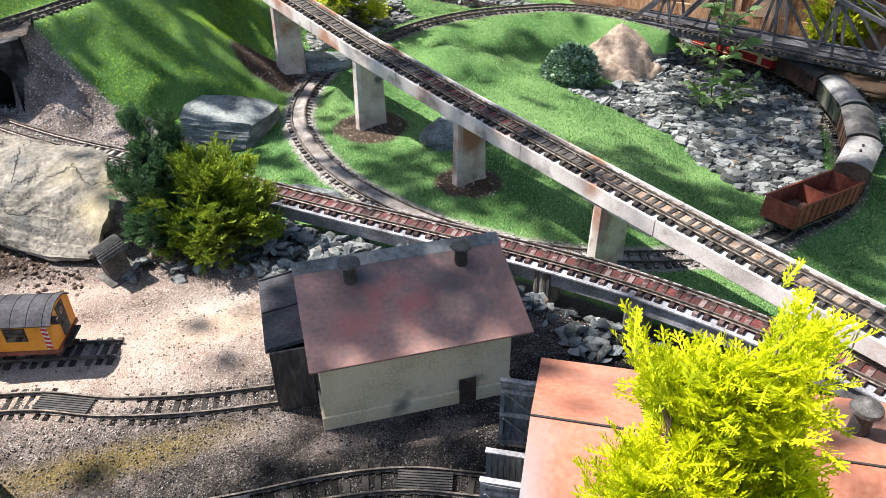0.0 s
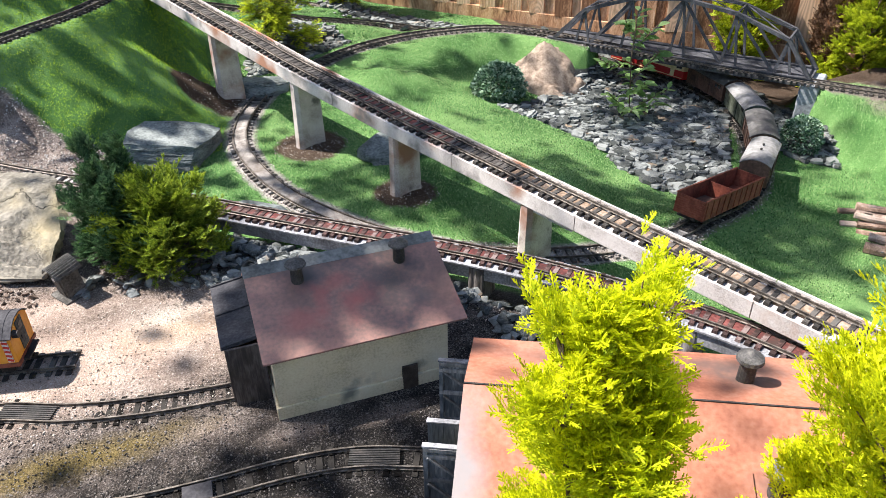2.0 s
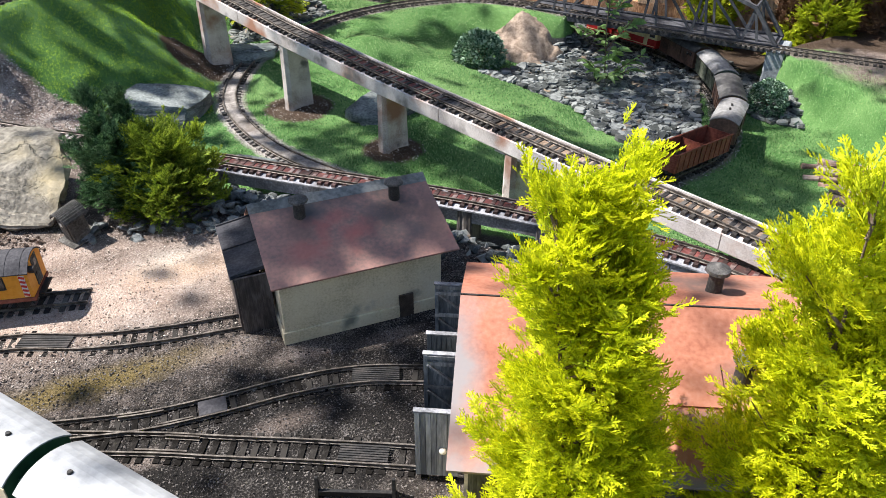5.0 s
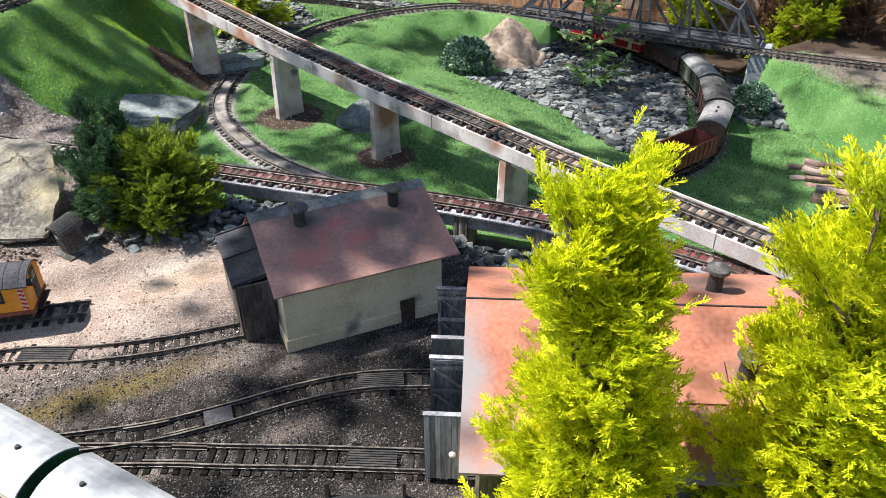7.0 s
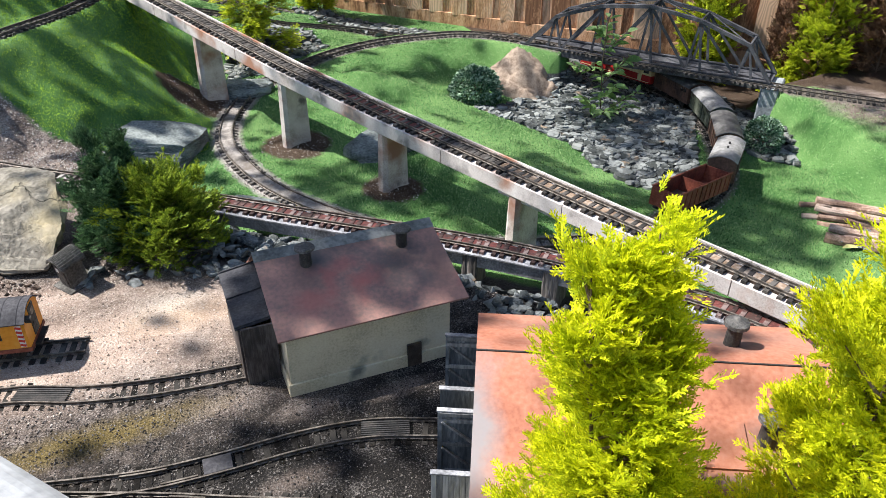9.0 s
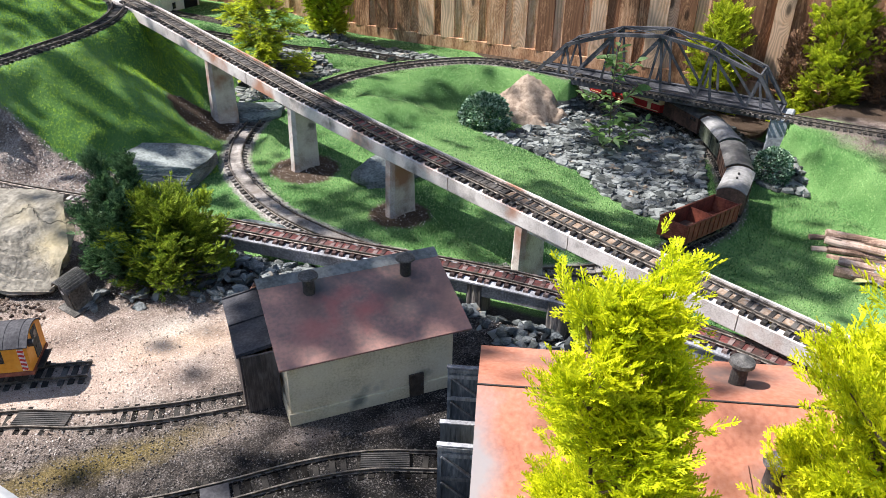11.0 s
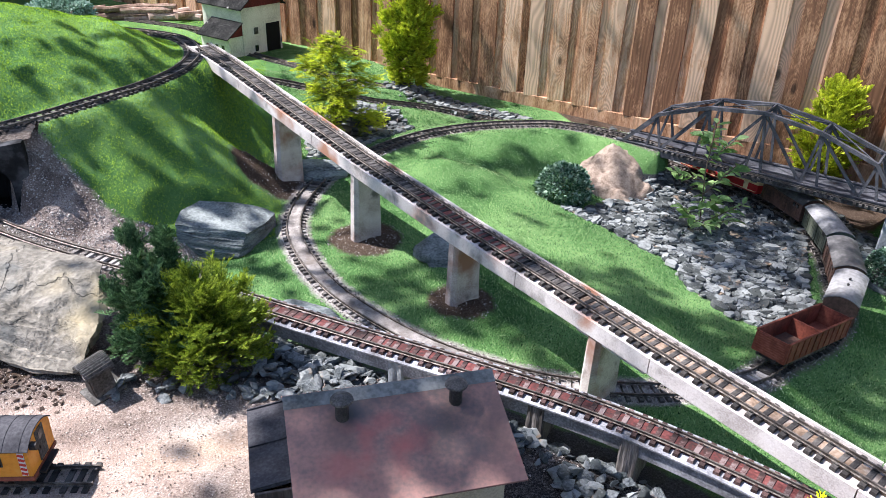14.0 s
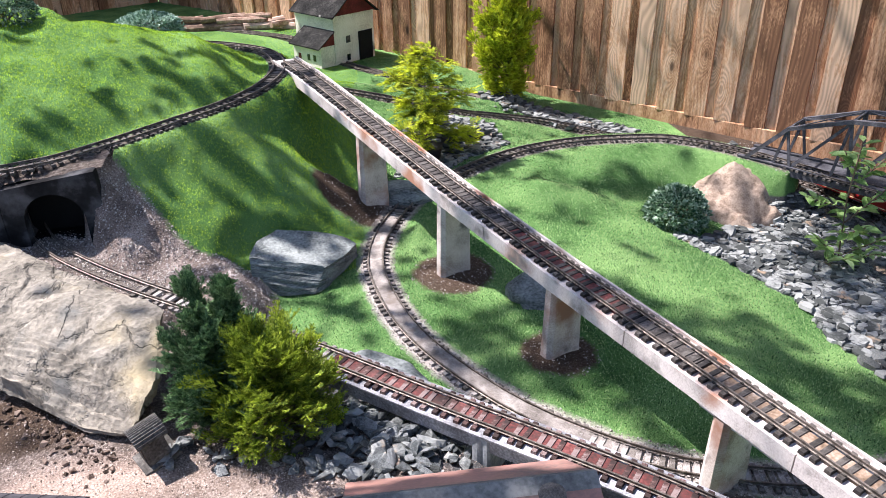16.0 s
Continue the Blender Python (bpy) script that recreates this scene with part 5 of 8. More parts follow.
# ---- board fence ----
def make_fence():
    along = Vector((0.616, -0.788, 0))
    mid = Vector((FENCE_N[0] * FENCE_D, FENCE_N[1] * FENCE_D, 0))
    out = Vector((FENCE_N[0], FENCE_N[1], 0))

    def run(start, way, outward, length, name, label):
        fence = thing(name, label, "fence", kind="structure", at=pose(*start))
        inv = fence.matrix_world.inverted()
        m0 = Matrix((way, outward, Vector((0, 0, 1)))).transposed().to_4x4()
        meshes = []
        for k in range(6):
            bm = bmesh.new()
            # feather-edged board: thick at one side, thin at the other
            prism([(0, -0.004), (0.076 + 0.004 * k, 0.002), (0.076 + 0.004 * k, 0.016), (0, 0.016)], 1.75, Matrix(((1, 0, 0, 0), (0, 0, 1, 0), (0, 1, 0, 0), (0, 0, 0, 1))), bm)
            bmesh.ops.recalc_face_normals(bm, faces=bm.faces)
            meshes.append(as_mesh(bm, "fence"))
        n = int(length / 0.072)
        for i in range(n):
            ob = part("board", meshes[i % 6], None, fence)
            ob.matrix_parent_inverse = inv
            ob.matrix_basis = Matrix.Translation(start + way * (i * 0.072) + outward * (0.0 if i % 2 else 0.017)) @ m0 @ pose(0, 0, 0.145 + random.uniform(-0.004, 0.004), 0, random.uniform(-0.3, 0.3), random.uniform(-1.2, 1.2))
        bm = bmesh.new()
        box(bm, (length, 0.025, 0.16), Matrix.Translation(start + way * (length / 2) + outward * 0.012) @ m0 @ pose(0, 0, 0.07), 0.003)
        part("gravel_board", bm, "fence", fence, "long brown gravel board").matrix_parent_inverse = inv
        for z in (0.5, 1.3):
            bm = bmesh.new()
            box(bm, (length, 0.035, 0.07), Matrix.Translation(start + way * (length / 2) + outward * 0.045) @ m0 @ pose(0, 0, z), 0.003)
            part("rail", bm, "fence", fence).matrix_parent_inverse = inv
        return fence

    base = Vector((0, 0, -0.215))
    run(mid - along * 5.6 + base, along, out, 8.9, "fence_back", "tall weathered brown feather-edge board fence")
    corner = mid - along * 5.6 + base
    run(corner - out * 3.6, out, -along, 3.6, "fence_side", "tall brown board fence closing the garden's side")


make_fence()


# ---- rocks ----
def rock_mesh(size, seed, cuts=4, rough=0.16, flat=0.0, layers=0.0, mat="rock"):
    bm = bmesh.new()
    bmesh.ops.create_icosphere(bm, subdivisions=cuts, radius=1.0)
    off = Vector((seed * 3.7, seed * 1.9, seed * 2.3))
    rnd = random.Random(seed)
    planes = []
    for _ in range(9):
        d = Vector((rnd.gauss(0, 1), rnd.gauss(0, 1), rnd.gauss(0, 0.8))).normalized()
        planes.append((d, rnd.uniform(0.62, 0.9)))
    for v in bm.verts:
        p = v.co.copy()
        for d, far in planes:
            over = p.dot(d) - far
            if over > 0:
                p -= d * over * 0.92
        if flat and p.z > flat:
            p.z = flat + (p.z - flat) * 0.12
        p += p.normalized() * rough * (noise.noise(p * 1.7 + off) + 0.5 * noise.noise(p * 4.1 + off) + 0.25 * noise.noise(p * 9 + off) + 0.12 * noise.noise(p * 21 + off))
        if layers:
            p += Vector((p.x, p.y, 0)).normalized() * layers * noise.noise(Vector((p.x * 1.2, p.y * 1.2, p.z * 9)) + off)
        v.co = Vector((p.x * size[0], p.y * size[1], p.z * size[2]))
    return as_mesh(bm, mat, True)


def rock(at, size, seed, label, turn=0, name="boulder", cat="boulder", mat="rock", group="", **more):
    ob = new(name, rock_mesh(size, seed, mat=mat, **more))
    ob.matrix_world = at
    return tagged(ob, label, cat, group)


def slab_rock(outline, low, top, mat, label, seed, rough=0.012, undercut=0.8, strata=0.006, crown=0.010, ledge=0.0, fine=16):
    """A broken slab: an outline in the plan, a sloping top, rugged layered sides that draw in below."""
    pts = np.array(outline, float)
    c = pts.mean(0)
    n, rings_top, rings_side = 150 + 4 * (fine - 16), fine, 16
    ang = np.linspace(0, 2 * math.pi, n, endpoint=False)
    rad = []
    for a in ang:
        d = np.array((math.cos(a), math.sin(a)))
        best = 0.0
        for k in range(len(pts)):
            p, q = pts[k] - c, pts[(k + 1) % len(pts)] - c
            m = np.array([[d[0], -(q - p)[0]], [d[1], -(q - p)[1]]])
            if abs(np.linalg.det(m)) > 1e-9:
                t, u = np.linalg.solve(m, p)
                if t > 0 and -1e-6 <= u <= 1 + 1e-6:
                    best = max(best, t)
        rad.append(best)
    off = Vector((seed * 2.1, seed * 1.3, seed * 0.7))
    bm = bmesh.new()
    rows = []
    for i in range(rings_top + rings_side):
        row = []
        for a, r in zip(ang, rad):
            if i < rings_top:
                k = (i + 0.35) / (rings_top - 0.3)
                k = min(1.0, k) ** 0.85
                x, y = c[0] + math.cos(a) * r * k * 0.985, c[1] + math.sin(a) * r * k * 0.985
                z = top(x, y) - crown * max(0, k - 0.55) ** 2 * 1.6
                p = Vector((x, y, z))
                p.z += rough * (noise.noise(p * 6 + off) * 0.6 + 0.35 * noise.noise(p * 17 + off) + 0.25 * noise.noise(p * 45 + off)) - rough * 0.7 * max(0.0, noise.noise(Vector((p.x * 11, p.y * 11, 3)) + off) - 0.25)
                if ledge:
                    # broken layers: shallow steps across the face
                    s = noise.noise(Vector((p.x * 3.2 + p.y * 1.5, p.y * 4.2 - p.x * 2.5, 1)) + off) * 4 + 0.5 * noise.noise(p * 14 + off)
                    p.z += ledge * (math.floor(s) + min(1.0, (s - math.floor(s)) * 6))
            else:
                t = (i - rings_top + 1) / rings_side
                k = 1 + 0.02 * math.sin(3.1 * t) - (1 - undercut) * t ** 1.5
                x, y = c[0] + math.cos(a) * r * k, c[1] + math.sin(a) * r * k
                zt = top(x, y) - crown * 0.33
                p = Vector((x, y, zt + (low - zt) * t))
                out = Vector((math.cos(a), math.sin(a), 0))
                step = noise.noise(Vector((x * 3, y * 3, p.z * 60)) + off) + 0.6 * noise.noise(Vector((x * 5, y * 5, p.z * 130)) + off)
                p += out * (strata * step + rough * 1.3 * noise.noise(p * 9 + off) + rough * 0.4 * noise.noise(p * 30 + off))
            row.append(bm.verts.new(p))
        rows.append(row)
    for r0, r1 in zip(rows, rows[1:]):
        for k in range(n):
            j = (k + 1) % n
            bm.faces.new((r0[k], r1[k], r1[j], r0[j]))
    bm.faces.new(rows[0])
    bm.faces.new(rows[-1][::-1])
    bmesh.ops.recalc_face_normals(bm, faces=bm.faces)
    ob = lone("boulder", bm, mat, label, "boulder", smooth=True)
    ob.data.set_sharp_from_angle(angle=radians(24))
    return ob


def slab_face(d):
    """Height of the pale slab by the distance from its broken front edge: a steep stepped face, then the gentler top."""
    d = max(0.0, d)
    step = 0.004 * math.sin(d * 190) + 0.003 * math.sin(d * 410 + 1)
    return 0.030 + (1.15 * d if d < 0.055 else 0.06325 + 0.42 * (d - 0.055)) + step * (1 if d < 0.10 else 0.2)


def split_block(top, foot, low, mat, label, seed, cuts=9, strata=0.004):
    """A split boulder: the hull of a tilted top and a wider or drawn-in foot, broken in thin layers along its sides."""
    bm = bmesh.new()
    for x, y, z in top:
        bm.verts.new((x, y, z))
    for x, y in foot:
        bm.verts.new((x, y, low))
    bmesh.ops.convex_hull(bm, input=bm.verts[:])
    bmesh.ops.delete(bm, geom=[v for v in bm.verts if not v.link_faces], context="VERTS")
    bmesh.ops.dissolve_limit(bm, angle_limit=radians(7), verts=bm.verts[:], edges=bm.edges[:])
    bmesh.ops.triangulate(bm, faces=bm.faces[:])
    for _ in range(2):
        bmesh.ops.subdivide_edges(bm, edges=bm.edges[:], cuts=cuts // 2, use_grid_fill=True)
        bmesh.ops.triangulate(bm, faces=bm.faces[:])
    bm.normal_update()
    off = Vector((seed * 2.3, seed, seed * 0.7))
    lean = Vector((0.22, -0.06, 1)).normalized()
    for v, nrm in [(v, v.normal.copy()) for v in bm.verts]:
        p = v.co.copy()
        flatness = abs(nrm.dot(lean))
        layer = p.dot(lean)
        if flatness > 0.85:
            s = noise.noise(Vector((p.x * 7 + p.y * 3, p.y * 9, seed))) * 3
            v.co += lean * (0.0022 * (math.floor(s) + min(1, (s - math.floor(s)) * 7)) + 0.0016 * noise.noise(p * 60 + off))
        else:
            v.co += nrm * (strata * (noise.noise(Vector((p.x * 6, p.y * 6, layer * 110)) + off) + 0.6 * noise.noise(Vector((p.x * 9, p.y * 9, layer * 240)) + off)) + strata * 1.6 * noise.noise(p * 14 + off))
    ob = lone("boulder", bm, mat, label, "boulder", smooth=True)
    ob.data.set_sharp_from_angle(angle=radians(22))
    return ob


split_block([(-0.114, 1.511, 0.041), (0.005, 1.529, 0.014), (0.099, 1.506, -0.009), (0.125, 1.469, -0.017), (0.073, 1.386, -0.010), (0.018, 1.322, -0.002), (-0.132, 1.327, 0.033), (-0.193, 1.331, 0.047), (-0.171, 1.421, 0.048)],
            [(-0.018, 1.276), (0.022, 1.310), (0.128, 1.472), (-0.104, 1.284), (-0.195, 1.302), (-0.12, 1.53), (0.10, 1.52)], -0.062, "rock", "flat-topped grey-green layered boulder on the turf", 3)
slab_rock([(-0.345, 0.90), (-0.352, 0.70), (-0.40, 0.645), (-0.50, 0.69), (-0.64, 0.80), (-0.95, 1.06), (-1.30, 1.30), (-1.25, 1.62), (-0.95, 1.49), (-0.84, 1.40), (-0.61, 1.19), (-0.50, 1.07), (-0.40, 0.965)], -0.04,
          lambda x, y: min(0.150 + 0.01 * (x + 0.4), slab_face((x + 0.40) * 0.516 + (y - 0.645) * 0.857)) - 0.10 * max(0.0, (x + y) - 0.48), "rock_pale", "large pale rock slab with a flat sunlit top", 8, rough=0.016, undercut=0.62, strata=0.018, ledge=0.008, fine=64)
rock(pose(0.65, 1.15, -0.055, 0, -5, 20), (0.165, 0.095, 0.060), 5, "low grey boulder in the lawn beside the viaduct", rough=0.14)
rock(pose(0.135, 0.785, 0.004, 0, 6, -38), (0.105, 0.040, 0.030), 14, "flat brown-grey stone lying along the trestle", rough=0.10, flat=0.45)
rock(pose(0.33, 1.86, -0.03, 0, 8, 10), (0.16, 0.09, 0.06), 11, "flat grey slab half under the viaduct", rough=0.12, flat=0.5)


def make_mound():
    bm = bmesh.new()
    bmesh.ops.create_icosphere(bm, subdivisions=5, radius=1.0)
    for v in bm.verts:
        p = v.co
        r = math.hypot(p.x, p.y)
        z = max(-0.3, 1.02 - r ** 1.15 * 1.02) if p.z > 0 else p.z * 0.3
        q = Vector((p.x * 0.25, p.y * 0.22, z * 0.20 if p.z > 0 else z * 0.2))
        q += Vector((0, 0, 1)) * (0.030 * noise.noise(q * 11) + 0.018 * noise.noise(q * 28) + 0.010 * noise.noise(q * 70) + 0.005 * noise.noise(q * 150))
        v.co = q
    ob = lone("earth_mound", bm, "sand", "heap of pale sandy earth beside the bridge end", "mound", smooth=True)
    ob.matrix_world = pose(1.595, 1.785, -0.20)


make_mound()


def scatter_mesh(shape_v, shape_f, mats, name):
    """One mesh of many copies of a small shape, by arrays of 3 x 4 poses."""
    v = np.asarray(shape_v, float)
    f = np.asarray(shape_f, int)
    n = len(mats)
    R, T = mats[:, :, :3], mats[:, :, 3]
    V = np.einsum("nij,vj->nvi", R, v) + T[:, None]
    F = (f[None] + (np.arange(n) * len(v))[:, None, None])
    me = bpy.data.meshes.new(name)
    k = f.shape[1]
    me.vertices.add(n * len(v))
    me.vertices.foreach_set("co", V.astype(np.float32).ravel())
    me.loops.add(F.size)
    me.loops.foreach_set("vertex_index", F.astype(np.int32).ravel())
    me.polygons.add(n * len(f))
    me.polygons.foreach_set("loop_start", (np.arange(n * len(f)) * k).astype(np.int32))
    me.update(calc_edges=True)
    me.validate()
    return me


def turns(yaw, pitch, roll, scale, place):
    """Poses: x of the shape ahead, turned by yaw, raised by pitch, rolled about itself."""
    cy, sy, cp, sp, cr, sr = np.cos(yaw), np.sin(yaw), np.cos(pitch), np.sin(pitch), np.cos(roll), np.sin(roll)
    x = np.stack([cy * cp, sy * cp, sp], -1)
    y0 = np.stack([-sy, cy, 0 * yaw], -1)
    z0 = np.cross(x, y0)
    y = y0 * cr[:, None] + z0 * sr[:, None]
    z = np.cross(x, y)
    R = np.stack([x, y, z], -1) * np.asarray(scale)[:, None, None]
    return np.concatenate([R, np.asarray(place)[:, :, None]], -1)


def frond(rng, pairs=9, spread=0.62, leaf=0.34, width=0.020, curl=0.16, fat=1.0):
    """A flat feathery spray along x: a thin stem, alternate twigs and short blunt scale-like tips on them."""
    vs, fs, age = [], [], []

    def sliver(a, d, long, wide, up, t0, t1):
        d = d / np.linalg.norm(d)
        s = np.cross(d, up)
        s = s / np.linalg.norm(s)
        k = len(vs)
        vs.extend([a, a + d * long * 0.68 + s * wide * fat, a + d * long, a + d * long * 0.68 - s * wide * fat])
        fs.append([k, k + 1, k + 2, k + 3])
        age.extend([t0, t0 * 0.4 + t1 * 0.6, t1, t0 * 0.4 + t1 * 0.6])

    up = np.array((0, 0, 1.0))
    for i in range(pairs):
        t = (i + 0.5) / pairs
        a = np.array((t * 0.88, 0, -curl * t * t))
        size = leaf * (1.1 - 0.66 * t)
        sliver(a - np.array((0.02, 0, 0)), np.array((1, 0, -curl * t)), 0.22, width, up, t * 0.6, t * 0.7 + 0.2)
        s = 1 if i % 2 else -1
        for s in (s, -s) if i % 3 else (s,):
            d = np.array((0.80, s * (spread + rng.uniform(-0.14, 0.14)), rng.uniform(-0.10, 0.25)))
            d = d / np.linalg.norm(d)
            tilt = up + rng.normal(0, 0.3, 3)
            sliver(a, d, size, width * 1.05, tilt, t * 0.5, 0.4 + t * 0.6)
            for u, w in ((0.30, 0.55), (0.52, -0.5), (0.74, 0.5)):
                sliver(a + d * size * u, d + np.array((0.25 * abs(w), s * w, 0.12)), size * 0.42, width, tilt + rng.normal(0, 0.25, 3), t * 0.5 + 0.1, 0.5 + t * 0.5)
    return np.array(vs), np.array(fs), np.array(age)


def conifer(name, label, base, tall, radius, mat, n, size, seed, profile, lean=(0, 0), rise=0.7, inner=0.45, shape=None, group="", lift=0.0, limbs=46, wild=0.2, puff=0.17, leaders=((0, 0, 1.0),), fat=1.0, flat=0.6, clumps=5):
    """A small conifer: tapered trunks, limbs, and a crown of feathery sprays in clumps. leaders: x, y and height of each stem."""
    rng = np.random.default_rng(seed)
    tree = thing(name, label, "shrub" if name == "low_conifer" else "conifer", group, at=pose(*base))
    steps = 7
    for lx, ly, lk in leaders:
        bm = bmesh.new()
        rings = []
        for k in range(steps + 1):
            a = k / steps
            r = 0.007 * tall * (1.15 - a)
            c = Vector((lean[0] * a * a + lx * a, lean[1] * a * a + ly * a, lk * a * tall * 0.90 - (0.02 if k == 0 else 0)))
            rings.append([bm.verts.new(c + Vector((r * math.cos(q * math.pi / 4), r * math.sin(q * math.pi / 4), 0))) for q in range(8)])
        for r0, r1 in zip(rings, rings[1:]):
            for q in range(8):
                bm.faces.new((r0[q], r0[(q + 1) % 8], r1[(q + 1) % 8], r1[q]))
        bm.faces.new(rings[-1])
        part("trunk", bm, "bark", tree)
    tips = []
    for k in range(limbs):
        lx, ly, lk = leaders[k % len(leaders)]
        h = lift + (0.97 - lift) * (k + rng.uniform(0, 1)) / limbs
        ang = k * 2.399 + rng.uniform(-0.5, 0.5)
        r = radius * profile(h) * rng.uniform(0.92 - wild, 1.0 + wild) / len(leaders) ** 0.35
        ox, oy, top = lean[0] * h * h + lx * h, lean[1] * h * h + ly * h, tall * lk
        p0 = Vector((ox, oy, max(0.01, h * top * 0.9 - r * rise * 0.5)))
        p1 = Vector((ox + r * math.cos(ang), oy + r * math.sin(ang), h * top * 0.93 + r * rise * 0.35))
        tips.append((p0, p1, r))
        d = p1 - p0
        bm = bmesh.new()
        bmesh.ops.create_cone(bm, segments=5, radius1=0.0036 * tall, radius2=0.0010 * tall, depth=d.length, cap_ends=False, matrix=Matrix.Translation((p0 + p1) / 2) @ d.to_track_quat("Z", "Y").to_matrix().to_4x4())
        part("limb", bm, "bark", tree)
    # sprays gather in clumps along the limbs, so that the outline stays uneven and gaps stay open
    A = np.repeat(np.array([t[0] for t in tips]), clumps, 0)
    B = np.repeat(np.array([t[1] for t in tips]), clumps, 0)
    RR = np.repeat(np.array([t[2] for t in tips]), clumps)
    m = len(A)
    cu = inner + (1.02 - inner) * ((np.tile(np.arange(clumps), limbs) + rng.uniform(0, 1, m)) / clumps) ** 0.8
    side = rng.normal(0, 1, (m, 3)) * (puff * 1.5 * RR * (1.15 - 0.5 * cu))[:, None]
    C = A + (B - A) * cu[:, None] + side
    ahead = (B - A) / np.linalg.norm(B - A, axis=1, keepdims=True) + side / (RR[:, None] + 1e-4) * 0.9
    load = (0.5 + RR / RR.max()) * (0.6 + 0.6 * cu)
    which = rng.choice(m, n, p=load / load.sum())
    c = C[which] + rng.normal(0, 1, (n, 3)) * (size * 0.20 + 0.004 * tall)
    go = ahead[which]
    yaw = np.arctan2(go[:, 1], go[:, 0]) + rng.normal(0, 0.55, n)
    hfrac = np.clip(c[:, 2] / tall, 0, 1)
    pitch = np.clip(rise * (0.45 + 0.75 * hfrac) + rng.normal(0, 0.32, n), -0.7, 1.45)
    roll = rng.normal(0, flat, n)
    scale = size * rng.uniform(0.6, 1.25, n)
    mats = turns(yaw, pitch, roll, scale, c)
    vs, fs, age = shape or frond(rng, fat=fat)
    me = scatter_mesh(vs, fs, mats, "crown")
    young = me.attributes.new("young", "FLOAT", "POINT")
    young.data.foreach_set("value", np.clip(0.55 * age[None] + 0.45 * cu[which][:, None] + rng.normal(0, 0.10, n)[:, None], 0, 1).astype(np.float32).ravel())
    me.materials.append(M[mat])
    part("crown", me, None, tree)
    return tree


def cone_profile(h):
    return max(0.06, (1 - h) ** 0.85)


def column_profile(h):
    return max(0.07, (1 - h) ** 0.6)


def oval_profile(h):
    return max(0.10, math.sin(math.pi * min(1, 0.22 + h * 0.74)) ** 0.7)


def spire_profile(h):
    return max(0.05, 0.36 * (1 - h) ** 0.5 + 0.80 * float(smooth(0.70, 0.42, h)))


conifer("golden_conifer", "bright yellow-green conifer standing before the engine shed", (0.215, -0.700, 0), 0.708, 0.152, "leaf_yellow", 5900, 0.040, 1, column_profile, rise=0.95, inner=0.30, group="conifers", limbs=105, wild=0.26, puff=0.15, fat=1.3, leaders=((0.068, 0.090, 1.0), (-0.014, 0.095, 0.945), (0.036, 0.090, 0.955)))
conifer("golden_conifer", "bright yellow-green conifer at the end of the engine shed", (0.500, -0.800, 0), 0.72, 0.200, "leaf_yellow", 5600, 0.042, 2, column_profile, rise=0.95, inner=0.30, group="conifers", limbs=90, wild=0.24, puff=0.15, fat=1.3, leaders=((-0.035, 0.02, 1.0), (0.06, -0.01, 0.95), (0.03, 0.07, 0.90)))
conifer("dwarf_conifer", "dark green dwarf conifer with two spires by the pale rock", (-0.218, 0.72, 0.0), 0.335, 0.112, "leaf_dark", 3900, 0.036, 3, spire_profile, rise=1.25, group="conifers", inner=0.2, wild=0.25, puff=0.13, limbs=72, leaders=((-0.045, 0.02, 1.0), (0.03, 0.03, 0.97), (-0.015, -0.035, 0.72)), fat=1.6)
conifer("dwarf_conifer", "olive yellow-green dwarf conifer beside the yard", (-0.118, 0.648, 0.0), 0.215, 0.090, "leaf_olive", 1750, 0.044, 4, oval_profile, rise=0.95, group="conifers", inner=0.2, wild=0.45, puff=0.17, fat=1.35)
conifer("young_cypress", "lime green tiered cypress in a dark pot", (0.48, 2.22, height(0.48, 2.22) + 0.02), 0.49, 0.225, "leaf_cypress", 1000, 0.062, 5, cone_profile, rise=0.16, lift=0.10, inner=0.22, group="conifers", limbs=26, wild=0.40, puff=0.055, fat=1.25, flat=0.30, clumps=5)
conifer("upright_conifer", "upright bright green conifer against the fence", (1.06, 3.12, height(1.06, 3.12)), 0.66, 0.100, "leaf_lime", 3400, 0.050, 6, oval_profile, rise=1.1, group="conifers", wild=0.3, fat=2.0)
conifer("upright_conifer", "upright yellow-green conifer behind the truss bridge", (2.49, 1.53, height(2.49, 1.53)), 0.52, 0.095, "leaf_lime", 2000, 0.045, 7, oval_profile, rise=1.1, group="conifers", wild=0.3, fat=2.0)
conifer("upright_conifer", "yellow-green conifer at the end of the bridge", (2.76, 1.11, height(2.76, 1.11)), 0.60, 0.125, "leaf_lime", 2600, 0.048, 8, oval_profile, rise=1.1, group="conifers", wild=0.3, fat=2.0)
conifer("withered_conifer", "brown withered conifer with a few green tips", (2.68, 1.25, height(2.68, 1.25)), 0.46, 0.060, "leaf_brown", 900, 0.040, 9, oval_profile, rise=1.1, group="conifers", wild=0.4, fat=1.6)
conifer("withered_conifer", "dark brown dead conifer beside the fence", (2.90, 0.92, height(2.90, 0.92)), 0.42, 0.12, "leaf_brown", 1500, 0.042, 12, oval_profile, rise=1.0, group="conifers", wild=0.4, fat=1.4)
conifer("low_conifer", "small yellow-green shrub at the foot of the withered conifer", (2.64, 1.20, height(2.64, 1.20)), 0.16, 0.055, "leaf_lime", 420, 0.038, 13, oval_profile, rise=0.9, group="conifers", limbs=18, wild=0.4, fat=1.6)


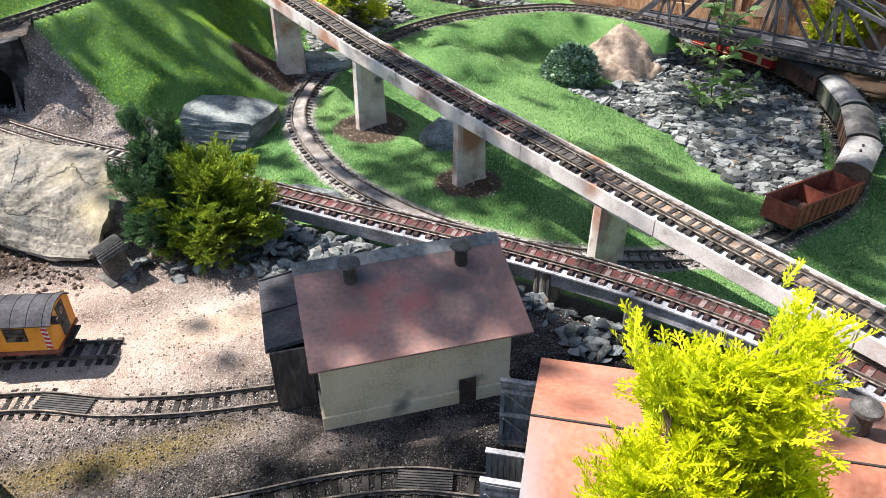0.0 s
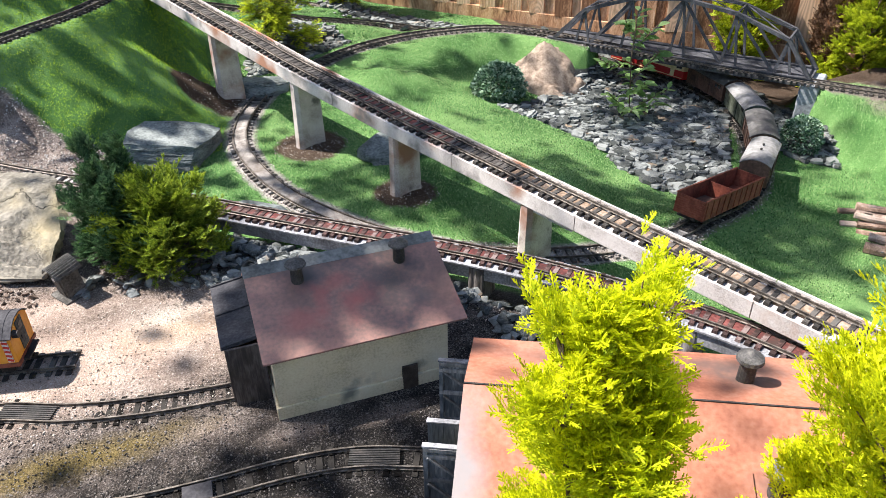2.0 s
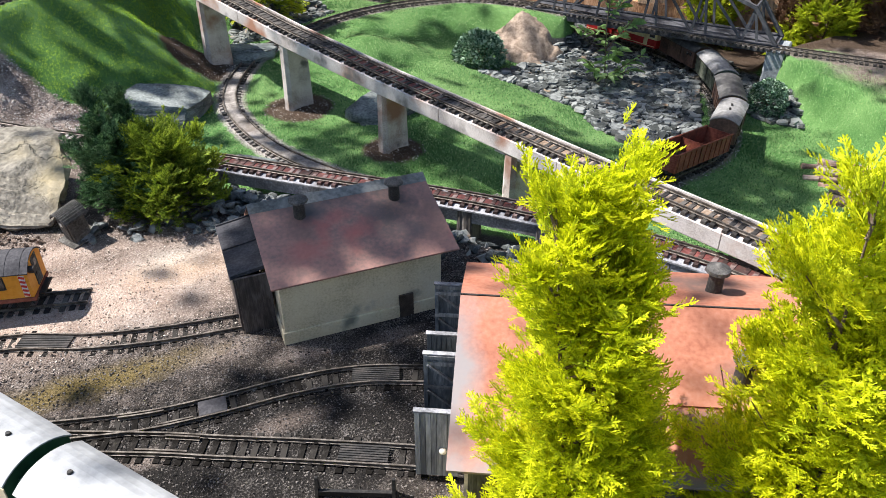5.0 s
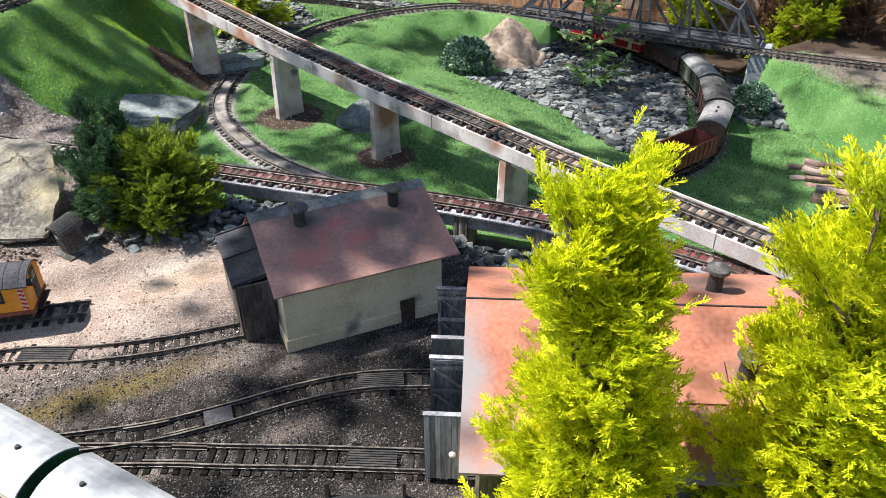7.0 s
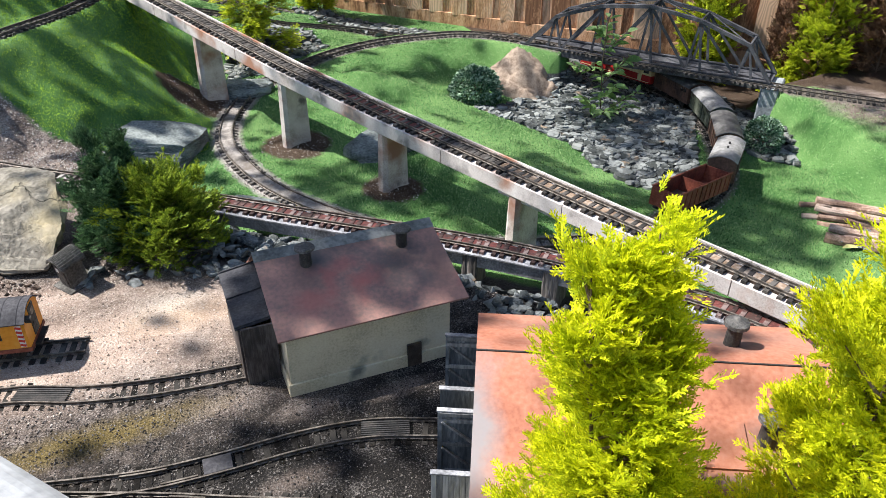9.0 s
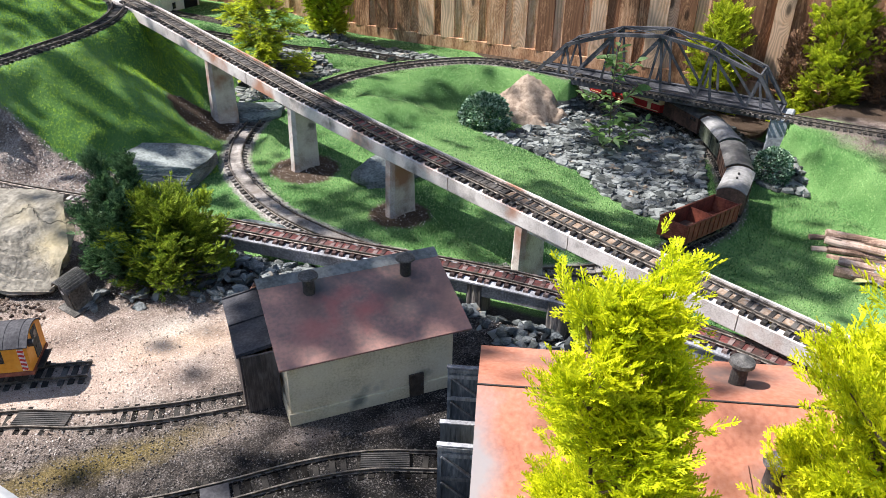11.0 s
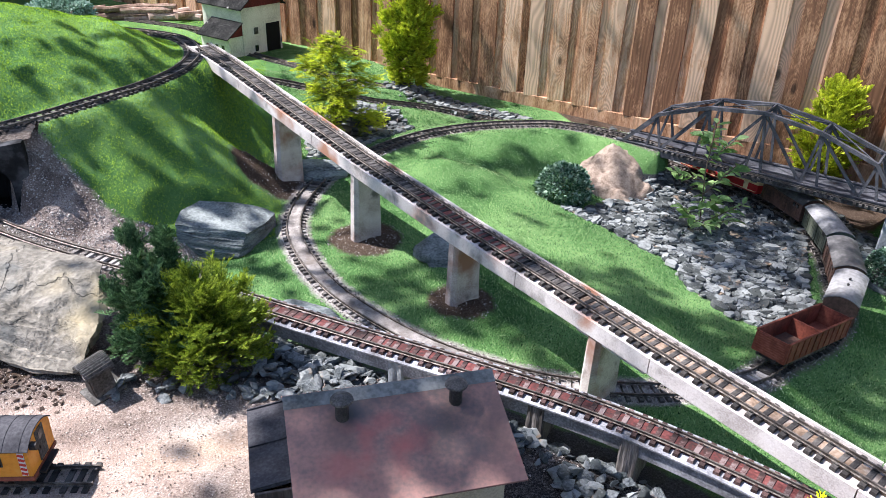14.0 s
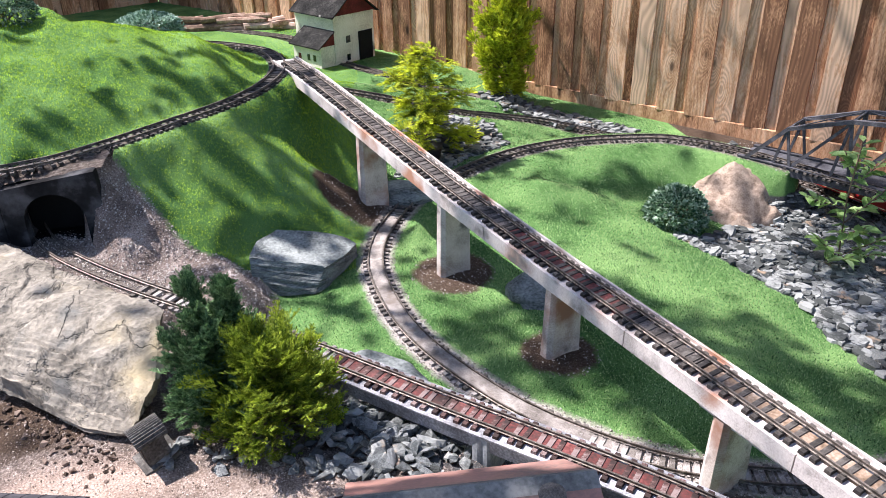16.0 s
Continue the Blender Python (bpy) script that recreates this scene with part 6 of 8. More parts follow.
# ---- foliage balls and leafy shrubs ----
def leaf_shape(n=1, long=1.0, wide=0.36, fold=0.12):
    v = [(0, 0, 0), (long * 0.35, wide * 0.8, fold), (long * 0.72, wide * 0.62, fold * 0.8), (long, 0, 0), (long * 0.72, -wide * 0.62, fold * 0.8), (long * 0.35, -wide * 0.8, fold), (long * 0.5, 0, 0)]
    return np.array(v, float), np.array([(0, 1, 6), (1, 2, 6), (2, 3, 6), (3, 4, 6), (4, 5, 6), (5, 0, 6)])


def ball_shrub(name, label, at, radii, n, size, seed, mat="leaf_box"):
    rng = np.random.default_rng(seed)
    sh = thing(name, label, "shrub", "clipped shrubs", at=pose(*at))
    bm = bmesh.new()
    for k in range(12):
        d = Vector((rng.normal(), rng.normal(), abs(rng.normal()) + 0.3)).normalized()
        beam(bm, (0, 0, -0.02), (d.x * radii[0] * 0.85, d.y * radii[1] * 0.85, d.z * radii[2] * 0.85), 0.003, 0.003)
    part("stem", bm, "bark", sh)
    d = rng.normal(0, 1, (n, 3))
    d /= np.linalg.norm(d, axis=1, keepdims=True)
    d[:, 2] = np.where(d[:, 2] < -0.35, -d[:, 2], d[:, 2])
    bump = 1 + 0.07 * np.sin(d[:, 0] * 7 + seed) * np.cos(d[:, 1] * 6 + seed * 2) + 0.04 * np.sin(d[:, 2] * 13)
    c = d * np.array(radii) * (bump * (0.72 + 0.28 * rng.uniform(0, 1, n) ** 0.4))[:, None]
    yaw = np.arctan2(d[:, 1], d[:, 0]) + rng.normal(0, 0.9, n)
    pitch = np.arcsin(np.clip(d[:, 2], -1, 1)) * 0.6 + rng.normal(0, 0.5, n)
    v, f = leaf_shape()
    me = scatter_mesh(v, f, turns(yaw, pitch, rng.normal(0, 0.8, n), size * rng.uniform(0.7, 1.25, n), c), "crown")
    me.materials.append(M[mat])
    part("crown", me, None, sh)
    return sh


ball_shrub("round_shrub", "round clipped shrub with tiny green leaves", (1.275, 1.60, height(1.275, 1.60) + 0.035), (0.105, 0.105, 0.098), 4600, 0.0145, 21)
ball_shrub("round_shrub", "silvery green shrub at the foot of the bank", (2.115, 0.775, height(2.115, 0.775) + 0.05), (0.065, 0.075, 0.085), 3000, 0.012, 22)
ball_shrub("round_shrub", "round green shrub on the upper hill", (-0.99, 2.36, height(-0.99, 2.36) + 0.03), (0.10, 0.10, 0.09), 3400, 0.013, 23)
ball_shrub("round_shrub", "pale green shrub behind the hill crest", (-0.60, 2.82, height(-0.60, 2.82) + 0.02), (0.14, 0.11, 0.08), 3400, 0.014, 24, "leaf_pale")


def make_sapling():
    rng = np.random.default_rng(31)
    x, y = 1.735, 1.315
    sap = thing("sapling", "young broad-leaved sapling among the slate", "sapling", at=pose(x, y, height(x, y)))
    cs = []
    stems = [((0, 0, 0), (-0.01, 0.02, 0.24)), ((-0.01, 0.02, 0.24), (-0.005, 0.02, 0.43)), ((0, 0, 0.02), (-0.13, -0.03, 0.13)), ((0, 0, 0.03), (0.13, -0.06, 0.12)), ((0, 0, 0.02), (0.04, -0.13, 0.10)),
             ((-0.005, 0.01, 0.15), (0.11, 0.0, 0.26)), ((-0.01, 0.02, 0.20), (-0.14, 0.05, 0.24)), ((0, 0.02, 0.28), (0.11, 0.03, 0.36)), ((0, 0, 0.02), (-0.08, -0.12, 0.09)), ((-0.005, 0.01, 0.1), (-0.03, -0.11, 0.19)), ((0, 0.02, 0.33), (-0.06, 0.02, 0.40))]
    for a, b in stems:
        bm = bmesh.new()
        beam(bm, a, b, 0.0035, 0.0035)
        part("twig", bm, "bark", sap)
        a, b = np.array(a), np.array(b)
        for k in range(16):
            t = 0.22 + 0.78 * k / 15
            c = a + (b - a) * t
            side = math.atan2(b[1] - a[1], b[0] - a[0]) + (1 if k % 2 else -1) * rng.uniform(0.6, 1.3)
            cs.append((c, side + rng.normal(0, 0.3), rng.normal(0.05, 0.25), rng.normal(0, 0.4), rng.uniform(0.036, 0.062)))
    v, f = leaf_shape(wide=0.30)
    me = scatter_mesh(v, f, turns(np.array([c[1] for c in cs]), np.array([c[2] for c in cs]), np.array([c[3] for c in cs]), np.array([c[4] for c in cs]), np.array([c[0] for c in cs])), "leaves")
    me.materials.append(M["leaf_sapling"])
    part("foliage", me, None, sap)


make_sapling()

bm = bmesh.new()
cyl(bm, 0.052, 0.062, 0.075, pose(0.48, 2.22, height(0.48, 2.22) - 0.01), 20)
cyl(bm, 0.066, 0.066, 0.010, pose(0.48, 2.22, height(0.48, 2.22) + 0.062), 20)
lone("plant_pot", bm, "pot", "dark plastic plant pot under the cypress", "plant pot")


# ---- loose stone ----
def chip_shapes(seed, count):
    """Flat irregular chips of slate, as shared point and face arrays."""
    rng = np.random.default_rng(seed)
    out = []
    for _ in range(count):
        n = int(rng.integers(5, 8))
        ang = (np.arange(n) + rng.uniform(-0.32, 0.32, n)) * 2 * np.pi / n
        r = rng.uniform(0.78, 1.0, n)
        x, y = r * np.cos(ang), r * np.sin(ang) * rng.uniform(0.5, 0.85)
        h = rng.uniform(0.10, 0.24)
        tilt = rng.uniform(-0.08, 0.08, 2)
        top = np.stack([x * 0.88, y * 0.88, h + tilt[0] * x + tilt[1] * y], -1)
        low = np.stack([x, y, -h + 0 * x], -1)
        mid = np.array([[top[:, 0].mean(), top[:, 1].mean(), h * 1.05]])
        v = np.vstack([low, top, mid])
        f = []
        for k in range(n):
            j = (k + 1) % n
            f += [(k, j, n + j), (k, n + j, n + k), (n + k, n + j, 2 * n)]
        out.append((v, np.array(f)))
    return out


def joined(groups, name, mat, label, category):
    """One object of kind stuff from several shapes with their poses."""
    V, F, base = [], [], 0
    for (v, f), mats in groups:
        n = len(mats)
        V.append((np.einsum("nij,vj->nvi", mats[:, :, :3], v) + mats[:, None, :, 3]).reshape(-1, 3))
        F.append((f[None] + (np.arange(n) * len(v))[:, None, None]).reshape(-1, 3) + base)
        base += n * len(v)
    V, F = np.concatenate(V), np.concatenate(F)
    me = bpy.data.meshes.new(name)
    me.vertices.add(len(V))
    me.vertices.foreach_set("co", V.astype(np.float32).ravel())
    me.loops.add(F.size)
    me.loops.foreach_set("vertex_index", F.astype(np.int32).ravel())
    me.polygons.add(len(F))
    me.polygons.foreach_set("loop_start", (np.arange(len(F)) * 3).astype(np.int32))
    me.update(calc_edges=True)
    if name not in ("hill_turf", "lawn_turf"):
        me.shade_flat()
    me.materials.append(M[mat])
    return tagged(new(name, me), label, category, kind="stuff")


def strewn(rng, n, box_, keep):
    x, y = rng.uniform(box_[0], box_[1], n), rng.uniform(box_[2], box_[3], n)
    z, cover = ground_at(x, y)
    m = keep(x, y, cover)
    return x[m], y[m], z[m]


def on_line(cover):
    return cover["ballast"] > 0.015


def make_slate_bed():
    rng = np.random.default_rng(41)
    x, y, z = strewn(rng, 25000, (0.3, 2.5, 0.55, 3.2), lambda x, y, c: (c["slate"] > 0.0) & ~on_line(c))
    low = (z < -0.115) | (y > 2.0) | (x < 1.45)
    x, y, z = x[low], y[low], z[low]
    n = len(x)
    size = rng.uniform(0.012, 0.027, n) * rng.choice([0.7, 1.0, 1.45], n)
    mats = turns(rng.uniform(0, 6.3, n), rng.normal(0, 0.13, n), rng.normal(0, 0.13, n), size, np.stack([x, y, z + rng.uniform(0.001, 0.012, n)], -1))
    shapes = chip_shapes(5, 9)
    which = rng.integers(0, 9, n)
    bed = thing("slate_bed", "bed of loose grey-green slate chips on the lawn", "slate bed", at=pose(1.5, 0.9, -0.19))
    inv = bed.matrix_world.inverted()
    first = np.zeros(n, bool)
    first[np.argsort(y + 0.4 * np.maximum(0, x - 2.0))[:300]] = True
    meshes = []
    for v, f in shapes:
        me = bpy.data.meshes.new("slate_chip")
        me.from_pydata(v.tolist(), [], f.tolist())
        me.materials.append(M["slate"])
        meshes.append(me)
    for i in np.nonzero(first)[0]:
        ob = part("slate_chip", meshes[which[i]], None, bed)
        ob.matrix_parent_inverse = inv
        ob.matrix_basis = Matrix([list(r) for r in mats[i]] + [[0, 0, 0, 1]])
    rest = joined([(s, mats[(which == i) & ~first]) for i, s in enumerate(shapes)], "slate_chip_rest", "slate", "", "")
    rest.parent = bed
    rest.matrix_parent_inverse = inv


make_slate_bed()


def make_stones():
    """Single slate stones heaped along the trestle and the yard's edge."""
    rng = np.random.default_rng(43)
    meshes = []
    for i in range(12):
        bm = bmesh.new()
        for p in rng.normal(0, 1, (15, 3)):
            p = p / np.linalg.norm(p) * rng.uniform(0.86, 1.0)
            bm.verts.new((p[0] * 1.15, p[1] * rng.uniform(0.62, 0.9), p[2] * (0.22 + 0.028 * i)))
        bmesh.ops.convex_hull(bm, input=bm.verts[:])
        bmesh.ops.delete(bm, geom=[v for v in bm.verts if not v.link_faces], context="VERTS")
        meshes.append(as_mesh(bm, "slate_stone"))
    spots = [(0.00, 0.585, 0.15, 120), (0.13, 0.50, 0.13, 110), (0.47, 0.21, 0.11, 95), (0.60, 0.06, 0.11, 75), (0.34, 0.39, 0.06, 26), (0.40, 0.33, 0.06, 10), (-0.30, 0.60, 0.05, 9), (-0.22, 0.56, 0.04, 7), (1.86, 0.12, 0.07, 9), (1.02, 2.83, 0.10, 16), (1.24, 2.66, 0.09, 12), (0.80, 3.05, 0.1, 8)]
    rest = []
    for cx, cy, r, n in spots:
        for k in range(n):
            a, d = rng.uniform(0, 6.3), r * math.sqrt(rng.uniform(0, 1))
            x, y = cx + d * math.cos(a), cy + d * math.sin(a) * 0.75
            s = rng.uniform(0.010, 0.027) * (1.25 if k % 7 == 0 else 1.0)
            m = pose(x, y, height(x, y) + s * 0.25 + rng.uniform(0, 0.03) * (1 - d / r), rng.normal(0, 22), rng.normal(0, 22), rng.uniform(0, 360)) @ Matrix.Scale(s, 4)
            shape = int(rng.integers(0, 12))
            if y > 2 or k % 9 > 4:
                rest.append((shape, m))
                continue
            ob = new("slate_stone", meshes[shape])
            ob.matrix_world = m
            tagged(ob, "loose grey-green slate stone on the bank", "stone", "loose slate stones")
    bm = bmesh.new()
    for shape, m in rest:
        count = len(bm.verts)
        bm.from_mesh(meshes[shape])
        bm.verts.ensure_lookup_table()
        for v in bm.verts[count:]:
            v.co = m @ v.co
    lone("stone_heap", bm, "slate", "heaped grey-green slate stones along the trestle bank", "stones", kind="stuff")


make_stones()


def make_gravel():
    rng = np.random.default_rng(47)
    pebble = np.array([(1, 0, 0.1), (0.2, 0.8, 0), (-0.9, 0.3, -0.1), (-0.3, -0.85, 0.1), (0.1, 0, 0.7), (0, 0.1, -0.6)]), np.array([(0, 1, 4), (1, 2, 4), (2, 3, 4), (3, 0, 4), (1, 0, 5), (2, 1, 5), (3, 2, 5), (0, 3, 5)])
    for count, name, mat, label, low, high in ((60000, "yard_gravel", "gravel_dark", "loose dark gravel of the sooty yard", -0.6, 0.17), (26000, "sand_gravel", "gravel_sand", "loose pale gravel on the sandy yard", 0.10, 0.80)):
        x, y, z = strewn(rng, count, (-0.95, 0.75, low, high), lambda x, y, c: (c["yard"] > 0.0) & ~((x > -0.01) & (x < 0.34) & (y > -0.02) & (y < 0.35)))
        n = len(x)
        size = 0.0008 + 0.0024 * rng.uniform(0, 1, n) ** 4
        mats = turns(rng.uniform(0, 6.3, n), rng.normal(0, 0.6, n), rng.normal(0, 0.6, n), size, np.stack([x, y, z + size * 0.3], -1))
        joined([(pebble, mats)], name, mat, label, "gravel")
    # crumbled clods under the overhang of the pale slab
    n = 420
    u = rng.uniform(0, 1, n)
    x, y = -0.44 - 0.42 * u + rng.normal(0, 0.018, n), 0.60 + 0.34 * u + rng.normal(0, 0.028, n)
    z = ground_at(x, y)[0]
    size = 0.002 + 0.010 * rng.uniform(0, 1, n) ** 3
    mats = turns(rng.uniform(0, 6.3, n), rng.normal(0, 0.6, n), rng.normal(0, 0.6, n), size, np.stack([x, y, z + size * 0.2], -1))
    joined([(pebble, mats)], "soil_clods", "clod", "crumbled brown clods of soil below the slab", "soil")
    x, y, z = strewn(rng, 110000, (0.05, 2.3, 0.25, 2.3), lambda x, y, c: (c["ballast"] > 0.002) | ((c["bare"] > 0.0) & (rng.uniform(0, 1, len(x)) < 0.4)))
    n = len(x)
    size = 0.0012 + 0.0026 * rng.uniform(0, 1, n) ** 2
    mats = turns(rng.uniform(0, 6.3, n), rng.normal(0, 0.6, n), rng.normal(0, 0.6, n), size, np.stack([x, y, z + size * 0.3], -1))
    joined([(pebble, mats)], "track_ballast", "gravel_pale", "loose ballast along the railway line", "ballast")
    x, y, z = strewn(rng, 26000, (-0.95, -0.05, 0.9, 1.65), lambda x, y, c: (c["spoil"] > 0.0))
    n = len(x)
    size = 0.0014 + 0.003 * rng.uniform(0, 1, n) ** 3
    mats = turns(rng.uniform(0, 6.3, n), rng.normal(0, 0.6, n), rng.normal(0, 0.6, n), size, np.stack([x, y, z + size * 0.3], -1))
    joined([(pebble, mats)], "spoil_gravel", "gravel_pale", "grey spoil below the tunnel mouth", "gravel")


M["gravel_dark"] = material("dark_gravel", [(0.018, 0.016, 0.015), (0.065, 0.057, 0.052), (0.22, 0.195, 0.178)], 30, 0.9, random=0.8, bump=0)
M["gravel_sand"] = material("sandy_gravel", [(0.14, 0.105, 0.085), (0.34, 0.265, 0.22), (0.60, 0.52, 0.46)], 30, 0.9, random=0.9, bump=0)
M["clod"] = material("soil_clod", [(0.03, 0.02, 0.014), (0.085, 0.058, 0.043), (0.20, 0.15, 0.12)], 30, 0.95, random=0.8, bump=0)
M["gravel_pale"] = material("pale_gravel", [(0.12, 0.10, 0.09), (0.30, 0.26, 0.235), (0.55, 0.51, 0.47)], 30, 0.9, random=0.7, bump=0)
make_gravel()


def make_turf(name, mat, label, patches, low, high, seed):
    """Short blades of artificial turf."""
    rng = np.random.default_rng(seed)
    parts_ = []
    for n, b in patches:
        x, y, z = strewn(rng, n, b, lambda x, y, c: (c["yard"] < 0.0) & (c["slate"] < -0.005) & (c["bare"] < 0.0) & (c["ballast"] < 0.0) & (c["bank"] < 0.0) & (c["spoil"] < 0.0) & ((x < 0.16 + 0.1 * np.maximum(0, y - 1.9) - 0.45 * smooth(1.42, 1.30, y)) == (name == "hill_turf")))
        m = len(x)
        size = rng.uniform(low, high, m)
        parts_.append(turns(rng.uniform(0, 6.3, m), rng.uniform(0.7, 1.5, m), rng.uniform(0, 6.3, m), size, np.stack([x, y, z - 0.001], -1)))
    blade = np.array([(0, -0.22, 0), (0, 0.22, 0), (1, 0, 0)]), np.array([(0, 1, 2)])
    joined([(blade, np.concatenate(parts_))], name, mat, label, "turf")


M["hill_blade"] = material("hill_blade", [(0.07, 0.16, 0.010), (0.30, 0.50, 0.03), (0.52, 0.72, 0.07)], 90.0, 0.7, random=0.7, bump=0, translucent=0.5)
M["lawn_blade"] = material("lawn_blade", [(0.015, 0.06, 0.016), (0.17, 0.33, 0.11), (0.56, 0.72, 0.36)], 90.0, 0.7, random=1.15, bump=0, translucent=0.4)
make_turf("hill_turf", "hill_blade", "yellow-green artificial turf on the hill", ((340000, (-1.3, 0.40, 1.0, 3.3)), (60000, (-1.0, 0.6, 3.3, 4.9))), 0.0034, 0.0070, 53)
make_turf("lawn_turf", "lawn_blade", "short green artificial turf of the lawn", ((275000, (-0.25, 2.6, 0.0, 2.3)), (95000, (0.2, 1.7, 2.1, 3.35)), (20000, (0.4, 1.2, 3.35, 4.0))), 0.0034, 0.0074, 54)


# ---- rolling stock ----
LOOP_S = np.r_[0, np.cumsum(np.linalg.norm(np.diff(LOOP, axis=0), axis=1))]


def along(line, s0, gap):
    """The pose of a vehicle whose wheels stand gap apart round the place s0 of a line, x ahead."""
    s = np.r_[0, np.cumsum(np.linalg.norm(np.diff(line, axis=0), axis=1))]
    a, b = (Vector([float(np.interp(s0 + d, s, line[:, k])) for k in range(3)]) for d in (-gap / 2, gap / 2))
    x = (b - a).normalized()
    y = Vector((-x.y, x.x, 0)).normalized()
    m = Matrix((x, y, x.cross(y))).transposed().to_4x4()
    m.translation = (a + b) / 2
    return m


def wheel_meshes():
    bm = bmesh.new()
    bmesh.ops.create_cone(bm, cap_ends=True, segments=18, radius1=0.0165, radius2=0.0165, depth=0.002, matrix=pose(0, 0.001, 0, 90))
    bmesh.ops.create_cone(bm, cap_ends=True, segments=18, radius1=0.0145, radius2=0.0145, depth=0.006, matrix=pose(0, -0.003, 0, 90))
    return as_mesh(bm, "chassis")


WHEEL = wheel_meshes()


def underframe(v, length, width, gap):
    part("underframe", solid((length - 0.012, width * 0.62, 0.010), pose(0, 0, 0.027), 0.001), "chassis", v)
    for x in (-gap / 2, gap / 2):
        part("axle", solid((0.003, 0.044, 0.003), pose(x, 0, 0.0145)), "chassis", v)
        for s in (-1, 1):
            w = part("wheel", WHEEL, None, v)
            w.matrix_basis = pose(x, s * 0.0235, 0.0145, 0, 0, 180 if s < 0 else 0)
            part("axle_box", solid((0.012, 0.005, 0.014), pose(x, s * 0.034, 0.017), 0.001), "chassis", v)
    for s in (-1, 1):
        part("coupling", solid((0.022, 0.008, 0.005), pose(s * (length / 2 + 0.006), 0, 0.021), 0.001), "chassis", v)
        for y in (-0.024, 0.024):
            bm = bmesh.new()
            cyl(bm, 0.0022, 0.0022, 0.009, pose(s * (length / 2 - 0.001), y, 0.033, 0, 90 * s, 0), 8)
            cyl(bm, 0.0050, 0.0046, 0.002, pose(s * (length / 2 + 0.008), y, 0.033, 0, 90 * s, 0), 12)
            part("buffer", bm, "chassis", v)


def arched_roof(v, length, width, z, rise, mat, over=0.004, ribs=0, name="roof", label=""):
    n = 10
    out = []
    for k in range(n + 1):
        a = -1 + 2 * k / n
        out.append((a * (width / 2 + over), z + rise * (1 - abs(a) ** 2.2)))
    pts = out + [(x * 0.985, zz - 0.0025) for x, zz in out[::-1]]
    bm = prism(pts, length + 2 * over, Matrix(((0, 1, 0, -length / 2 - over), (1, 0, 0, 0), (0, 0, 1, 0), (0, 0, 0, 1))))
    roof = part(name, bm, mat, v, label)
    for i in range(ribs):
        x = -length / 2 + length * (i + 0.5) / ribs
        rb = prism([(px * 1.004, pz + 0.0009) for px, pz in out] + [(px * 0.99, pz - 0.001) for px, pz in out[::-1]], 0.002, Matrix(((0, 1, 0, x), (1, 0, 0, 0), (0, 0, 1, 0), (0, 0, 0, 1))))
        part("roof_rib", rb, mat, roof)
    return roof


def gable_end(width, z0, z1, rise):
    n = 10
    top = [((-1 + 2 * k / n) * width / 2, z1 + rise * 0.95 * (1 - abs(-1 + 2 * k / n) ** 2.2)) for k in range(n + 1)]
    return [(-width / 2, z0)] + top + [(width / 2, z0)]


def box_wagon(m, label, body, roof, length=0.245, width=0.092, vents=0, small_window=False):
    v = thing("goods_wagon", label, "goods wagon", "wagons of the goods train", at=m)
    underframe(v, length, width, length * 0.55)
    z0, z1 = 0.033, 0.104
    bm = prism(gable_end(width, z0, z1, 0.016), length, Matrix(((0, 1, 0, -length / 2), (1, 0, 0, 0), (0, 0, 1, 0), (0, 0, 0, 1))))
    part("body", bm, body, v)
    arched_roof(v, length, width, z1 + 0.001, 0.018, roof, ribs=0)
    for s in (-1, 1):
        y = s * (width / 2 + 0.0012)
        door = part("sliding_door", solid((length * 0.26, 0.003, 0.062), pose(0, y, 0.068)), body, v)
        for k in range(5):
            part("door_board", solid((length * 0.045, 0.0012, 0.060), pose((k - 2) * length * 0.051, y + s * 0.0019, 0.068)), body, door)
        part("door_rail", solid((length * 0.56, 0.002, 0.002), pose(length * 0.12, y + s * 0.0005, 0.1015)), "chassis", v)
        for k in range(11):
            x = -length / 2 + (k + 0.5) * length / 11
            if abs(x) > length * 0.15:
                part("post", solid((0.003, 0.002, 0.066), pose(x, y - s * 0.0005, 0.0675)), body, v) if k % 2 == 0 else part("body_board", solid((length / 13, 0.0008, 0.066), pose(x, y - s * 0.0009, 0.0675)), body, v)
        if small_window:
            for x in (-0.098, -0.078):
                part("window", solid((0.012, 0.002, 0.014), pose(x, y + s * 0.0006, 0.088)), "glass", v)
        else:
            for x in (-length * 0.38, length * 0.38):
                part("louvre", solid((0.022, 0.002, 0.010), pose(x, y + s * 0.0006, 0.092)), "chassis", v)
    for k in range(vents):
        bm = bmesh.new()
        cyl(bm, 0.0035, 0.0030, 0.006, pose(-0.025 + 0.05 * k, 0.0, 0.1215), 10)
        cyl(bm, 0.0052, 0.0030, 0.003, pose(-0.025 + 0.05 * k, 0.0, 0.127), 10)
        part("roof_vent", bm, "chassis", v)
    return v


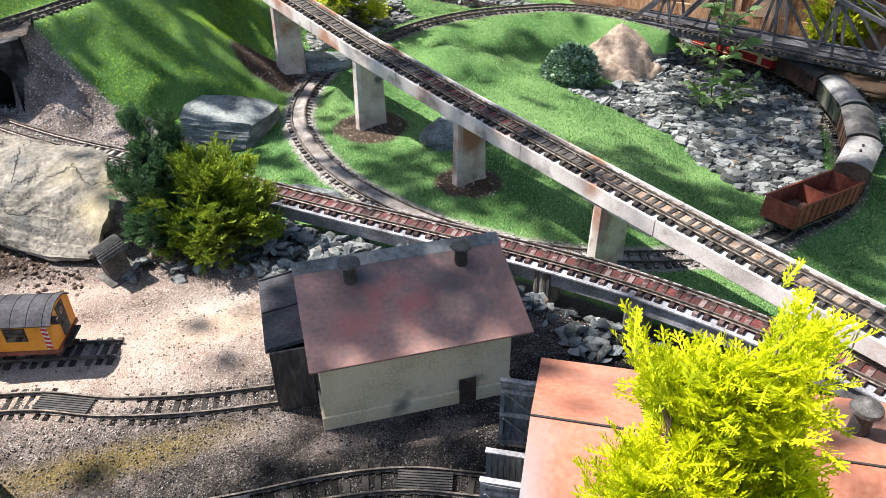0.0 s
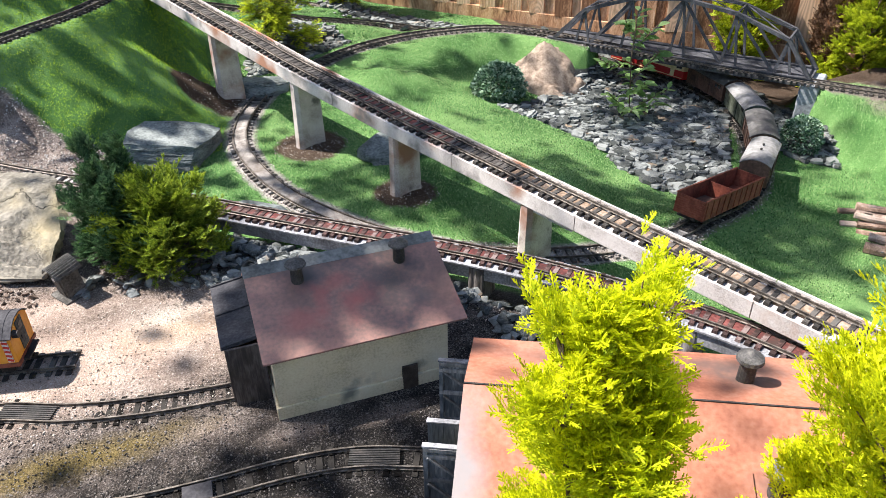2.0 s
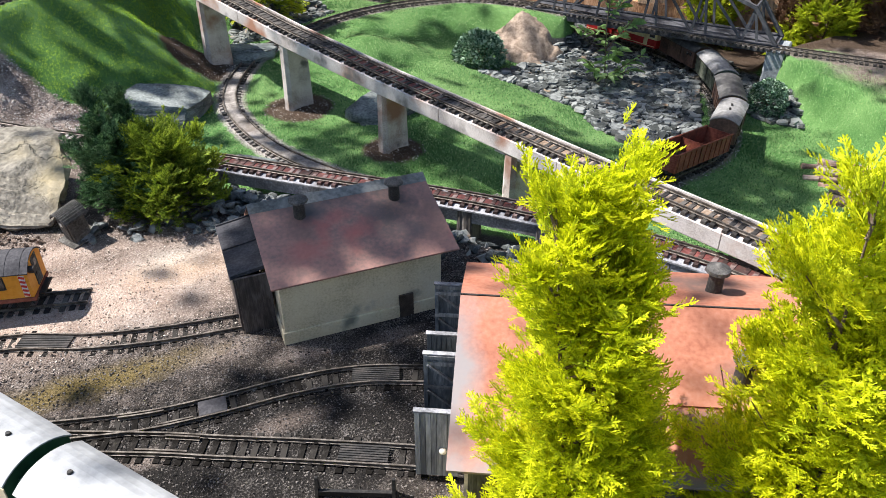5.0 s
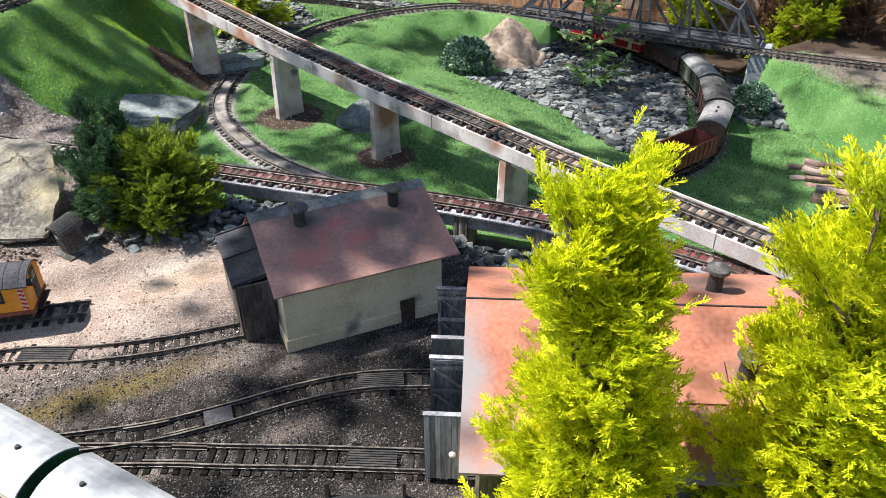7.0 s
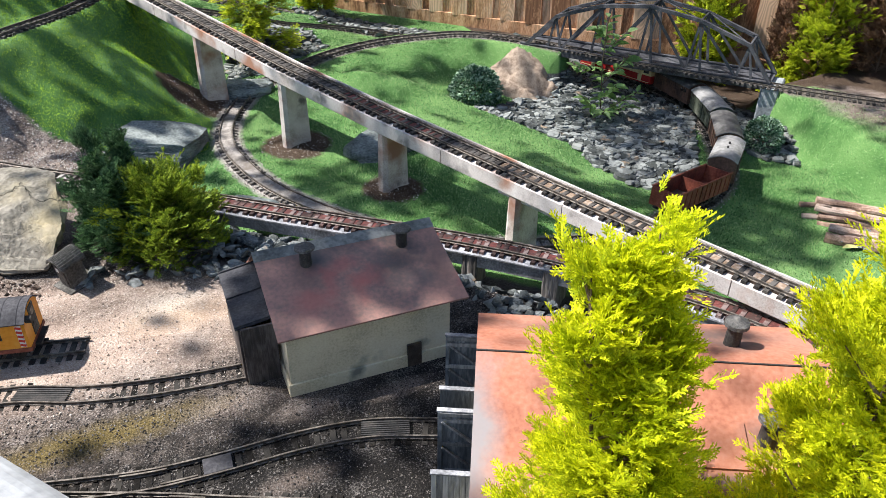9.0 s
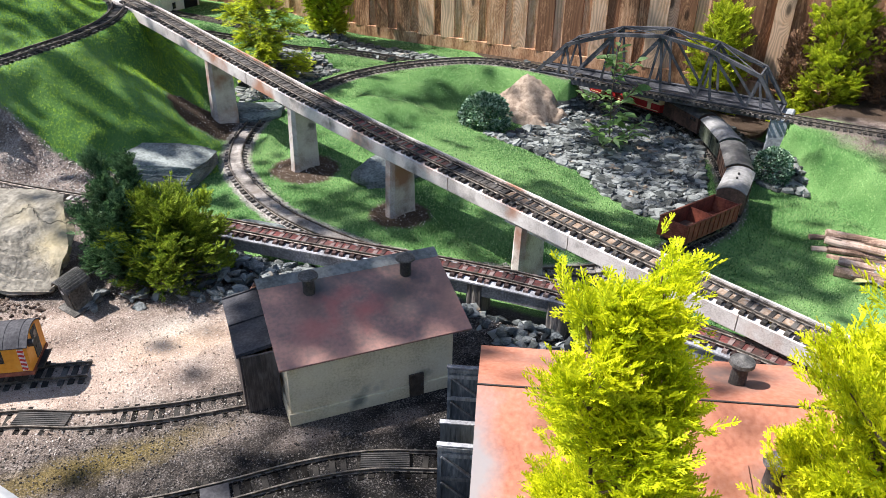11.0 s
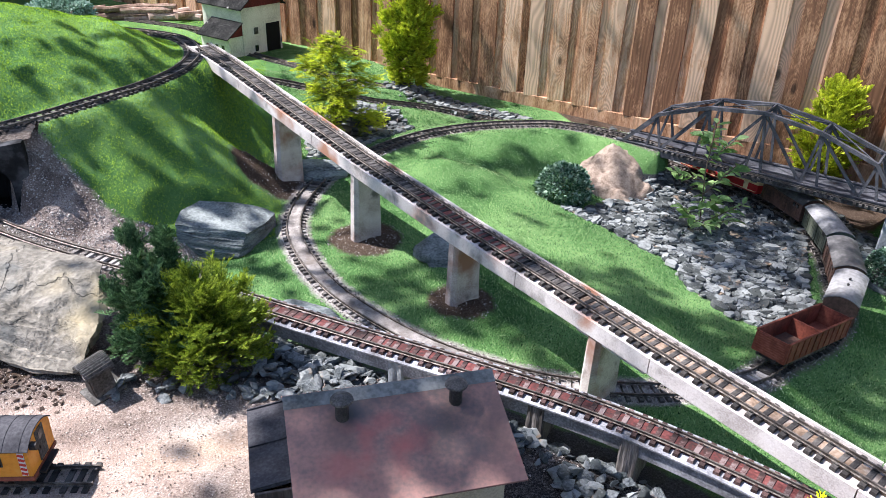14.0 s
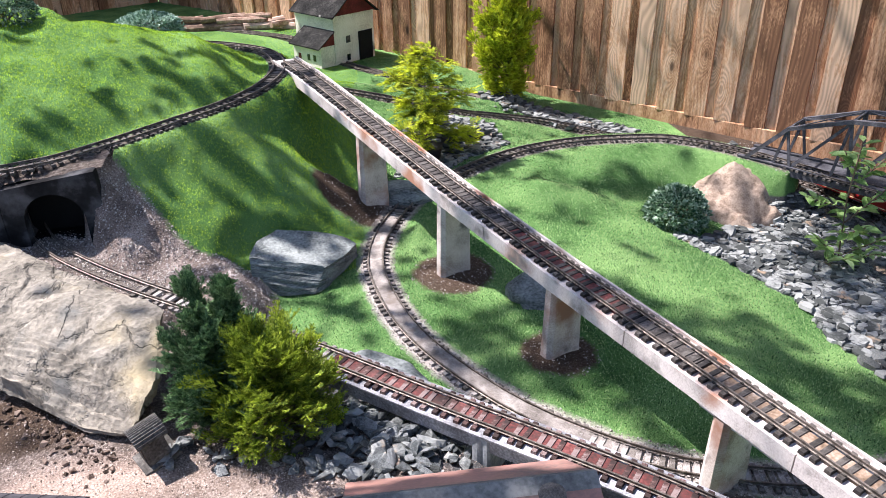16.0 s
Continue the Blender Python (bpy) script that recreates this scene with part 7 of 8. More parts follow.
def open_wagon(m, label):
    length, width = 0.355, 0.096
    v = thing("open_wagon", label, "open wagon", "wagons of the goods train", at=m)
    underframe(v, length, width, length * 0.6)
    part("floor", solid((length, width, 0.004), pose(0, 0, 0.035)), "wagon_rust", v)
    for s in (-1, 1):
        side = part("side_wall", solid((length, 0.0035, 0.056), pose(0, s * (width / 2 - 0.0018), 0.064)), "wagon_rust", v)
        for k in range(11):
            part("side_post", solid((0.004, 0.003, 0.054), pose(-length / 2 + 0.010 + k * (length - 0.020) / 10, s * (width / 2 + 0.0012), 0.064)), "wagon_rust", side)
        end = part("end_wall", solid((0.0035, width - 0.008, 0.056), pose(s * (length / 2 - 0.0018), 0, 0.064)), "wagon_rust", v)
        for k in range(8):
            part("end_rib", solid((0.002, width - 0.012, 0.0028), pose(s * (length / 2 + 0.0008), 0, 0.041 + k * 0.0066)), "wagon_rust", end)
        part("top_rail", solid((length + 0.004, 0.006, 0.004), pose(0, s * (width / 2 - 0.001), 0.0935)), "wagon_rust", v)
    part("partition", solid((0.004, width - 0.008, 0.052), pose(0.004, 0, 0.062)), "wagon_rust", v)
    part("load", solid((length * 0.44, width - 0.012, 0.010), pose(-length * 0.26, 0, 0.043), 0.002), "wagon_brown", v, "brown rusty load")
    return v


def rail_loco(m):
    """Cream and red diesel locomotive."""
    L, W = 0.40, 0.092
    v = thing("diesel_locomotive", "cream and red diesel locomotive with a grey roof", "locomotive", at=m)
    underframe(v, L, W, 0.26)

    def hull(z0, z1, nose, mat, name, label=""):
        bm = bmesh.new()
        plan = [(-L / 2 + nose, -W / 2), (L / 2 - nose, -W / 2), (L / 2, -W / 2 + 0.022), (L / 2, W / 2 - 0.022), (L / 2 - nose, W / 2), (-L / 2 + nose, W / 2), (-L / 2, W / 2 - 0.022), (-L / 2, -W / 2 + 0.022)]
        lo = [bm.verts.new((x, y, z0)) for x, y in plan]
        hi = [bm.verts.new((x, y, z1)) for x, y in plan]
        bm.faces.new(lo[::-1])
        bm.faces.new(hi)
        for k in range(8):
            bm.faces.new((lo[k], lo[(k + 1) % 8], hi[(k + 1) % 8], hi[k]))
        bmesh.ops.recalc_face_normals(bm, faces=bm.faces)
        return part(name, bm, mat, v, label)

    hull(0.030, 0.068, 0.010, "loco_red", "lower_body", "red lower body")
    hull(0.068, 0.105, 0.010, "loco_cream", "upper_body", "cream upper body")
    arched_roof(v, L - 0.012, W - 0.004, 0.105, 0.020, "roof_dark", over=0.0, label="sooty grey roof")
    for x, w in ((-0.12, 0.075), (0.03, 0.11), (0.14, 0.04)):
        part("roof_hatch", solid((w, 0.040, 0.005), pose(x, 0, 0.1255), 0.0015), "roof_dark", v)
    part("exhaust", solid((0.016, 0.012, 0.010), pose(-0.03, 0.01, 0.130), 0.001), "roof_grey", v)
    part("roof_light", solid((0.014, 0.02, 0.009), pose(0.185, 0, 0.121), 0.002), "roof_grey", v)
    for s in (-1, 1):
        y = s * (W / 2 + 0.0006)
        for x, w in ((-0.165, 0.024), (-0.06, 0.020), (0.07, 0.022), (0.15, 0.038)):
            win = part("window", solid((w, 0.002, 0.018), pose(x, y, 0.088)), "glass", v)
            part("window_frame", solid((w + 0.004, 0.0012, 0.022), pose(x, y - s * 0.0006, 0.088)), "roof_grey", win)
        for x in (-0.135, 0.118):
            dr = part("cab_door", solid((0.020, 0.0016, 0.062), pose(x, y, 0.066)), "loco_cream", v)
            part("door_handle", solid((0.001, 0.003, 0.012), pose(x + 0.007, y + s * 0.001, 0.062)), "roof_grey", dr)
        for x in (-0.02, 0.03):
            part("grille", solid((0.036, 0.0016, 0.016), pose(x, y, 0.050)), "wagon_rust", v)
        part("maker_plate", solid((0.016, 0.0014, 0.006), pose(0.0, y, 0.060)), "roof_grey", v)
        for yy in (-0.018, 0.018):
            part("end_window", solid((0.002, 0.024, 0.019), pose(s * (L / 2 + 0.0006), yy * 0.62, 0.088)), "glass", v) if yy > 0 else part("headlight", solid((0.003, 0.007, 0.007), pose(s * (L / 2 + 0.001), 0.0, 0.050), 0.001), "warn_white", v)
        part("cream_stripe", solid((L - 0.03, 0.0012, 0.003), pose(0, y - s * 0.0002, 0.0365)), "loco_cream", v)
    return v


open_wagon(along(LOOP, 5.765, 0.20), "rust-red open wagon with ribbed sides and a partition")
box_wagon(along(LOOP, 6.115, 0.14), "brown van with two roof vents and a silvery roof", "wagon_brown", "roof_grey", vents=2)
box_wagon(along(LOOP, 6.40, 0.14), "rust-brown van with a smoke-stained grey roof", "wagon_brown", "roof_dark")
box_wagon(along(LOOP, 6.685, 0.14), "dull green van with a pale grey roof", "wagon_green", "roof_grey")
box_wagon(along(LOOP, 6.97, 0.14), "dark brown van with small end windows", "wagon_brown", "roof_dark", small_window=True)
rail_loco(along(LOOP, 7.33, 0.24))


def works_loco():
    """Orange works railcar on a short stub of track."""
    m = pose(-0.520, 0.378, 0.012, 0, 0, -15)
    v = thing("works_railcar", "orange works railcar with a dark curved roof", "railcar", at=m)
    L, W = 0.175, 0.095
    underframe(v, L, W, 0.10)
    part("frame", solid((L + 0.004, W + 0.004, 0.010), pose(0, 0, 0.036), 0.001), "wagon_rust", v, "red-brown sole bar")
    bm = prism(gable_end(W, 0.041, 0.100, 0.020), L, Matrix(((0, 1, 0, -L / 2), (1, 0, 0, 0), (0, 0, 1, 0), (0, 0, 0, 1))))
    part("body", bm, "orange", v)
    arched_roof(v, L, W, 0.101, 0.022, "coal_plate", over=0.003, ribs=6, label="dark sheet roof with ribs")
    for s in (-1, 1):
        y = s * (W / 2 + 0.0008)
        win = part("window", solid((0.036, 0.002, 0.027), pose(0.020, y, 0.080)), "glass", v)
        part("window_frame", solid((0.040, 0.0012, 0.031), pose(0.020, y - s * 0.0004, 0.080)), "soot", win)
        for x in (-L / 2 + 0.012, L / 2 - 0.012):
            stripe = part("warning_panel", solid((0.011, 0.0012, 0.052), pose(x, y, 0.070)), "warn_white", v, "red and white warning stripes")
            for k in range(5):
                part("red_stripe", solid((0.0112, 0.0014, 0.0055), pose(x, y + s * 0.0003, 0.049 + k * 0.0105, 0, 18, 0)), "warn_red", stripe)
        xe = s * (L / 2 + 0.0008)
        dr = part("end_door", solid((0.002, 0.030, 0.066), pose(xe, 0.004, 0.078)), "box_grey", v, "grey end door")
        part("door_window", solid((0.0014, 0.014, 0.016), pose(xe + s * 0.0008, 0.004, 0.096)), "glass", dr)
        part("door_handle", solid((0.003, 0.002, 0.007), pose(xe + s * 0.0015, -0.006, 0.074)), "chassis", dr)
        lamp = bmesh.new()
        cyl(lamp, 0.008, 0.008, 0.012, pose(xe - s * 0.001, -0.030, 0.098, 0, 90 * s, 0), 14)
        part("headlamp", lamp, "soot", v)
        part("step", solid((0.012, 0.060, 0.004), pose(s * (L / 2 + 0.008), 0, 0.034)), "chassis", v)


works_loco()
STUB = np.array([(-0.80 + k * 0.01, 0.453 - k * 0.01 * 0.268, 0.012) for k in range(46)])
railway(STUB, "short stub of track under the orange railcar", lambda p: "sleeper")


# ---- passenger train on the near line ----
NEAR = np.array([(-1.045 + k * 0.00563, 0.643 - k * 0.00826, 0.014) for k in range(166)])
railway(NEAR, "near railway line running along the yard", lambda p: "sleeper")


def coach(m, label):
    L, W = 0.44, 0.108
    v = thing("passenger_coach", label, "passenger coach", "coaches of the passenger train", at=m)
    underframe(v, L, W, 0.30)
    z0, z1 = 0.034, 0.128
    bm = prism(gable_end(W, z0, z1, 0.018), L, Matrix(((0, 1, 0, -L / 2), (1, 0, 0, 0), (0, 0, 1, 0), (0, 0, 0, 1))))
    part("body", bm, "coach_green", v)
    arched_roof(v, L, W, z1 + 0.001, 0.022, "coach_roof", over=0.003, label="silver-white curved roof")
    for s in (-1, 1):
        y = s * (W / 2 + 0.0006)
        part("cream_band", solid((L - 0.004, 0.0014, 0.040), pose(0, y, 0.098)), "coach_cream", v, "cream window band")
        for k in range(8):
            win = part("window", solid((0.034, 0.0016, 0.027), pose(-L / 2 + 0.045 + k * 0.05, y + s * 0.0006, 0.100)), "glass", v)
            part("window_sill", solid((0.036, 0.0022, 0.002), pose(-L / 2 + 0.045 + k * 0.05, y + s * 0.001, 0.0855)), "coach_roof", win)
        part("bellows", solid((0.014, 0.070, 0.085), pose(s * (L / 2 + 0.007), 0, 0.080), 0.003), "coach_green", v, "dark green corridor connection")
    for k in range(4):
        bm = bmesh.new()
        cyl(bm, 0.0045, 0.0035, 0.004, pose(-L / 2 + 0.055 + k * 0.11, 0, 0.1505), 12)
        part("roof_vent", bm, "soot", v)
    return v


coach(along(NEAR, 1.345, 0.28), "passenger coach with a silver-white roof and green sides")
coach(along(NEAR, 0.875, 0.28), "passenger coach with a silver-white roof and green sides")


# ---- tunnel ----
def make_tunnel():
    t = thing("tunnel_portal", "sooty concrete tunnel portal in the hill foot", "tunnel portal", kind="structure", at=pose(-0.71, 1.452, 0.085))
    inv = t.matrix_world.inverted()
    cx, rx, base, spring, top = -0.708, 0.080, 0.070, 0.165, 0.243
    arch = [(cx + rx, base), (cx + rx * 1.0, spring)] + [(cx + rx * math.cos(a), spring + (top - spring) * math.sin(a)) for a in np.linspace(0.25, math.pi - 0.25, 13)] + [(cx - rx, spring), (cx - rx, base)]
    bm = bmesh.new()
    # front and back faces as strips between arch and outline
    pairs = []
    outer_pts = [(-0.590, base), (-0.578, 0.20)] + [(-0.58 - 0.25 * k / 12, 0.300 - 0.034 * k / 12) for k in range(13)] + [(-0.84, 0.20), (-0.84, base)]
    for y in (1.452, 1.492):
        a = [bm.verts.new((x, y, z)) for x, z in arch]
        b = [bm.verts.new((x, y, z)) for x, z in outer_pts]
        for k in range(len(arch) - 1):
            bm.faces.new((a[k], a[k + 1], b[k + 1], b[k]))
        pairs.append((a, b))
    (a0, b0), (a1, b1) = pairs
    for k in range(len(arch) - 1):
        bm.faces.new((a0[k], a0[k + 1], a1[k + 1], a1[k]))
        bm.faces.new((b0[k], b0[k + 1], b1[k + 1], b1[k]))
    bmesh.ops.recalc_face_normals(bm, faces=bm.faces)
    part("portal_wall", bm, "portal", t).matrix_parent_inverse = inv
    bm = prism([(-1.30, base), (-0.842, base), (-0.842, 0.262), (-1.30, 0.215)], 0.036, pose(0, 1.453, 0))
    part("wing_wall", bm, "portal", t).matrix_parent_inverse = inv
    bm = bmesh.new()
    # shallow bore behind the mouth, black in place of a deep tunnel's dark
    rings = []
    for y, k in ((1.470, 1.0), (1.52, 1.02), (1.568, 1.0)):
        rings.append([bm.verts.new((cx + (x - cx) * 1.02 - (y - 1.47) * 0.45, y, z + 0.003)) for x, z in arch])
    for r0, r1 in zip(rings, rings[1:]):
        for k in range(len(arch) - 1):
            bm.faces.new((r0[k], r0[k + 1], r1[k + 1], r1[k]))
    bm.faces.new(rings[-1])
    part("bore", bm, "black", t, "black tunnel bore").matrix_parent_inverse = inv
    # floor coloured black too, since daylight reaches into the short bore
    bm = bmesh.new()
    rows = [[bm.verts.new((cx + u - (y - 1.47) * 0.45, y, 0.0895 + 0.002 * noise.noise(Vector((u * 60, y * 60, 0))))) for u in np.linspace(-rx, rx, 16)] for y in np.linspace(1.478, 1.566, 10)]
    for r0, r1 in zip(rows, rows[1:]):
        for k in range(15):
            bm.faces.new((r0[k], r0[k + 1], r1[k + 1], r1[k]))
    bmesh.ops.solidify(bm, geom=bm.faces[:], thickness=0.006)
    part("bore_floor", bm, "black", t, "bore floor in black that stands for the dark of the tunnel").matrix_parent_inverse = inv
    bm = bmesh.new()
    rows = [[bm.verts.new((x, y, 0.272 + 0.06 * (y - 1.47) + 0.10 * (x + 0.84) + 0.008 * noise.noise(Vector((x * 20, y * 20, 0))))) for x in np.linspace(-0.87, -0.56, 26)] for y in np.linspace(1.480, 1.640, 14)]
    for r0, r1 in zip(rows, rows[1:]):
        for k in range(25):
            bm.faces.new((r0[k], r0[k + 1], r1[k + 1], r1[k]))
    bmesh.ops.solidify(bm, geom=bm.faces[:], thickness=0.02)
    part("earth_cover", bm, "ballast_brown", t, "stony earth over the tunnel").matrix_parent_inverse = inv


M["portal"] = material("sooty_portal", [(0.004, 0.004, 0.004), (0.022, 0.022, 0.023), (0.10, 0.10, 0.105)], 7, 0.95, spec=0.05, bump=0.3, fine=16, depth=0.002)
make_tunnel()


# ---- kiosk by the rock ----
def make_kiosk():
    k = thing("signal_hut", "small grey hut with a curved corrugated roof, leaning", "hut", at=pose(-0.356, 0.606, 0.004, 4, -10, 32))
    part("base_slab", solid((0.078, 0.064, 0.008), pose(0, 0, 0.002), 0.001), "box_grey", k, "pale concrete base slab")
    part("body", solid((0.046, 0.042, 0.072), pose(0, 0, 0.042)), "box_grey", k)
    dr = part("door", solid((0.0026, 0.028, 0.058), pose(-0.0240, 0, 0.037)), "box_grey", k)
    part("window", solid((0.0012, 0.008, 0.010), pose(-0.0257, 0.006, 0.056)), "warn_white", dr)
    roof = arched_roof(k, 0.056, 0.052, 0.072, 0.020, "box_grey", over=0.004)
    for i in range(13):
        y = -0.028 + i * 0.0047
        a = y / 0.030
        part("corrugation", solid((0.064, 0.0016, 0.0016), pose(0, y, 0.0735 + 0.020 * (1 - min(1, abs(a)) ** 2.2))), "box_grey", roof)


make_kiosk()


# ---- barn at the end of the viaduct ----
def make_barn():
    b = thing("barn", "white two-storey mill barn with red gables and a sooty roof", "barn", at=pose(0.232, 3.868, -0.055, 0, 0, 36) @ Matrix.Scale(1.387, 4))
    W, D, eave, ridge = 0.225, 0.26, 0.205, 0.292
    part("main_wall", prism([(0, -0.02), (W, -0.02), (W, eave), (W / 2, ridge), (0, eave)], D), "plaster_white", b)
    part("gable_panel", prism([(-0.006, eave - 0.004), (W + 0.006, eave - 0.004), (W / 2, ridge + 0.002)], 0.004, pose(0, -0.005, 0)), "gable_red", b, "dark red gable boards")
    for s in (-1, 1):
        mid = W / 2
        drop = (ridge - eave) / (W / 2)
        over = W / 2 + 0.018
        pts = [(mid, ridge + 0.003), (mid + s * over, ridge + 0.003 - over * drop), (mid + s * over, ridge + 0.008 - over * drop), (mid, ridge + 0.008)]
        part("roof", prism(pts, D + 0.034, pose(0, -0.020, 0)), "barn_roof", b)
    # lean-to annex on the long side
    part("annex_wall", prism([(-0.075, -0.02), (-0.0005, -0.02), (-0.0005, 0.135), (-0.075, 0.086)], 0.185, pose(0, 0.004, 0)), "plaster_white", b)
    part("annex_gable", prism([(-0.079, 0.086), (-0.0006, 0.086), (-0.0006, 0.138)], 0.003, pose(0, 0.0005, 0)), "gable_red", b, "dark red annex gable")
    part("annex_roof", prism([(-0.092, 0.078), (-0.0007, 0.138), (-0.0007, 0.143), (-0.092, 0.083)], 0.205, pose(0, -0.006, 0)), "barn_roof", b)
    # the doorway is a plate on the solid wall, black for its dark inside
    for x, z, w, h, nm, mt in ((0.072, 0.022, 0.017, 0.026, "window", "glass"), (0.074, 0.098, 0.022, 0.028, "loading_hatch", "box_grey"), (0.172, 0.056, 0.078, 0.130, "barn_doorway", "black")):
        part(nm, solid((w, 0.003, h), pose(x, -0.0022, z)), mt, b)
    for y, mt, h, z, nm in ((0.145, "gable_red", 0.040, 0.026, "annex_door"), (0.085, "glass", 0.026, 0.036, "window"), (0.045, "glass", 0.026, 0.036, "window")):
        w = part(nm, solid((0.003, 0.018, h), pose(-0.0762, y, z)), mt, b)
        part("window_frame", solid((0.002, 0.023, h + 0.005), pose(-0.0757, y, z)), "plaster_white", w)


M["barn_roof"] = material("sooty_barn_roof", [(0.010, 0.010, 0.010), (0.022, 0.022, 0.021), (0.055, 0.053, 0.05)], 14, 0.95, spec=0.05, bump=0.2, spots=[((0.40, 0.38, 0.36), 17.0, 0.67, 0.05)])
make_barn()


# ---- log piles ----
def make_logs(spots, label, group, mat="log"):
    for x, y, yaw, r, length, up in spots:
        bm = bmesh.new()
        n, rings = 9, []
        seed = Vector((x * 9, y * 7, r * 300))
        for i in range(7):
            t = i / 6 - 0.5
            bend = noise.noise_vector(Vector((t * 2, 0, 0)) + seed) * 0.010
            rings.append([bm.verts.new(Vector((t * length, 0, 0)) + bend + Vector((0, math.cos(a), math.sin(a))) * r * (1 + 0.16 * noise.noise(Vector((t * 6, math.cos(a), math.sin(a))) + seed))) for a in [6.283 * k / n for k in range(n)]])
        for p, q in zip(rings, rings[1:]):
            for k in range(n):
                bm.faces.new((p[k], p[(k + 1) % n], q[(k + 1) % n], q[k]))
        bm.faces.new(rings[0][::-1])
        bm.faces.new(rings[-1])
        bmesh.ops.recalc_face_normals(bm, faces=bm.faces)
        ob = lone("log", bm, mat, label, "log", group)
        ob.matrix_world = pose(x, y, height(x, y) + r * 0.7 + up, 0, random.uniform(-4, 4), yaw)


make_logs([(1.93, 0.16, -52, 0.014, 0.28, 0), (1.96, 0.20, -47, 0.013, 0.26, 0.0), (1.93, 0.25, -40, 0.012, 0.24, 0.0), (1.98, 0.17, -55, 0.013, 0.26, 0.022), (1.95, 0.22, -45, 0.011, 0.24, 0.022), (2.00, 0.26, -36, 0.011, 0.22, 0.020),
           (1.85, 0.08, -56, 0.018, 0.26, 0.0), (1.89, 0.11, -52, 0.014, 0.24, 0.018), (1.91, 0.06, -58, 0.014, 0.24, 0.0), (1.99, 0.31, -33, 0.011, 0.24, 0.0), (2.05, 0.28, -42, 0.013, 0.26, 0.0), (2.04, 0.22, -50, 0.013, 0.24, 0.012), (1.97, 0.28, -30, 0.009, 0.16, 0.016)],
          "split brown log in the pile on the lawn", "logs by the lawn")


def make_fallen_leaf(x, y, yaw):
    v, f = leaf_shape(wide=0.26)
    me = bpy.data.meshes.new("fallen_leaf")
    me.from_pydata((v * 0.055).tolist(), [], f.tolist())
    me.materials.append(M["leaf_fallen"])
    ob = new("fallen_leaf", me)
    ob.matrix_world = pose(x, y, height(x, y) + 0.008, 4, -3, yaw)
    tagged(ob, "pale yellow fallen leaf lying on the lawn", "leaf")


M["leaf_fallen"] = material("fallen_leaf", [(0.26, 0.25, 0.09), (0.42, 0.40, 0.17), (0.50, 0.46, 0.24)], 30, 0.7, bump=0)
make_fallen_leaf(1.775, 0.115, -30)
make_logs([(-0.67, 4.91, -12, 0.027, 0.46, 0.000), (-0.52, 4.87, -6, 0.030, 0.41, 0.000), (-0.28, 4.83, -10, 0.027, 0.41, 0.000), (-0.59, 4.91, -8, 0.024, 0.41, 0.046), (-0.33, 4.85, -8, 0.024, 0.35, 0.043), (-0.84, 4.97, -16, 0.024, 0.38, 0.000), (-0.41, 4.91, 14, 0.026, 0.32, 0.000), (-0.19, 4.87, 22, 0.024, 0.30, 0.016), (-0.10, 4.83, -24, 0.028, 0.27, 0.000), (-0.46, 4.89, 4, 0.022, 0.30, 0.061), (-0.26, 4.86, -18, 0.020, 0.27, 0.068), (-0.75, 4.96, 8, 0.020, 0.30, 0.041), (-0.05, 4.79, 30, 0.022, 0.22, 0.027)],
          "weathered brown log in the pile behind the hill", "logs behind the hill")


# ---- small things of the yard ----
def grate(line, s0, length, name, label, mat="soot"):
    m = along(line, s0, length * 0.8)
    g = thing(name, label, "track crossing", "plates between the rails", at=m)
    if name == "track_grate":
        for k in range(7):
            part("slat", solid((length, 0.0036, 0.005), pose(0, -0.0159 + k * 0.0053, -0.0035)), mat, g)
    else:
        part("plate", solid((length, 0.037, 0.004), pose(0, 0, -0.0035), 0.0005), mat, g)


grate(YARD_A, 0.72, 0.105, "track_grate", "dark slatted grate between the rails")
grate(YARD_B, 1.17, 0.09, "track_grate", "dark slatted grate before the shed gate")
grate(YARD_B, 0.865, 0.050, "track_plate", "plain grey plate between the rails", "coal_plate")
grate(YARD_C, 0.545, 0.085, "track_grate", "dark slatted grate before the shed gate")


def make_stop():
    st = thing("buffer_stop", "black steel buffer stop in the yard", "buffer stop", at=pose(0.004, -0.412, 0.0, 0, 0, -27))
    for x in (-0.062, 0.062):
        bm = bmesh.new()
        prism([(-0.012, 0), (0.010, 0), (0.003, 0.040), (-0.001, 0.040)], 0.005, pose(x, 0, 0, 0, 0, 90), bm)
        part("upright", bm, "chassis", st)
    part("cross_beam", solid((0.13, 0.006, 0.010), pose(0, -0.004, 0.010)), "chassis", st)


make_stop()


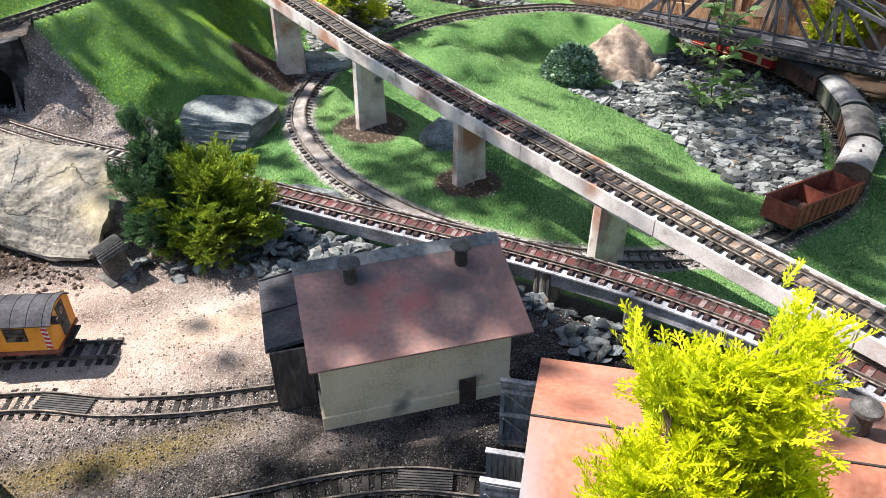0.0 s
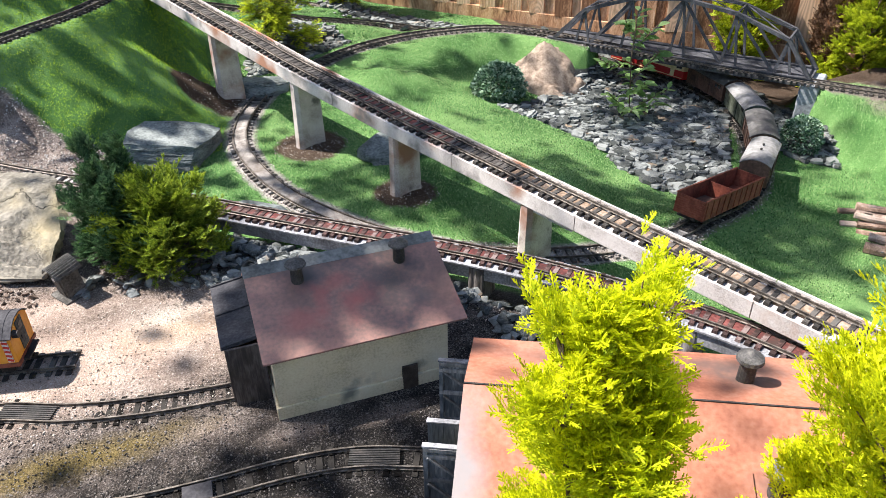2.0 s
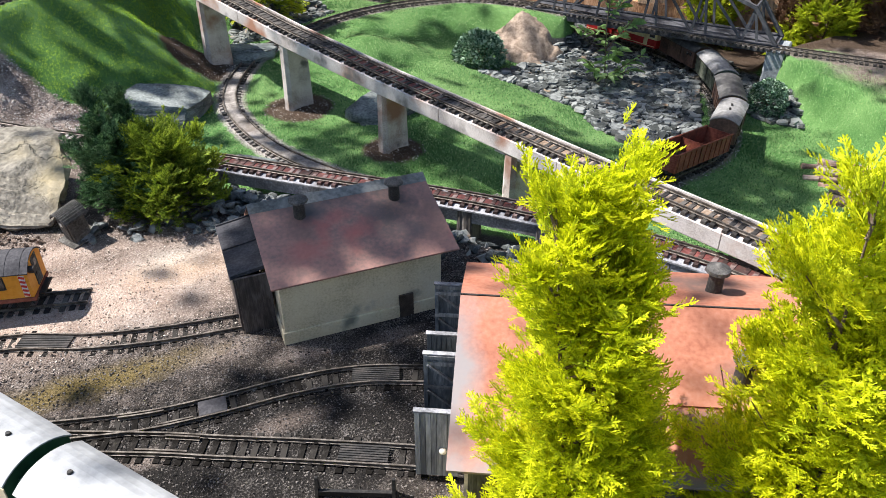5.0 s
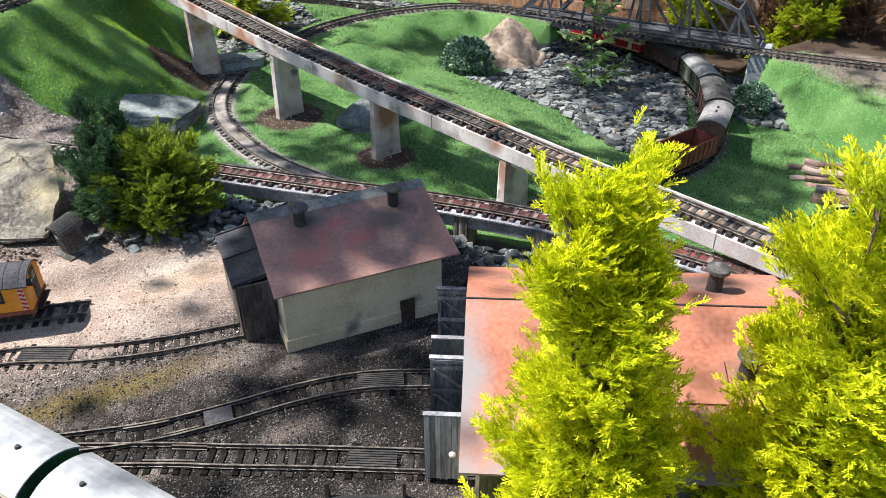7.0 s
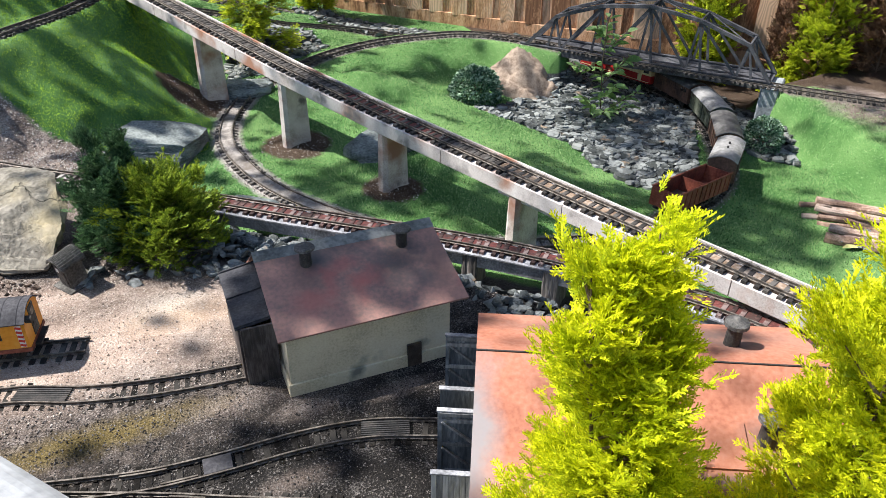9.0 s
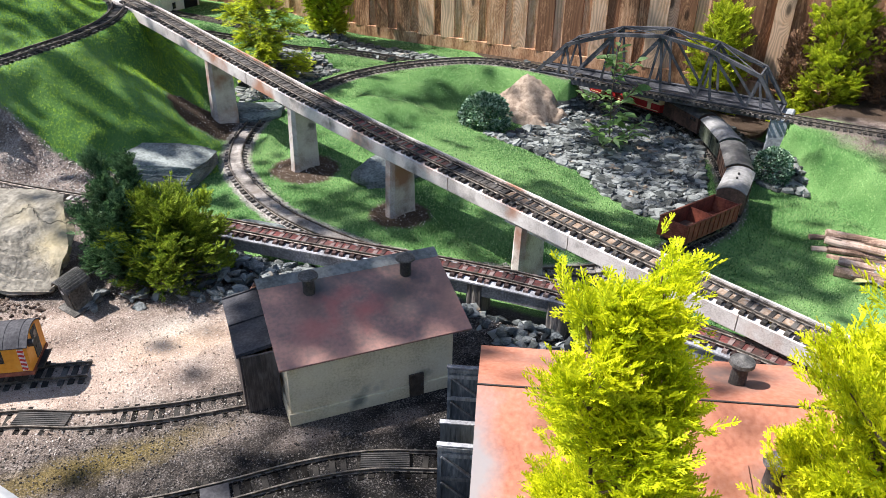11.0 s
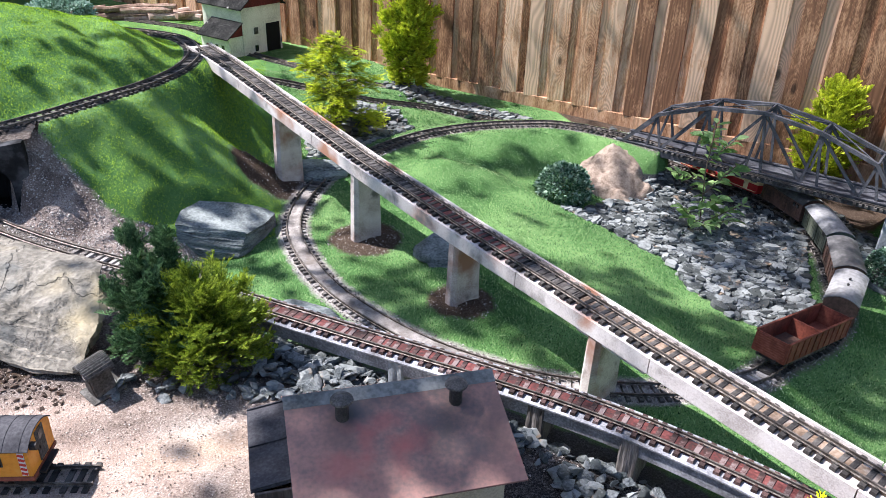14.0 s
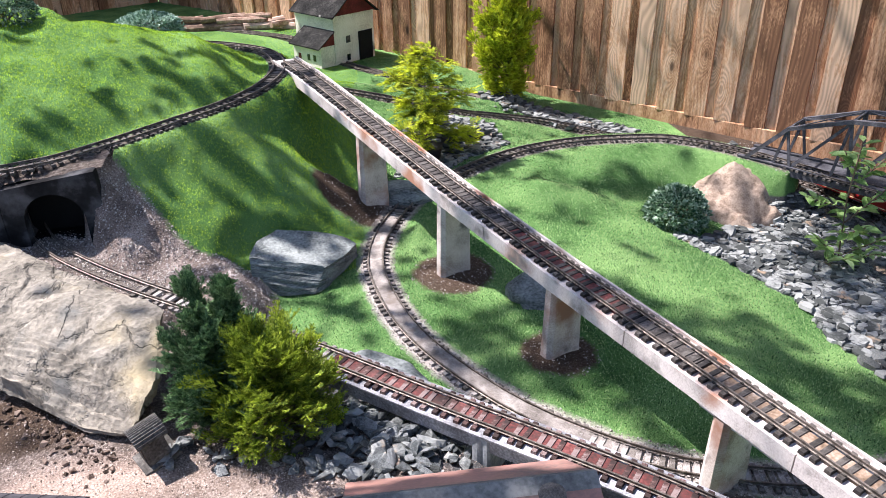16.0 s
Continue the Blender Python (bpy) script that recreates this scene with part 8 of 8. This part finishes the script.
# ---- unseen tree added to dapple the sunlight, beyond the garden's left edge ----
def make_shade_tree():
    rng = np.random.default_rng(61)
    up = Vector((SUN_AZ[0], SUN_AZ[1], math.tan(radians(SUN_EL)) * math.hypot(*SUN_AZ))).normalized()
    tree = thing("unseen_shade_tree", "unseen leafy tree added to shade the railway", "tree", at=pose(-3.3, 1.9, -0.1))
    inv = tree.matrix_world.inverted()
    bm = bmesh.new()
    for a, b, r0, r1 in (((-3.3, 1.9, -0.2), (-3.2, 1.85, 1.6), 0.16, 0.12), ((-3.2, 1.85, 1.6), (-3.0, 2.3, 2.7), 0.12, 0.06), ((-3.2, 1.85, 1.6), (-3.5, 2.5, 3.0), 0.10, 0.04), ((-3.2, 1.85, 1.6), (-3.6, 1.6, 2.9), 0.08, 0.03)):
        a, b = Vector(a), Vector(b)
        d = b - a
        bmesh.ops.create_cone(bm, segments=10, radius1=r0, radius2=r1, depth=d.length, cap_ends=True, matrix=Matrix.Translation((a + b) / 2) @ d.to_track_quat("Z", "Y").to_matrix().to_4x4())
    part("trunk", bm, "bark", tree).matrix_parent_inverse = inv
    # leaf clumps by the ground to be shaded: plan middle, half widths, fullness
    clumps = ((0.26, 0.10, 0.32, 0.17, 0.975), (0.22, -0.10, 0.42, 0.16, 0.62), (0.90, 0.66, 0.36, 0.20, 0.82), (1.78, 1.20, 0.40, 0.50, 0.72), (2.15, 1.60, 0.40, 0.45, 0.38),
              (1.25, 2.85, 0.7, 0.40, 0.18), (0.97, 0.88, 0.16, 0.18, 0.80), (1.15, 0.66, 0.20, 0.22, 0.80), (0.70, 1.02, 0.18, 0.22, 0.78), (1.22, 1.64, 0.14, 0.10, 0.66),
              (-0.28, 0.76, 0.12, 0.10, 0.4), (1.42, 0.42, 0.42, 0.26, 0.82), (1.02, 1.93, 0.32, 0.10, 0.76), (0.42, 0.98, 0.30, 0.24, 0.78), (0.10, 0.78, 0.14, 0.12, 0.4))
    n = 60000
    x, y = rng.uniform(-1.6, 3.6, n), rng.uniform(-1.3, 4.2, n)
    full = 0.04 + 0.06 * smooth(0.25, 0.45, x)
    for cx, cy, rx, ry, d in clumps:
        r = np.hypot((x - cx) / rx, (y - cy) / ry)
        full = np.maximum(full, d * smooth(1.15, 0.80, r))
    # long gaps in the leaves that let streaks of sun onto the hill
    across = x * 0.56 + y * 0.83 + 0.012 * ripple(x, y, 9, 1.0)
    lanes = 0 * x
    for at, wide in ((0.94, 0.04), (1.105, 0.06), (1.25, 0.018), (1.365, 0.04), (1.53, 0.035), (1.66, 0.025), (1.80, 0.06), (1.98, 0.06)):
        lanes = np.maximum(lanes, smooth(wide * 1.25, wide * 0.75, np.abs(across - at)))
    hillside = smooth(0.30, 0.18, x) * smooth(0.86, 0.90, across) * smooth(2.3, 2.1, across)
    full = np.maximum(full * (1 - hillside * 0.8), hillside * (0.56 + 0.32 * smooth(-0.62, -0.35, x)) * (1 - lanes) * (1 - 0.8 * smooth(-0.10, -0.45, x) * smooth(1.0, 1.3, across)))
    full = np.clip(full + 0.30 * full * (full < 0.9) * ripple(x * 0.8 + y * 0.5, y * 0.8 - x * 0.5, 17, 2.0), 0, 0.985)
    area = 5.2 * 5.5
    leaf = 0.0022
    keep = rng.uniform(0, 1, n) < -np.log(1 - full) * area / leaf / n
    x, y = x[keep], y[keep]
    k = rng.uniform(4.4, 5.4, len(x)) - 1.6 * smooth(0.30, 0.15, x) * smooth(0.80, 0.95, x * 0.56 + y * 0.83)
    # each leaf hangs up the sun's line from the spot it shades
    c = np.stack([x + up.x * k, y + up.y * k, 0.05 + up.z * k], -1)
    v, f = leaf_shape(wide=0.42)
    m = len(x)
    mats = turns(rng.uniform(0, 6.3, m), rng.normal(0, 0.35, m), rng.normal(0, 0.35, m), rng.uniform(0.055, 0.095, m), c)
    me = scatter_mesh(v, f, mats, "crown")
    me.materials.append(M["leaf_broad"])
    part("crown", me, None, tree).matrix_parent_inverse = inv


make_shade_tree()
